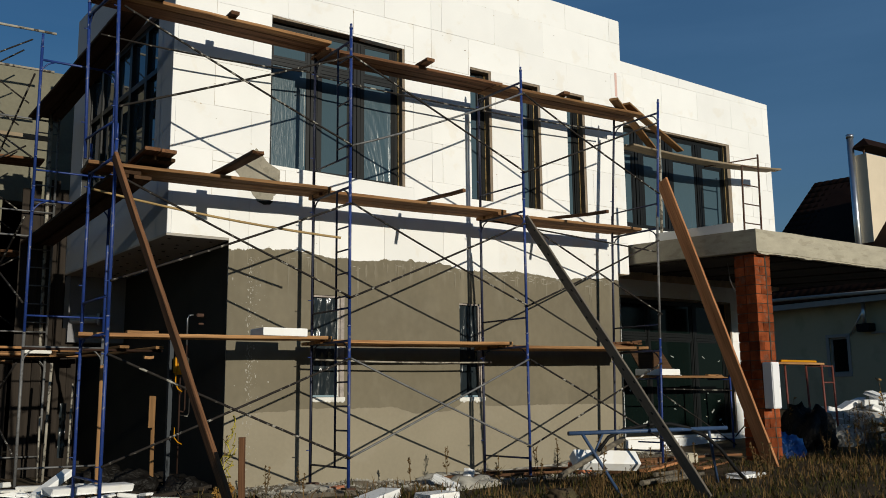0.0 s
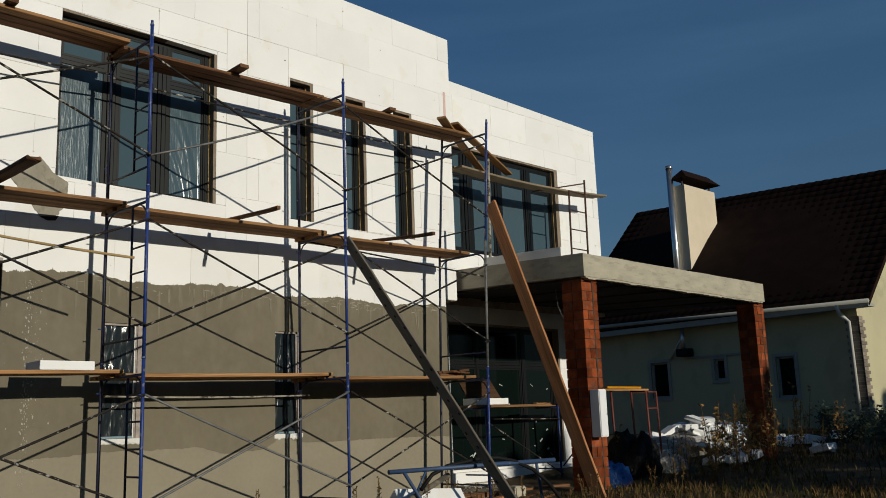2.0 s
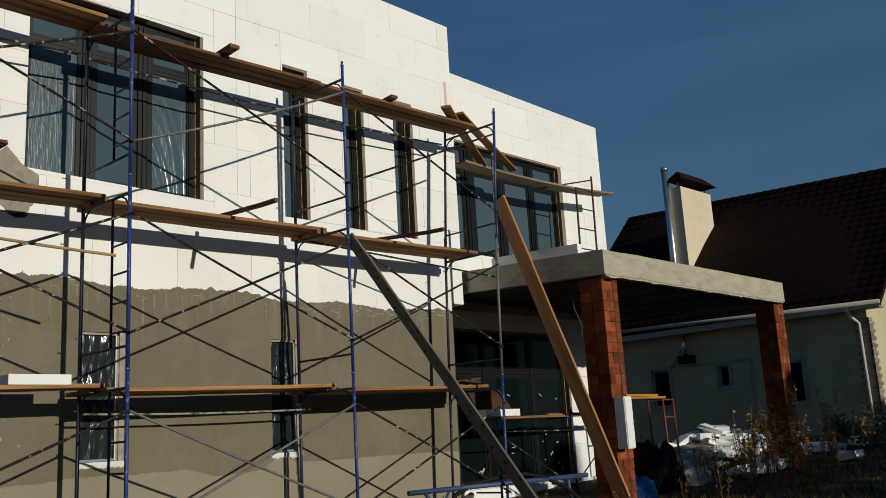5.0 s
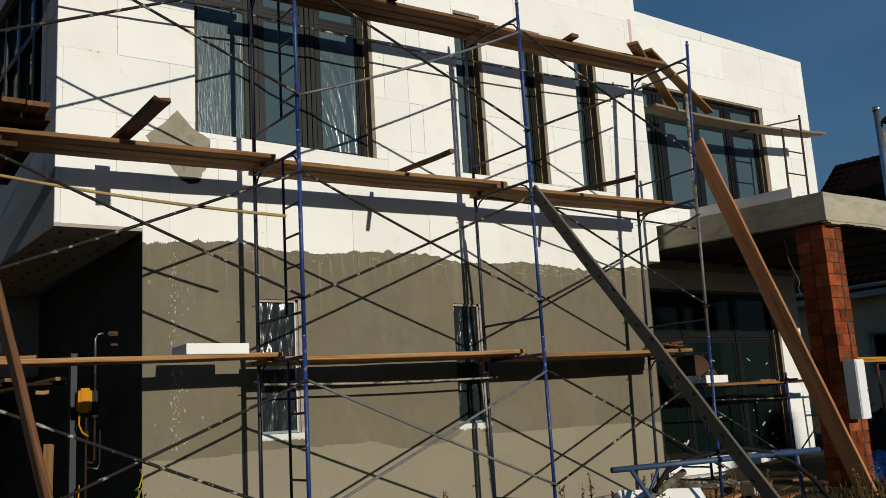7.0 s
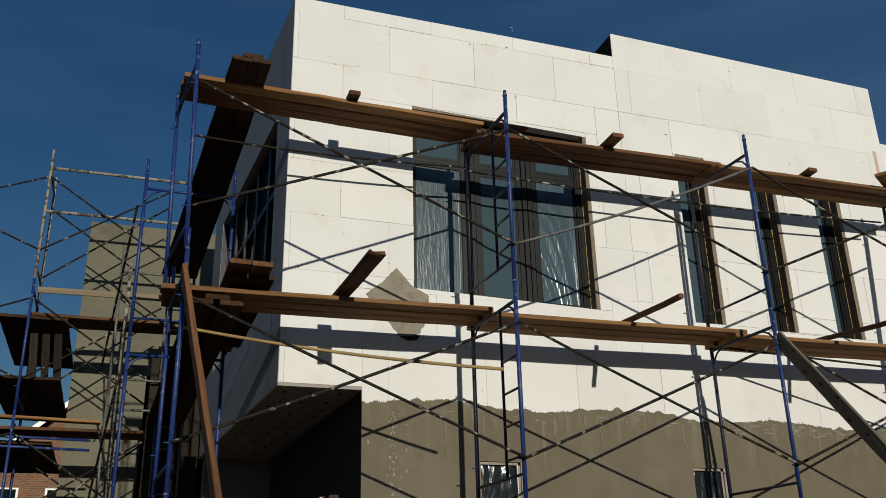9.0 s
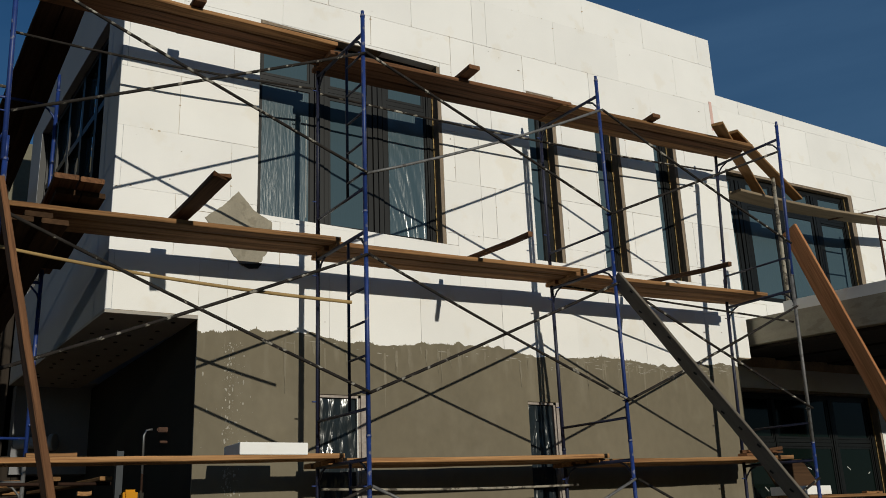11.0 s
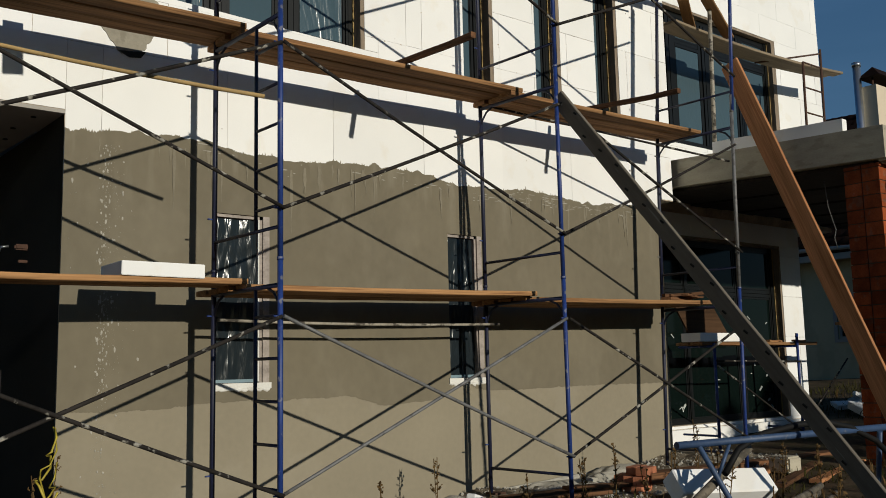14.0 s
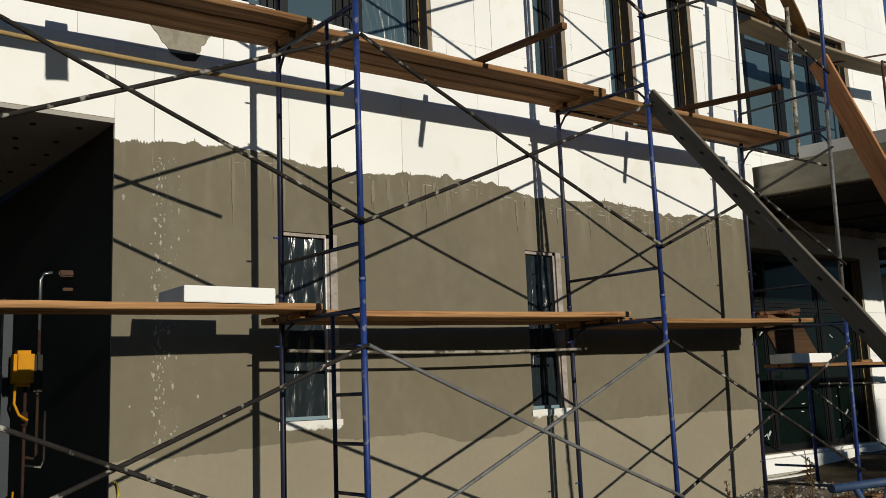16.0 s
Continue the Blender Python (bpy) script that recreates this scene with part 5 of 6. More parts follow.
for i in range(420):
    row = rng.randrange(1, 7)
    x, z = rng.uniform(-0.85, 7.65), 3.92 + 0.65 * row + rng.gauss(0, 0.004)
    if i % 3 == 0:
        x = (-0.812 if row % 2 else -0.27) + 1.1 * rng.randrange(0, 8) + rng.gauss(0, 0.004)
        z = 3.92 + 0.65 * (row + rng.random())
    r = 0.002 + 0.007 * rng.random() ** 3
    if x < 7.65 and not any(h[0] - 0.03 < x < h[1] + 0.03 and h[2] - 0.03 < z < h[3] + 0.03 for h in HOLES):
        blot(bm, x, -0.0027, z, r * rng.uniform(0.8, 2.5), r)
tagged(part("joint_chip", bm, EPS_BACK, house, "small chips along the foam joints"), kind="stuff")
# pale runs on the fresh coat under its edge
bm = bmesh.new()
for i in range(60):
    x, l, w = rng.uniform(0.1, 7.2), rng.uniform(0.06, 0.42) * (1.5 if i % 5 == 0 else 0.8), rng.uniform(0.004, 0.02)
    z = ragged_top(x) - rng.uniform(0.03, 0.12)
    prev = None
    for k in range(13):
        f = k / 12
        ww = w * (0.25 + 0.75 * math.sin(math.pi * min(1, f * 1.15 + 0.1)) ** 0.7) * rng.uniform(0.8, 1.15) * (1 - 0.4 * f)
        c = x + 0.01 * noise.noise(Vector((f * 3, i, 2)))
        row = [bm.verts.new((c - ww, -0.0066 - 0.0001 * i, z - l * f)), bm.verts.new((c + ww, -0.0066 - 0.0001 * i, z - l * f))]
        if prev:
            bm.faces.new((prev[0], row[0], row[1], prev[1]))
        prev = row
tagged(part("dried_run", bm, RUNS, house, "pale dried runs in the basecoat"), kind="stuff")
# pale scratches dragged along the fresh coat just under its edge
bm = bmesh.new()
for i in range(150):
    x = rng.uniform(0.6, 7.3) if i % 3 == 0 else rng.uniform(4.2, 7.35)
    z, l, h = ragged_top(x) - rng.uniform(0.02, 0.15), 0.02 + 0.13 * rng.random() ** 2, rng.uniform(0.0015, 0.006)
    v = [bm.verts.new((x + l * f, -0.0068 - 0.00002 * i, z + h * g + rng.uniform(-0.002, 0.002))) for f, g in ((0, 0), (0.5, -1), (1, 0), (0.7, 0.8), (0.2, 1))]
    bm.faces.new(v)
tagged(part("scratch", bm, MORTARPALE, house, "pale scratches along the edge of the coat"), kind="stuff")
# red tape mark by the corner of the facade
part("tape_strip", boxes((7.53, 7.585, -0.006, -0.0028, 6.75, 7.22)), material("faded pink tape", (0.62, 0.42, 0.38), 0.8, spread=0.1), house, "faded pinkish tape strip")

# ---- under the overhang ----
post = thing("steel_post", "blue-grey folded steel section standing under the overhang", "steel section")
bm = boxes((-0.52, -0.44, 0.88, 0.885, -0.05, 2.12), (-0.52, -0.515, 0.80, 0.88, -0.05, 2.12))
part("section", bm, material("blue-grey sheet steel", (0.016, 0.022, 0.029), 0.6, metal=0.3, spread=0.2), post)
drill = thing("mixer_drill", "yellow plastic tool case hanging on a rusty stand", "power tool")
bm = soft_box(-0.46, -0.32, 0.70, 0.85, 1.48, 1.74, 0.025)
part("housing", bm, YELLOW, drill)
part("side_panel", soft_box(-0.318, -0.26, 0.72, 0.86, 1.42, 1.73, 0.02), SHADE_DARK, drill, "black side panel")
part("handle", path_tube([(-0.44, 0.75, 1.48), (-0.45, 0.72, 1.36), (-0.42, 0.70, 1.28), (-0.36, 0.70, 1.24)], 0.010), YELLOW, drill)
part("shaft", tube(tube(bmesh.new(), (-0.36, 0.80, 1.48), (-0.36, 0.80, 0.1), 0.012), (-0.36, 0.80, 1.3), (-0.36, 0.80, 1.2), 0.025), RUSTDARK, drill)
part("paddle", path_tube([(-0.36, 0.8, 0.92), (-0.24, 0.8, 0.90), (-0.22, 0.8, 0.95), (-0.22, 0.8, 1.3)], 0.009), BRACE, drill)
tap = thing("standpipe", "thin steel standpipe with a bent top bracket", "pipe")
part("pipe", path_tube([(-0.36, 0.88, 0.98), (-0.27, 0.9, 0.96), (-0.25, 0.9, 0.99), (-0.25, 0.9, 1.9)], 0.012), RUSTDARK, tap, "rusty lower pipe")
part("pipe", path_tube([(-0.25, 0.9, 1.9), (-0.25, 0.9, 2.28), (-0.23, 0.9, 2.33), (-0.17, 0.9, 2.34)], 0.012), GALV, tap)
part("bracket", soft_box(-0.13, 0.0, 0.86, 0.92, 2.31, 2.36, 0.012), RUSTY, tap)
part("bracket", soft_box(-0.10, 0.0, 0.86, 0.90, 2.20, 2.225, 0.006), RUSTY, tap)
for x, z, w in ((-0.70, 1.17, 0.06), (-1.42, 1.60, 0.045)):
    plank((x, 0.85, -0.1), (x + 0.02, 0.95, z), w, 0.03, WOOD_MID, "short pine board standing upright under the overhang", up=(0, -1, 0.1), group="upright boards")
plank((-0.74, 0.80, 0.75), (-0.73, 0.83, 1.18), 0.09, 0.02, WOOD_MID, "small pine offcut nailed to an upright board", up=(0, -1, 0.1))
for p, q in (((-1.50, -0.66, 1.925), (-1.12, -0.64, 1.93)), ((-0.85, 0.9, 1.70), (-0.72, 0.9, 1.70))):
    plank(p, q, 0.09, 0.04, WOOD, "short sawn offcut lying on the scaffold", group="offcuts")
vent = thing("drain_stub", "grey plastic pipe stub on the recess wall", "pipe stub")
part("pipe", tube(tube(bmesh.new(), (-1.05, 4.80, 2.55), (-0.65, 4.55, 2.55), 0.075, 14), (-0.65, 4.55, 2.55), (-0.60, 4.52, 2.55), 0.11, 14), SIDE_PLASTER, vent)
solo("power_cable", path_tube([(-0.44, 0.72, 0.75), (-0.45, 0.70, 0.62), (-0.40, 0.69, 0.55), (-0.34, 0.69, 0.52)], 0.008), YELLOW, "short yellow cable end", "cable")
# yellow ribbon tied to the crossing of two braces
ribbon = thing("ribbon", "tangled yellow plastic ribbon hanging from the scaffold braces", "ribbon", at=(-0.43, -1.53, 0.0))
for k, (reach, drop, sway) in enumerate(((0.93, 0.95, 0.05), (0.90, 0.62, 0.035), (0.70, 0.70, 0.045), (0.55, 0.52, 0.06))):
    pts = [(sway * math.sin(i * (1.1 + 0.3 * k) + k) * min(1, i / 3) - 0.01 * i, 0.05 * math.cos(i * 0.9 + k) - 0.01 * k, reach - drop * i / 15 + 0.03 * math.sin(i * 1.7 + k)) for i in range(16)]
    part("strand", path_tube(pts, 0.006 + 0.002 * (k % 2), 4), RIBBON, ribbon)
plank((-1.50, -4.58, -0.35), (-1.52, -4.60, 0.79), 0.045, 0.05, WOOD_DARK, "short dark wooden stake driven into the ground", up=(-0.7, -0.7, 0), name="stake", category="stake")
pole = thing("pole", "pale peeling wooden pole leaning beside the house", "pole")
part("shaft", tube(bmesh.new(), (-1.52, 4.7, -0.1), (-1.62, 4.5, 6.1), 0.03, 8), PALETUBE, pole)

solo("pole", tube(bmesh.new(), (-2.38, 4.97, -0.1), (-2.41, 4.97, 6.32), 0.028, 8), PALETUBE, "pale weathered pole standing before the wing", "pole", "standing poles")
for p, q, r in (((-1.62, 3.2, 1.72), (-1.66, 3.2, -0.1), 0.022), ((-1.71, 3.4, 0.9), (-1.70, 3.4, -0.1), 0.015), ((-1.33, 3.0, 1.40), (-1.34, 3.05, -0.1), 0.02)):
    solo("pole", tube(bmesh.new(), p, q, r, 8), PALETUBE, "pale weathered pole standing behind the side scaffold", "pole", "standing poles")
bm = bmesh.new()
g = [[bm.verts.new((-1.40 + 0.02 * i + 0.012 * noise.noise(Vector((j * 0.5, i, 1))), 3.55 + 0.03 * noise.noise(Vector((i * 0.8, j * 0.5, 7))), 0.25 + 0.05 * j)) for i in range(6)] for j in range(18)]
for a, b in zip(g, g[1:]):
    for i in range(5):
        bm.faces.new((a[i], a[i + 1], b[i + 1], b[i])).smooth = True
solo("plastic_sheet", bm, FOIL, "crumpled clear plastic strip hanging by the poles", "plastic sheet")

# ---- the right-hand wing: boards, ladder and poles on the canopy ----
bent = "long grey board sagging across the wing's window"
for o, zz in ((0.0, 0.0), (0.2, 0.03)):
    bm = plank_mesh(4.45, 0.19, 0.04, 77 + int(o * 10))
    for w in bm.verts:
        f = w.co.x / 4.45
        w.co.z -= 0.14 * 4 * f * (1 - f) * 0.5
    solo("plank", bm, GREYWOOD, bent, "plank", "wing boards", m=along((7.92, 0.05 + o, 5.84 + zz), (12.36, 0.05 + o, 5.94 + zz)))
for p, q in (((6.42, -1.08, 6.17), (8.92, 0.42, 6.02)), ((6.90, -0.90, 6.22), (9.36, 0.10, 5.95))):
    plank(p, q, 0.15, 0.04, WOOD_MID, "board sloping from the scaffold deck to the wing", group="sloping boards")
solo("pole", tube(bmesh.new(), (8.33, -0.25, 3.82), (8.41, -0.25, 6.16), 0.028, 10), PALETUBE, "grey weathered pole standing on the canopy", "pole")
lad = thing("scaffold", "short grey ladder frame standing on the canopy", "scaffold frame")
for x, z in ((10.84, 5.80), (11.38, 6.11)):
    part("stile", tube(bmesh.new(), (x - 0.05, -0.2, 3.80), (x, -0.2, z), 0.02), RUSTY, lad)
for k in range(5):
    z = 4.2 + 0.4 * k
    part("rung", tube(bmesh.new(), (10.81 + 0.008 * k, -0.2, z), (11.35 + 0.008 * k, -0.2, z), 0.013), RUSTY, lad)
part("rail", tube(bmesh.new(), (10.2, 0.22, 5.78), (11.38, -0.2, 6.04), 0.014), RUSTY, lad)

# small trestle scaffold before the ground-floor glazing
bench = thing("trestle_scaffold", "low blue trestle scaffold before the ground-floor glazing", "scaffold")
for x in (8.05, 10.02):
    for y in (-0.25,):
        part("post", tube(bmesh.new(), (x, y, 0.02), (x, y, 1.62 if x > 8.5 else 1.48), 0.02), BLUE, bench)
    part("cross_bar", tube(bmesh.new(), (x, -0.25, 1.44), (x, 0.30, 1.44), 0.016), BLUE, bench)
    part("cross_bar", tube(bmesh.new(), (x, -0.25, 0.30), (x, 0.30, 0.30), 0.014), BLUE, bench)
part("brace", tube(bmesh.new(), (8.05, -0.28, 1.25), (10.02, -0.28, 1.22), 0.012), BRACE, bench)
part("brace", tube(bmesh.new(), (8.05, -0.28, 1.2), (10.02, -0.30, 0.2), 0.012), BRACE, bench)
part("brace", tube(bmesh.new(), (10.02, -0.30, 0.35), (11.3, -0.30, 1.25), 0.012), BRACE, bench)
for j in range(2):
    plank((7.85, -0.12 + 0.22 * j, 1.458), (10.6 + 0.4 * j, -0.12 + 0.22 * j, 1.462), 0.2, 0.04, WOOD, "pine plank on the low trestle scaffold", group="trestle planks", seed=80 + j)
solo("foam_block", soft_box(7.84, 8.70, -0.2, 0.1, 1.503, 1.615, 0.004), EPS, "white foam offcut lying on the trestle planks", "foam block")
for i, (x, y) in enumerate(((9.6, -0.05), (9.9, 0.1), (10.2, -0.1))):
    plank((x, y, 1.503), (x + 0.35, y + 0.05, 1.503), 0.07, 0.03, WOOD, "pale wood offcut on the trestle planks", group="trestle offcuts", seed=i)
plank((6.35, -0.85, 1.94), (7.05, -0.62, 1.96), 0.12, 0.04, WOOD_DARK, "splintered board end on the scaffold deck")
plank((6.50, -0.70, 1.99), (7.10, -0.80, 2.03), 0.06, 0.04, WOOD_DARK, "dark offcut on the scaffold deck")

bm = bmesh.new()
v = [bm.verts.new((x, y, z)) for y in (-0.02, 0.005) for x, z in ((7.60, 1.95), (8.40, 1.98), (8.70, 1.62), (7.85, 1.62))]
for f in ((0, 1, 2, 3), (7, 6, 5, 4), (0, 4, 5, 1), (1, 5, 6, 2), (2, 6, 7, 3), (3, 7, 4, 0)):
    bm.faces.new([v[k] for k in f])
# dark wood puts the offcut's shade into its colour
solo("plywood_offcut", bm, WOOD_SHADE, "slanted brown plywood offcut standing on the foam offcut, darkened for shade", "plywood")
for x, y, r in ((6.55, -0.72, 0.2), (6.75, -0.66, -0.15), (6.62, -0.9, 0.4)):
    plank((x, y, 2.0), (x + 0.42, y + 0.42 * r, 2.0), 0.09, 0.025, WOOD_DARK, "splintered dark offcut on the scaffold deck", group="deck offcuts")
solo("wire", path_tube([(8.25, -1.8, 3.36), (8.29, -1.8, 3.06), (8.45, -1.76, 2.9), (8.55, -1.74, 2.8), (8.52, -1.73, 2.7), (8.57, -1.73, 2.58)], 0.006, 5), STEELGREY, "loose cable end dangling under the canopy", "cable")

# stickers on the ground-floor panes and smears of white tape
rng = random.Random(5)
bm = bmesh.new()
for i in range(26):
    x, z = rng.uniform(8.4, 11.2), rng.uniform(0.5, 2.0)
    if abs(x - 9.15) < 0.12 or abs(x - 10.25) < 0.12:
        continue
    a, l, w = rng.uniform(-1.2, 1.2), rng.uniform(0.015, 0.05), rng.uniform(0.006, 0.018)
    box(bm, -l, l, 0, 0.003, -w, w, Matrix.Translation((x, BACK_Y + 0.131, z)) @ Matrix.Rotation(a, 4, "Y"))
tagged(part("torn_paper", bm, SMEAR, house, "torn pale stickers on the panes"), kind="stuff")

# ---- heaps, sacks and building rubble on the ground ----
def scrap(x, y, z, sx, sy, sz, rot, roll=0.0, label="broken white foam offcut lying on the ground", mat=None, group="foam offcuts", tilt=0.0, name="foam_offcut", cat="foam offcut"):
    bm = soft_box(-sx / 2, sx / 2, -sy / 2, sy / 2, 0, sz, min(0.01, sz * 0.2), 1)
    r = random.Random(int(abs(x * 97 + y * 31)))
    for w in bm.verts:
        w.co += Vector((r.uniform(-1, 1), r.uniform(-1, 1), 0)) * min(sx, sy) * 0.06
    return solo(name, bm, mat or EPS, label, cat, group, m=Matrix.Translation((x, y, z)) @ Matrix.Rotation(rot, 4, "Z") @ Matrix.Rotation(tilt, 4, "Y") @ Matrix.Rotation(roll, 4, "X"))


rng = random.Random(8)
for i in range(26):
    x, y = rng.uniform(-2.6, -1.1), rng.uniform(-0.6, 1.4)
    scrap(x, y, ground_z(x, y) + 0.02 + 0.04 * (i % 3), rng.uniform(0.15, 0.6), rng.uniform(0.08, 0.25), rng.uniform(0.02, 0.07), rng.uniform(0, 3.1), tilt=rng.uniform(-0.25, 0.25), mat=WHITE_DIRTY if i % 2 else EPS)
scrap(-2.05, 0.3, 0.08, 0.55, 0.16, 0.08, 0.5, tilt=-0.5)
scrap(-1.75, -0.2, 0.02, 1.0, 0.35, 0.09, 0.15)
for x, y, sx, sy, sz, r, t in ((1.05, -2.30, 0.62, 0.30, 0.10, 0.35, -0.16), (1.75, -2.55, 0.45, 0.34, 0.09, 0.1, 0.0), (2.2, -2.2, 0.2, 0.12, 0.06, 0.9, 0.1), (3.32, -0.95, 0.16, 0.10, 0.22, 0.4, 0.3), (6.4, -3.4, 0.6, 0.3, 0.06, 0.2, 0.0), (-0.9, -0.5, 0.3, 0.2, 0.06, 0.4, 0.1)):
    scrap(x, y, ground_z(x, y) + 0.01, sx, sy, sz, r, tilt=t)
# dark pieces added over the floor, standing in for shade under the overhang
rng = random.Random(51)
for i in range(34):
    x, y = rng.uniform(-1.3, -0.12), rng.uniform(-0.15, 2.6)
    scrap(x, y, ground_z(x, y) + 0.01 + 0.03 * (i % 3), rng.uniform(0.2, 0.7), rng.uniform(0.06, 0.16), rng.uniform(0.02, 0.06), rng.uniform(0, 3.1), mat=BLACKWOOD, tilt=rng.uniform(-0.15, 0.15), label="added dark offcut covering the floor under the overhang in place of shade", group="dark offcuts", name="wood_offcut", cat="wood offcut")
# dark lumps added for the same shade
for x, y, sx, sy, sz, sd in ((-0.45, 0.25, 0.32, 0.25, 0.22, 61), (-0.9, 0.9, 0.4, 0.3, 0.26, 63), (-1.15, 1.9, 0.4, 0.35, 0.3, 65)):
    solo("sack", lump(sx, sy, sz, sd, 0.4), BLACKBAG, "added dark lump covering the floor under the overhang in place of shade", "sack", "dark sacks", m=Matrix.Translation((x, y, ground_z(x, y))))
# thick foam beam and sheets by the trestle
slab_at = along((3.60, -2.95, 0.45), (4.55, -3.14, 0.40), (-0.12, -0.72, 0.65))
solo("foam_slab", soft_box(0.0, 0.95, -0.22, 0.0, -0.16, 0.0, 0.012, 1), EPS, "thick white foam slab propped on the rubble", "foam slab", m=slab_at)
plank((5.45, -1.15, 0.02), (8.7, -1.40, 0.03), 0.2, 0.11, WOOD_DARK, "heavy reddish-brown beam lying on the ground")
for x, y, sx, sy, sz, sd in ((5.2, -0.22, 0.75, 0.2, 0.10, 21), (6.2, -0.2, 0.6, 0.2, 0.11, 23)):
    solo("mortar_mound", lump(sx, sy, sz, sd), MORTARPALE, "pale spilled mortar hardened against the plinth", "mortar mound", "spilled mortar", m=Matrix.Translation((x, y, ground_z(x, y))))
solo("concrete_lump", lump(0.42, 0.30, 0.17, 31, 0.35), PLINTH, "broken lump of grey concrete among the weeds", "concrete lump", m=Matrix.Translation((3.10, -1.30, ground_z(3.1, -1.3))))
scrap(2.72, -1.30, ground_z(2.7, -1.3) + 0.04, 0.42, 0.16, 0.10, -0.9, tilt=0.35)
for i in range(7):
    x = 3.0 + 0.75 * i
    plank((x, -0.75 - 0.12 * (i % 3), -0.03 + 0.03 * (i % 3)), (x + 1.9, -1.15 + 0.1 * (i % 2), -0.02 + 0.03 * (i % 2)), 0.14, 0.04, WOOD_DARK, "old board lying on the ground by the wall", group="ground boards", seed=i)
for i in range(5):
    x = 5.2 + 0.5 * i
    plank((x, -2.0 - 0.1 * i, 0.0), (x + 1.6, -1.2 - 0.25 * i, 0.06), 0.12, 0.04, WOOD_RED if i % 2 else WOOD_DARK, "old board lying on the ground by the wall", group="ground boards", seed=20 + i)
stack = thing("brick_stack", "small stack of red bricks on the ground by the wall", "bricks")
for r in range(3):
    for k in range(2 + (r < 2)):
        part("brick", soft_box(0, 0.25, 0, 0.12, 0, 0.085, 0.006, 1), CLAY, stack, m=Matrix.Translation((5.25 + 0.04 * r + 0.02 * k, -1.28 + 0.14 * k, -0.07 + 0.09 * r)) @ Matrix.Rotation(0.25 + 0.12 * (r % 2), 4, "Z"))
for x, y, r in ((3.05, -0.95, 0.3), (3.4, -1.05, 1.2), (1.2, -1.0, 0.7)):
    solo("brick", soft_box(-0.125, 0.125, -0.06, 0.06, 0, 0.07, 0.006, 1), CLAY, "loose red brick on the ground", "brick", "loose bricks", m=Matrix.Translation((x, y, ground_z(x, y))) @ Matrix.Rotation(r, 4, "Z"))
for x, y, sx, sy, sz, sd in ((3.45, -0.5, 0.45, 0.35, 0.16, 2), (2.9, -0.7, 0.35, 0.25, 0.14, 5), (0.9, -0.8, 0.5, 0.3, 0.10, 9)):
    solo("mortar_mound", lump(sx, sy, sz, sd), PLINTH, "hardened heap of grey mortar by the plinth", "mortar mound", "mortar heaps", m=Matrix.Translation((x, y, ground_z(x, y))))
for x, y, sd in ((4.75, -0.65, 3), (5.0, -0.85, 6)):
    solo("sack_cloth", lump(0.38, 0.25, 0.13, sd, 0.5), BAG, "crumpled pale sack cloth on the ground", "sack", "sack cloth", m=Matrix.Translation((x, y, ground_z(x, y))))
solo("log", tube(bmesh.new(), (2.95, -3.44, 0.17), (4.30, -3.15, 0.56), 0.034, 12), GREYPOLE, "grey round log lying over the foam slab", "log")
for k, (p, q, r) in enumerate((((4.55, -3.20, -0.02), (6.0, -2.72, 0.02), 0.035), ((4.75, -3.32, 0.0), (6.2, -2.80, 0.0), 0.03), ((4.95, -3.05, 0.06), (6.1, -2.70, 0.07), 0.03))):
    solo("log", tube(bmesh.new(), p, q, r, 10, 0.01, 6), GREYPOLE, "thin grey pole lying on the rubble", "log", "grey poles")
solo("rubble_lump", lump(0.20, 0.16, 0.11, 41, 0.5), SOIL, "brown clod of earth under the log", "rubble lump", m=Matrix.Translation((2.98, -3.44, -0.10)))

# blue tubular trestle and a hose over it
tr = thing("trestle", "blue tubular steel trestle standing in the weeds", "trestle")
part("beam", tube(bmesh.new(), (3.22, -3.30, 0.66), (5.66, -3.72, 0.68), 0.027, 12), TRESTLE, tr)
for x, y, dx, dy in ((3.42, -3.335, 0.62, -0.10), (5.36, -3.67, 0.62, 0.40)):
    part("leg", tube(bmesh.new(), (x, y, 0.65), (x + dx, y + dy, -0.25), 0.021, 10), TRESTLE, tr)
part("gusset", tube(bmesh.new(), (3.72, -3.385, 0.65), (3.58, -3.365, 0.41), 0.014, 8), TRESTLE, tr)
hose = [(3.62, -3.40, 0.44), (3.80, -3.40, 0.60), (4.05, -3.42, 0.69), (4.45, -3.50, 0.745), (4.75, -3.56, 0.75), (5.0, -3.61, 0.70), (5.3, -3.66, 0.58), (5.55, -3.69, 0.40), (5.8, -3.7, 0.15), (6.1, -3.7, -0.1)]
solo("hose", path_tube(hose, 0.024, 8), BLACKP, "thick black hose hanging over the trestle", "hose")
solo("concrete_block", soft_box(6.9, 7.15, -1.9, -1.65, 0.05, 0.22, 0.02), CONCRETE, "small concrete block on the ground", "concrete block")
solo("foam_strip", soft_box(8.2, 11.4, 0.52, 0.62, -0.05, 0.10, 0.01), WHITE_DIRTY, "pale foam strip lying before the glazing", "foam strip")
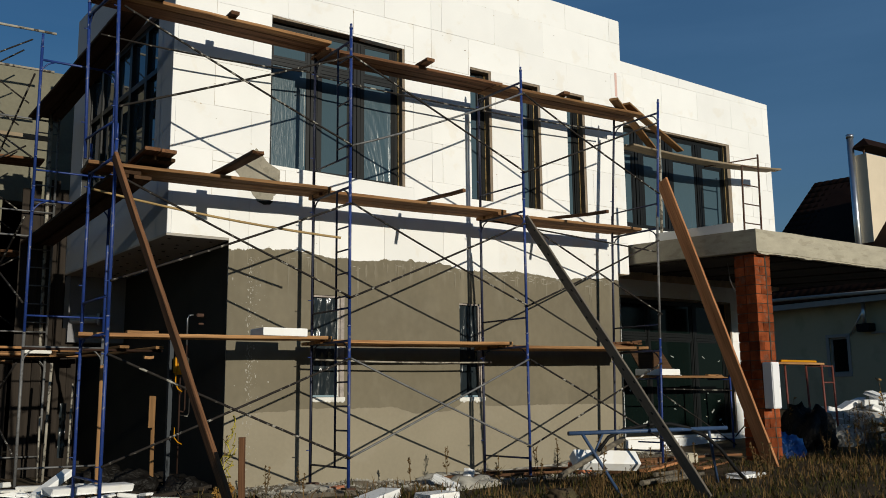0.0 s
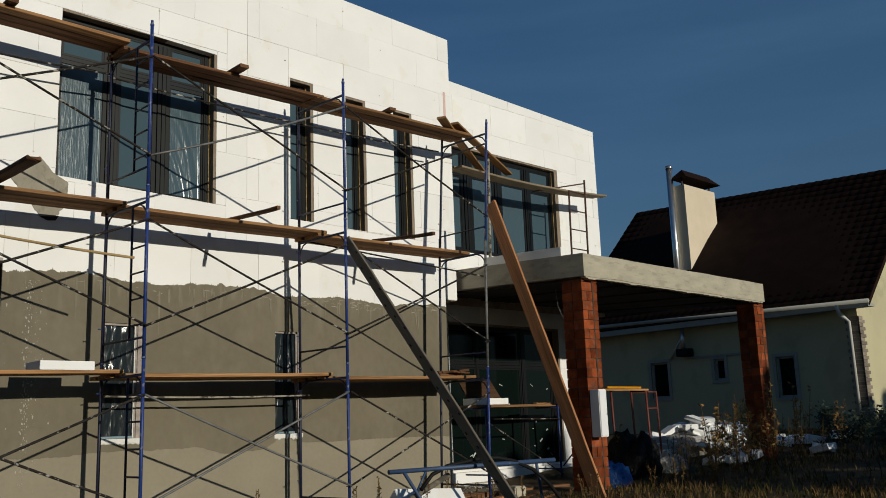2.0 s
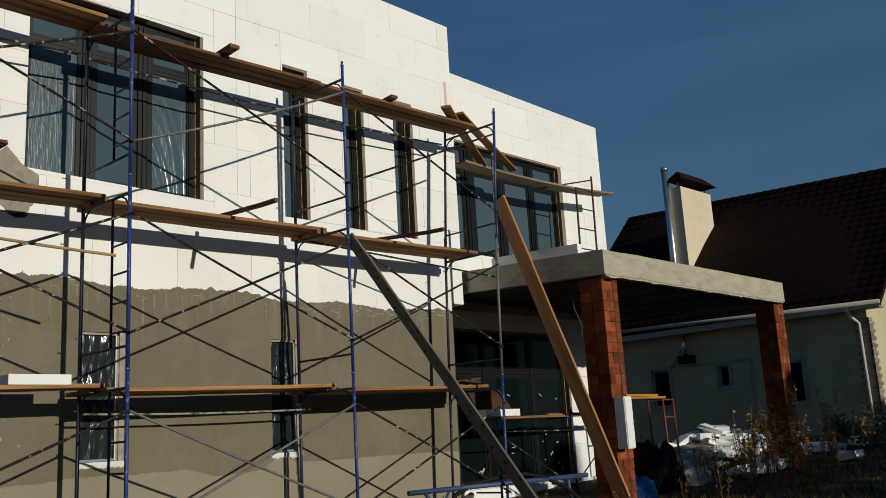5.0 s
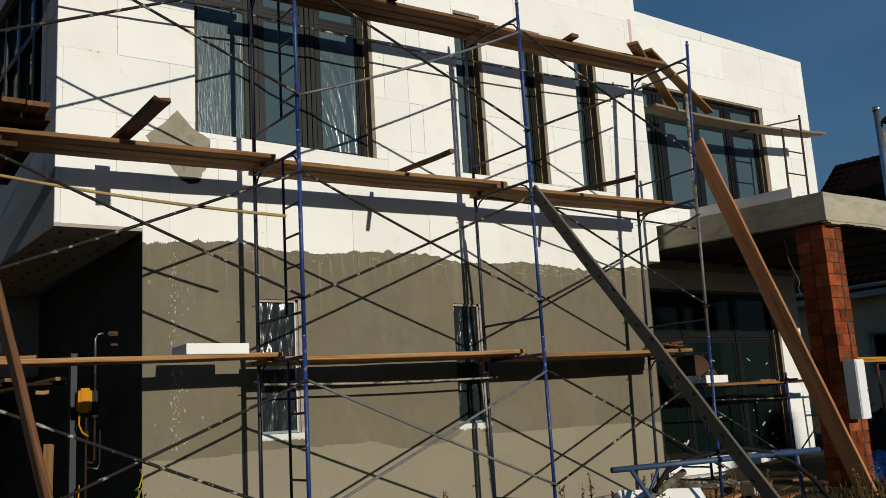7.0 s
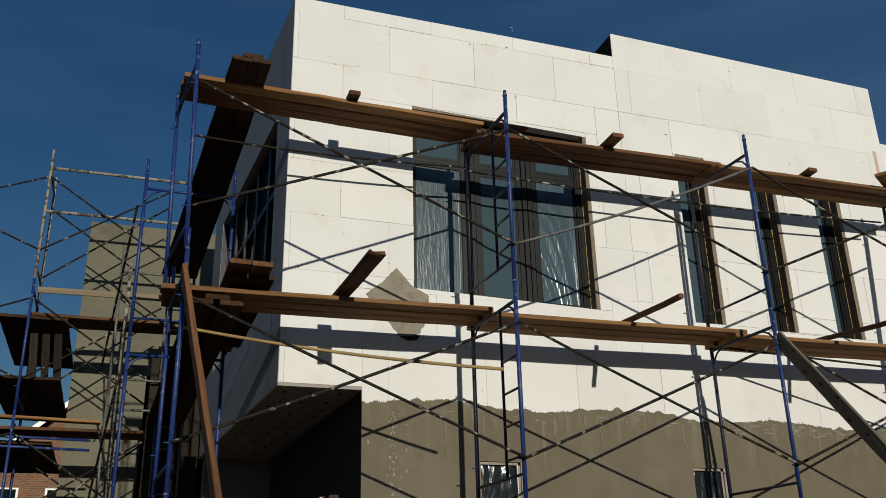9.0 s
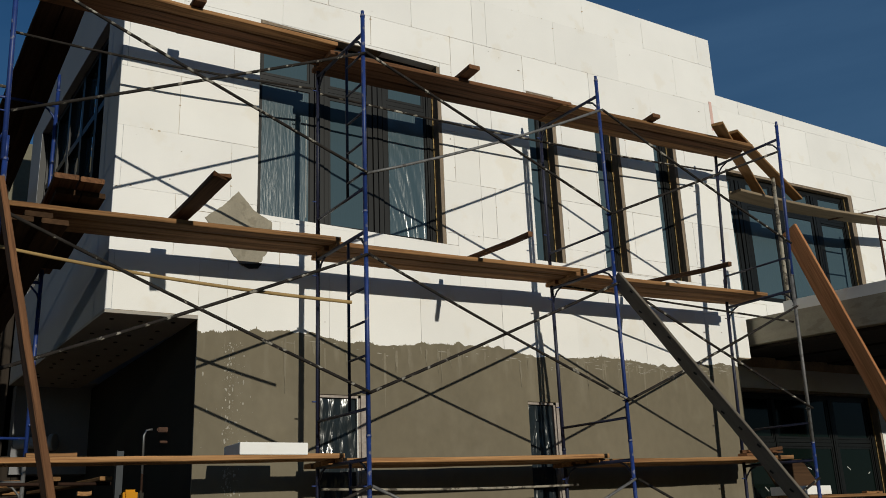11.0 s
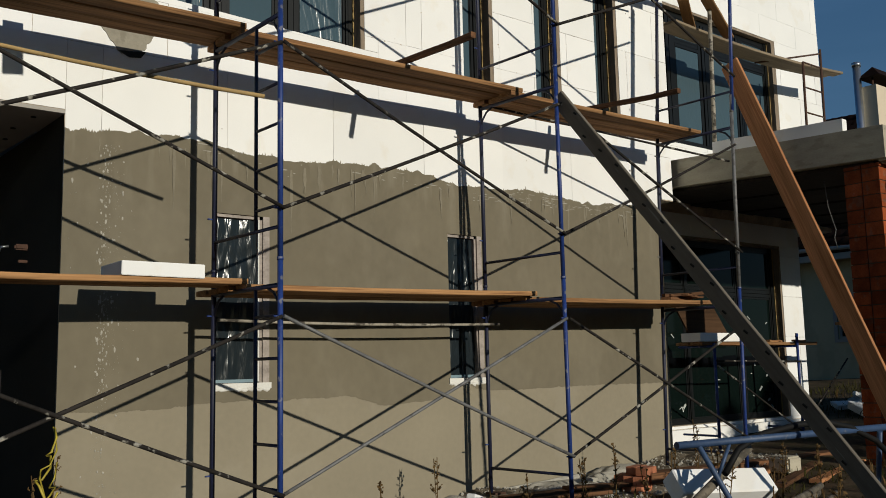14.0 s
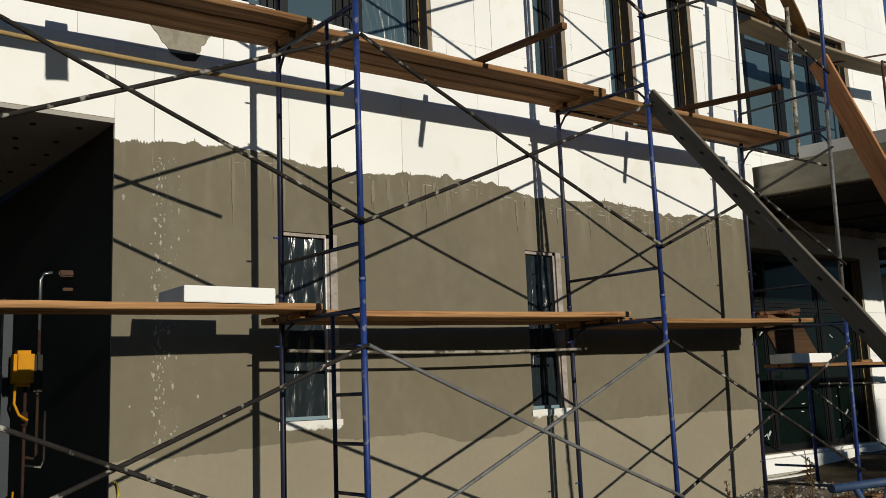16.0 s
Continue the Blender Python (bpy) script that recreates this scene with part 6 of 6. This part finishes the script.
# heap of foam scraps, sacks and red trestle beyond the column
rng = random.Random(12)
for i in range(120):
    a, d = rng.uniform(0, 6.28), rng.random() ** 0.6
    x, y = 15.5 + 2.7 * d * math.cos(a), 0.1 + 1.4 * d * math.sin(a)
    z = ground_z(x, y) + 0.62 * (1 - d) + rng.uniform(-0.02, 0.06)
    scrap(x, y, z, rng.uniform(0.18, 0.75), rng.uniform(0.14, 0.42), rng.uniform(0.05, 0.14), rng.uniform(0, 3.1), tilt=rng.uniform(-0.5, 0.5), label="white foam offcut in the rubbish heap", group="heap offcuts")
solo("rubbish_mound", lump(2.3, 1.1, 0.5, 4, 0.25), BAG, "grey heap of sacks under the foam offcuts", "rubbish heap", m=Matrix.Translation((15.3, 0.2, ground_z(15.3, 0.2))))
for i, (x, y) in enumerate(((13.3, -2.4), (13.8, -2.3), (14.6, -3.2), (15.0, -3.0), (12.2, -2.6), (12.5, -2.5), (12.0, -2.3), (16.4, -1.9), (16.8, -2.0), (16.6, -1.6), (17.9, -2.2), (18.3, -2.0), (16.2, -1.5), (18.6, -1.9))):
    scrap(x, y, ground_z(x, y) + 0.05, 0.42, 0.28, 0.13, i * 0.7, tilt=0.2 * (i % 3 - 1))
solo("sack", lump(0.30, 0.24, 0.34, 3, 0.4), BLUEBAG, "blue plastic sack on the ground beside the column", "sack", m=Matrix.Translation((9.1, -2.1, 0.16)))
solo("sack", lump(0.44, 0.42, 0.66, 7, 0.55), BLACKBAG, "black plastic sack heaped behind the column", "sack", m=Matrix.Translation((10.15, -1.75, 0.28)))
solo("sack", lump(0.45, 0.30, 0.34, 9, 0.4), BAG, "dirty pale sack on the ground", "sack", m=Matrix.Translation((11.0, -1.9, 0.22)))
red = thing("trestle", "red steel trestle carrying yellow spirit levels and boards", "trestle")
for x, y in ((10.75, -1.0), (11.4, -1.0), (11.9, -1.0), (12.25, -1.0)):
    part("leg", tube(bmesh.new(), (x, y, 0.2), (x - 0.05, y, 1.70), 0.022), REDSTEEL, red)
for z in (1.36, 1.68):
    part("rung", tube(bmesh.new(), (11.86, -1.0, z), (12.2, -1.0, z), 0.016), REDSTEEL, red)
part("rung", tube(bmesh.new(), (11.36, -1.0, 1.68), (11.9, -1.0, 1.68), 0.016), REDSTEEL, red)
plank((9.9, -1.0, 1.70), (11.8, -1.0, 1.70), 0.2, 0.04, WOOD, "pale board on the red trestle")
solo("spirit_level", soft_box(10.5, 11.6, -1.08, -1.02, 1.742, 1.78, 0.008), YELLOW, "yellow spirit level lying on the board", "spirit level")

# ---- plants ----
def blades(name, label, mat, area, count, h, seed, keep_out=None):
    """Thin curved blades scattered over an area (x0, x1, y0, y1)."""
    rng = random.Random(seed)
    verts, faces = [], []
    for _ in range(count):
        x, y = rng.uniform(*area[:2]), rng.uniform(*area[2:])
        inset = min((x - area[0]), (area[1] - x), (y - area[2]), (area[3] - y))
        if noise.noise(Vector((x * 0.7, y * 0.7, seed))) < -0.15 + 0.5 * max(0, 1 - inset / 1.2) or (keep_out and keep_out(x, y)):
            continue
        z, hh, w = ground_z(x, y) - 0.02, h * rng.uniform(0.4, 1.25), rng.uniform(0.004, 0.011)
        a, lean = rng.uniform(0, 6.28), rng.uniform(0.15, 1.2) * hh
        ca, sa, dx, dy = math.cos(a) * w, math.sin(a) * w, math.cos(a + 1.3) * lean, math.sin(a + 1.3) * lean
        n = len(verts)
        verts += [(x - ca, y - sa, z), (x + ca, y + sa, z), (x + ca * 0.7 + dx * 0.35, y + sa * 0.7 + dy * 0.35, z + hh * 0.6), (x - ca * 0.7 + dx * 0.35, y - sa * 0.7 + dy * 0.35, z + hh * 0.6), (x + dx, y + dy, z + hh)]
        faces += [(n, n + 1, n + 2, n + 3), (n + 3, n + 2, n + 4)]
    me = bpy.data.meshes.new(name)
    me.from_pydata(verts, [], faces)
    me.materials.append(mat)
    return tagged(new(name, me), label, "grass", kind="stuff")


def near_wall(x, y):
    return (-0.9 < y < 8 and x < 7.5) or (7.5 < x < 12.3 and y > -2.4)


blades("dry_grass", "dry brown grass and weeds", STRAW, (1.2, 9.5, -7.5, -1.7), 6500, 0.15, 3, near_wall)
blades("green_grass", "dull green grass", GRASS, (0.5, 9.5, -8.0, -1.8), 9000, 0.11, 4, near_wall)
blades("dry_grass", "dry brown weeds beyond the column", STRAW, (8.0, 22, -7.5, 3.0), 3500, 0.20, 5, near_wall)
blades("green_grass", "dull green weeds beyond the column", GRASS, (8.0, 22, -7.5, 5.0), 9000, 0.18, 6, near_wall)
blades("dry_grass", "sparse dry grass before the wall", STRAW, (-3.0, 7.0, -3.5, -0.5), 1300, 0.22, 7)
blades("green_grass", "sparse green grass before the wall", GRASS, (-3.0, 6.0, -4.5, -0.3), 1800, 0.16, 8)


blades("dry_grass", "thin dry grass over the rough ground", STRAW, (-14, 14, -18, -2), 9000, 0.14, 9, near_wall)
blades("green_grass", "thin green grass over the rough ground", GRASS, (-14, 14, -18, -2), 9000, 0.12, 10, near_wall)


def weed(x, y, h, seed, leafy=False):
    """A tall dry stalk with side shoots and seed heads."""
    rng = random.Random(seed)
    z = ground_z(x, y) - 0.03
    w = thing("weed", "tall dry weed with brown seed heads" if not leafy else "thin shrub with yellowed leaves", "weed" if not leafy else "shrub", "tall weeds" if not leafy else "yellow shrubs", at=(x, y, z))
    bm, tips = bmesh.new(), []
    for s in range(2 if not leafy else 4):
        a, l = rng.uniform(0, 6.28), h * rng.uniform(0.7, 1.0)
        top = Vector((math.cos(a) * 0.12 * h, math.sin(a) * 0.12 * h, l))
        tube(bm, (0, 0, 0), top, 0.004, 4)
        for k in range(9):
            f = rng.uniform(0.35, 1.0)
            p, b = top * f, rng.uniform(0, 6.28)
            q = p + Vector((math.cos(b) * 0.09, math.sin(b) * 0.09, rng.uniform(0.04, 0.12))) * h * (1.3 - f)
            tube(bm, p, q, 0.0025, 3)
            tips += [q, p.lerp(q, 0.6), p.lerp(q, 0.3)]
    part("stalk", bm, STRAW, w)
    bm = bmesh.new()
    for q in tips:
        r = rng.uniform(0.006, 0.014) if not leafy else rng.uniform(0.010, 0.026)
        d = Vector((rng.uniform(-1, 1), rng.uniform(-1, 1), rng.uniform(-0.4, 1))).normalized()
        e = d.orthogonal().normalized()
        v = [bm.verts.new(q + o) for o in (-d * r * 1.6, e * r, d * r * 1.6, -e * r)]
        bm.faces.new(v)
    tagged(part("leaves" if leafy else "seed_head", bm, LEAFYEL if leafy else STRAW, w), kind="stuff")


rng = random.Random(31)
for i, (x, y, h) in enumerate(((4.35, -1.75, 0.75), (4.6, -1.9, 0.55), (5.75, -1.6, 0.85), (5.4, -2.1, 0.6), (3.3, -2.6, 0.5), (3.7, -3.3, 0.8), (4.9, -3.5, 0.7), (2.4, -0.9, 0.5), (3.2, -0.6, 0.6), (5.9, -4.0, 0.7), (6.6, -3.6, 0.6), (0.2, -1.0, 0.55), (0.6, -1.2, 0.45), (2.9, -4.2, 0.7), (5.0, -4.8, 0.7), (6.8, -4.8, 0.8), (9.8, -3.6, 1.1), (10.6, -3.2, 1.0), (11.8, -3.8, 1.2), (12.9, -3.4, 1.0), (10.1, -2.6, 0.9), (-0.12, -0.25, 0.9), (4.1, -1.6, 0.6), (5.1, -1.75, 0.7), (4.5, -2.3, 0.5), (3.9, -3.6, 0.55), (4.4, -3.7, 0.5), (5.0, -2.9, 0.6), (5.6, -2.6, 0.7), (3.5, -1.5, 0.5), (6.3, -2.6, 0.6), (3.3, -3.7, 0.5), (8.9, -3.6, 0.7), (9.3, -3.4, 0.9), (9.5, -4.1, 0.7), (9.9, -3.9, 1.0), (10.2, -3.3, 1.0), (10.5, -4.2, 0.8), (10.9, -3.9, 1.1), (11.3, -4.2, 0.8), (11.5, -3.3, 1.1), (12.1, -4.0, 0.9), (12.6, -3.3, 1.0), (13.2, -3.8, 0.9), (8.6, -3.2, 0.5), (9.0, -2.9, 0.6))):
    weed(x, y, h, 100 + i)
for i, (x, y, h) in enumerate(((12.2, -2.9, 1.5), (12.9, -3.0, 1.6), (13.9, -3.2, 1.5), (11.4, -3.1, 1.2), (14.6, -3.6, 1.2), (9.6, -3.7, 1.35), (10.0, -3.6, 1.1), (10.6, -3.5, 1.25), (9.2, -3.9, 0.8), (11.2, -3.6, 1.4), (11.9, -3.5, 1.1), (12.5, -3.7, 1.3), (10.3, -4.0, 0.9))):
    weed(x, y, h, 200 + i, True)

rng = random.Random(77)
for i in range(26):
    x, y = rng.uniform(9.6, 14.5), rng.uniform(-3.0, -1.4)
    weed(x, y, rng.uniform(0.5, 0.95), 500 + i, i % 5 == 0)
for i, (x, y, h) in enumerate(((-0.62, -1.75, 0.32), (-0.48, -1.62, 0.36), (-0.75, -1.9, 0.3))):
    weed(x, y, h, 260 + i, True)


def bush(x, y, r, h, seed):
    """A low dark bush: thin stems and a loose crown of small leaves."""
    rng = random.Random(seed)
    b = thing("bush", "low dark green bush beside the neighbour's wall", "bush", "dark bushes", at=(x, y, ground_z(x, y) - 0.03))
    bm, verts, faces = bmesh.new(), [], []
    for k in range(7):
        a = rng.uniform(0, 6.28)
        top = Vector((math.cos(a) * r * rng.uniform(0.3, 0.9), math.sin(a) * r * rng.uniform(0.3, 0.9), h * rng.uniform(0.6, 1.0)))
        tube(bm, (0, 0, 0), top, 0.012, 5)
        for i in range(90):
            q = top * rng.uniform(0.25, 1.05) + Vector((rng.gauss(0, 1), rng.gauss(0, 1), rng.gauss(0, 1))) * 0.13
            d = Vector((rng.uniform(-1, 1), rng.uniform(-1, 1), rng.uniform(-0.6, 0.6))).normalized() * rng.uniform(0.03, 0.06)
            e = d.orthogonal() * 0.5
            n = len(verts)
            verts += [tuple(q - d), tuple(q + e), tuple(q + d), tuple(q - e)]
            faces.append((n, n + 1, n + 2, n + 3))
    part("stalk", bm, BARK, b)
    me = bpy.data.meshes.new("crown")
    me.from_pydata(verts, [], faces)
    me.materials.append(NEEDLE)
    part("crown", me, NEEDLE, b)


for i, (x, y, r, h) in enumerate(((16.8, -2.9, 0.5, 0.55), (18.2, -3.4, 0.6, 0.55), (19.6, -2.2, 0.6, 0.6), (21.2, -0.6, 0.5, 0.6), (17.4, -4.8, 0.6, 0.8), (14.9, -4.4, 0.5, 0.7), (20.6, 1.4, 0.5, 0.7))):
    bush(x, y, r, h, 400 + i)

# ---- trees that stand behind the viewer and shade the far ground ----
def conifer(x, y, h, seed):
    rng = random.Random(seed)
    t = thing("conifer", "dense dark green conifer", "tree", "conifers", at=(x, y, 0))
    bm = bmesh.new()
    n, rings = 10, []
    for k in range(7):
        f = k / 6
        rings.append([bm.verts.new((0.16 * (1 - 0.9 * f) * math.cos(2 * math.pi * i / n), 0.16 * (1 - 0.9 * f) * math.sin(2 * math.pi * i / n), h * f - 0.2)) for i in range(n)])
    for a, b in zip(rings, rings[1:]):
        for i in range(n):
            bm.faces.new((a[i], a[(i + 1) % n], b[(i + 1) % n], b[i]))
    part("trunk", bm, BARK, t)
    verts, faces = [], []
    for k in range(1900):
        f = rng.random() ** 1.4
        z = h * (0.06 + 0.94 * f)
        r = (1 - f) ** 0.85 * h * 0.24 * rng.uniform(0.35, 1.1) + 0.05
        a = rng.uniform(0, 6.28)
        c = Vector((math.cos(a) * r, math.sin(a) * r, z - 0.25 * r))
        d = Vector((math.cos(a), math.sin(a), -0.35)) * rng.uniform(0.18, 0.42)
        e = Vector((-math.sin(a), math.cos(a), 0)) * rng.uniform(0.06, 0.16)
        m = len(verts)
        verts += [tuple(c - d * 0.5 - e * 0.4), tuple(c + e), tuple(c + d), tuple(c - e)]
        faces.append((m, m + 1, m + 2, m + 3))
    me = bpy.data.meshes.new("crown")
    me.from_pydata(verts, [], faces)
    me.materials.append(NEEDLE)
    part("crown", me, NEEDLE, t)
    return t


base = conifer(10.5, -24.5, 7.2, 1)
rng = random.Random(77)
for x, y, s in ((13.0, -25.0, 1.06), (15.4, -24.2, 0.96), (17.8, -25.5, 1.1), (20.2, -24.6, 1.0), (22.6, -25.2, 1.08), (25.0, -24.4, 1.04), (27.5, -25.0, 1.1), (30.0, -24.6, 1.05), (32.5, -25.0, 1.1), (35.0, -24.4, 1.05), (11.7, -26.3, 1.12), (14.2, -26.6, 1.15), (16.6, -26.4, 1.12), (19.0, -26.8, 1.16), (21.4, -26.3, 1.12), (23.8, -26.6, 1.15), (26.2, -26.3, 1.14), (28.8, -26.8, 1.16), (9.6, -26.0, 0.95), (7.0, -33.0, 0.95), (4.0, -34.0, 1.0), (1.0, -33.0, 0.92), (-2.0, -34.0, 1.0), (-5.0, -33.0, 0.95), (-8.0, -34.0, 1.0), (-11.0, -33.0, 0.98), (-14.0, -30.0, 1.2), (-18.0, -29.0, 1.25), (-22.0, -31.0, 1.2)):
    c = copy_thing(base, Matrix.Translation((x, y, 0)) @ Matrix.Rotation(rng.uniform(0, 6), 4, "Z") @ Matrix.Scale(s, 4))

# ---- far brick house on the other side ----
far = thing("far_house", "orange brick house with white windows, far behind the scaffold", "house")
part("wall", boxes((-8.2, 6.2, 30.0, 38.0, -0.3, 5.5)), FARBRICK, far)
for y in (30.0, 37.8):
    bm = bmesh.new()
    front, rear = [[bm.verts.new((x, yy, z)) for x, z in ((-8.2, 5.5), (6.2, 5.5), (-1.0, 11.98))] for yy in (y, y + 0.2)]
    bm.faces.new(front)
    bm.faces.new(rear[::-1])
    for a in range(3):
        bm.faces.new((front[a], rear[a], rear[a - 2], front[a - 2]))
    bmesh.ops.recalc_face_normals(bm, faces=bm.faces)
    part("gable", bm, FARBRICK, far)
bm = bmesh.new()
for sx in (-1, 1):
    v = [bm.verts.new(c) for c in ((-1 + sx * 7.7, 29.5, 5.1), (-1, 29.5, 12.02), (-1, 38.5, 12.02), (-1 + sx * 7.7, 38.5, 5.1), (-1 + sx * 7.7, 29.5, 5.25), (-1, 29.5, 12.18), (-1, 38.5, 12.18), (-1 + sx * 7.7, 38.5, 5.25))]
    for f in ((0, 1, 2, 3), (7, 6, 5, 4), (0, 4, 5, 1), (3, 2, 6, 7), (0, 3, 7, 4)):
        bm.faces.new([v[i] for i in f])
bmesh.ops.recalc_face_normals(bm, faces=bm.faces)
part("roof", bm, ROOFTILE, far)
bm = bmesh.new()
v = [bm.verts.new(c) for c in ((-8.75, 29.45, 5.02), (-1, 29.45, 12.0), (-1, 29.45, 12.24), (-8.75, 29.45, 5.26), (-8.75, 29.5, 5.02), (-1, 29.5, 12.0), (-1, 29.5, 12.24), (-8.75, 29.5, 5.26))]
for f in ((0, 1, 2, 3), (0, 4, 5, 1), (3, 2, 6, 7), (0, 3, 7, 4)):
    bm.faces.new([v[i] for i in f])
part("verge_board", bm, WHITE, far)
for x in (-4.2, -6.3, -2.1):
    for z in (4.35, 1.3):
        w = part("window", boxes((x - 0.5, x + 0.5, 29.93, 29.97, z, z + 1.5)), GLASS_DARK, far)
        part("frame", boxes((x - 0.58, x - 0.5, 29.9, 29.99, z - 0.06, z + 1.56), (x + 0.5, x + 0.58, 29.9, 29.99, z - 0.06, z + 1.56), (x - 0.5, x + 0.5, 29.9, 29.99, z + 1.5, z + 1.56), (x - 0.5, x + 0.5, 29.9, 29.99, z - 0.06, z), (x - 0.5, x + 0.5, 29.9, 29.99, z + 0.72, z + 0.8)), WHITE, w)


# ---- bricks and foam boards ----
boards(0.0, 7.42, 2.72, 3.92, 0.0, low, wall_low, 9, h=1.2)
boards(-0.868, 0.0, 3.345, 3.92, 0.0, (), wall_up, 10)
boards(7.42, END_X, 3.345, 3.92, 0.0, (), wall_up, 11)
boards(-0.868, STEP_X, 3.92, TOP_L + 0.01, 0.0, high, wall_up, 1, even=1)
boards(STEP_X, END_X, 3.92, 8.37, 0.0, high, wall_up, 2, top_line=top_main, even=1)
boards(7.44, 13.12, 3.75, 7.935, BACK_Y, (W3,), wing_r, 3, top_line=top_wing)
boards(7.44, 12.0, 0.315, 3.40, BACK_Y, (GLZ,), wing_low, 4)
brick_column(7.86, 8.25, -2.65, -2.25, 0.0, 3.38, 5)
brick_column(13.40, 13.78, -2.65, -2.27, 0.1, 3.35, 6)
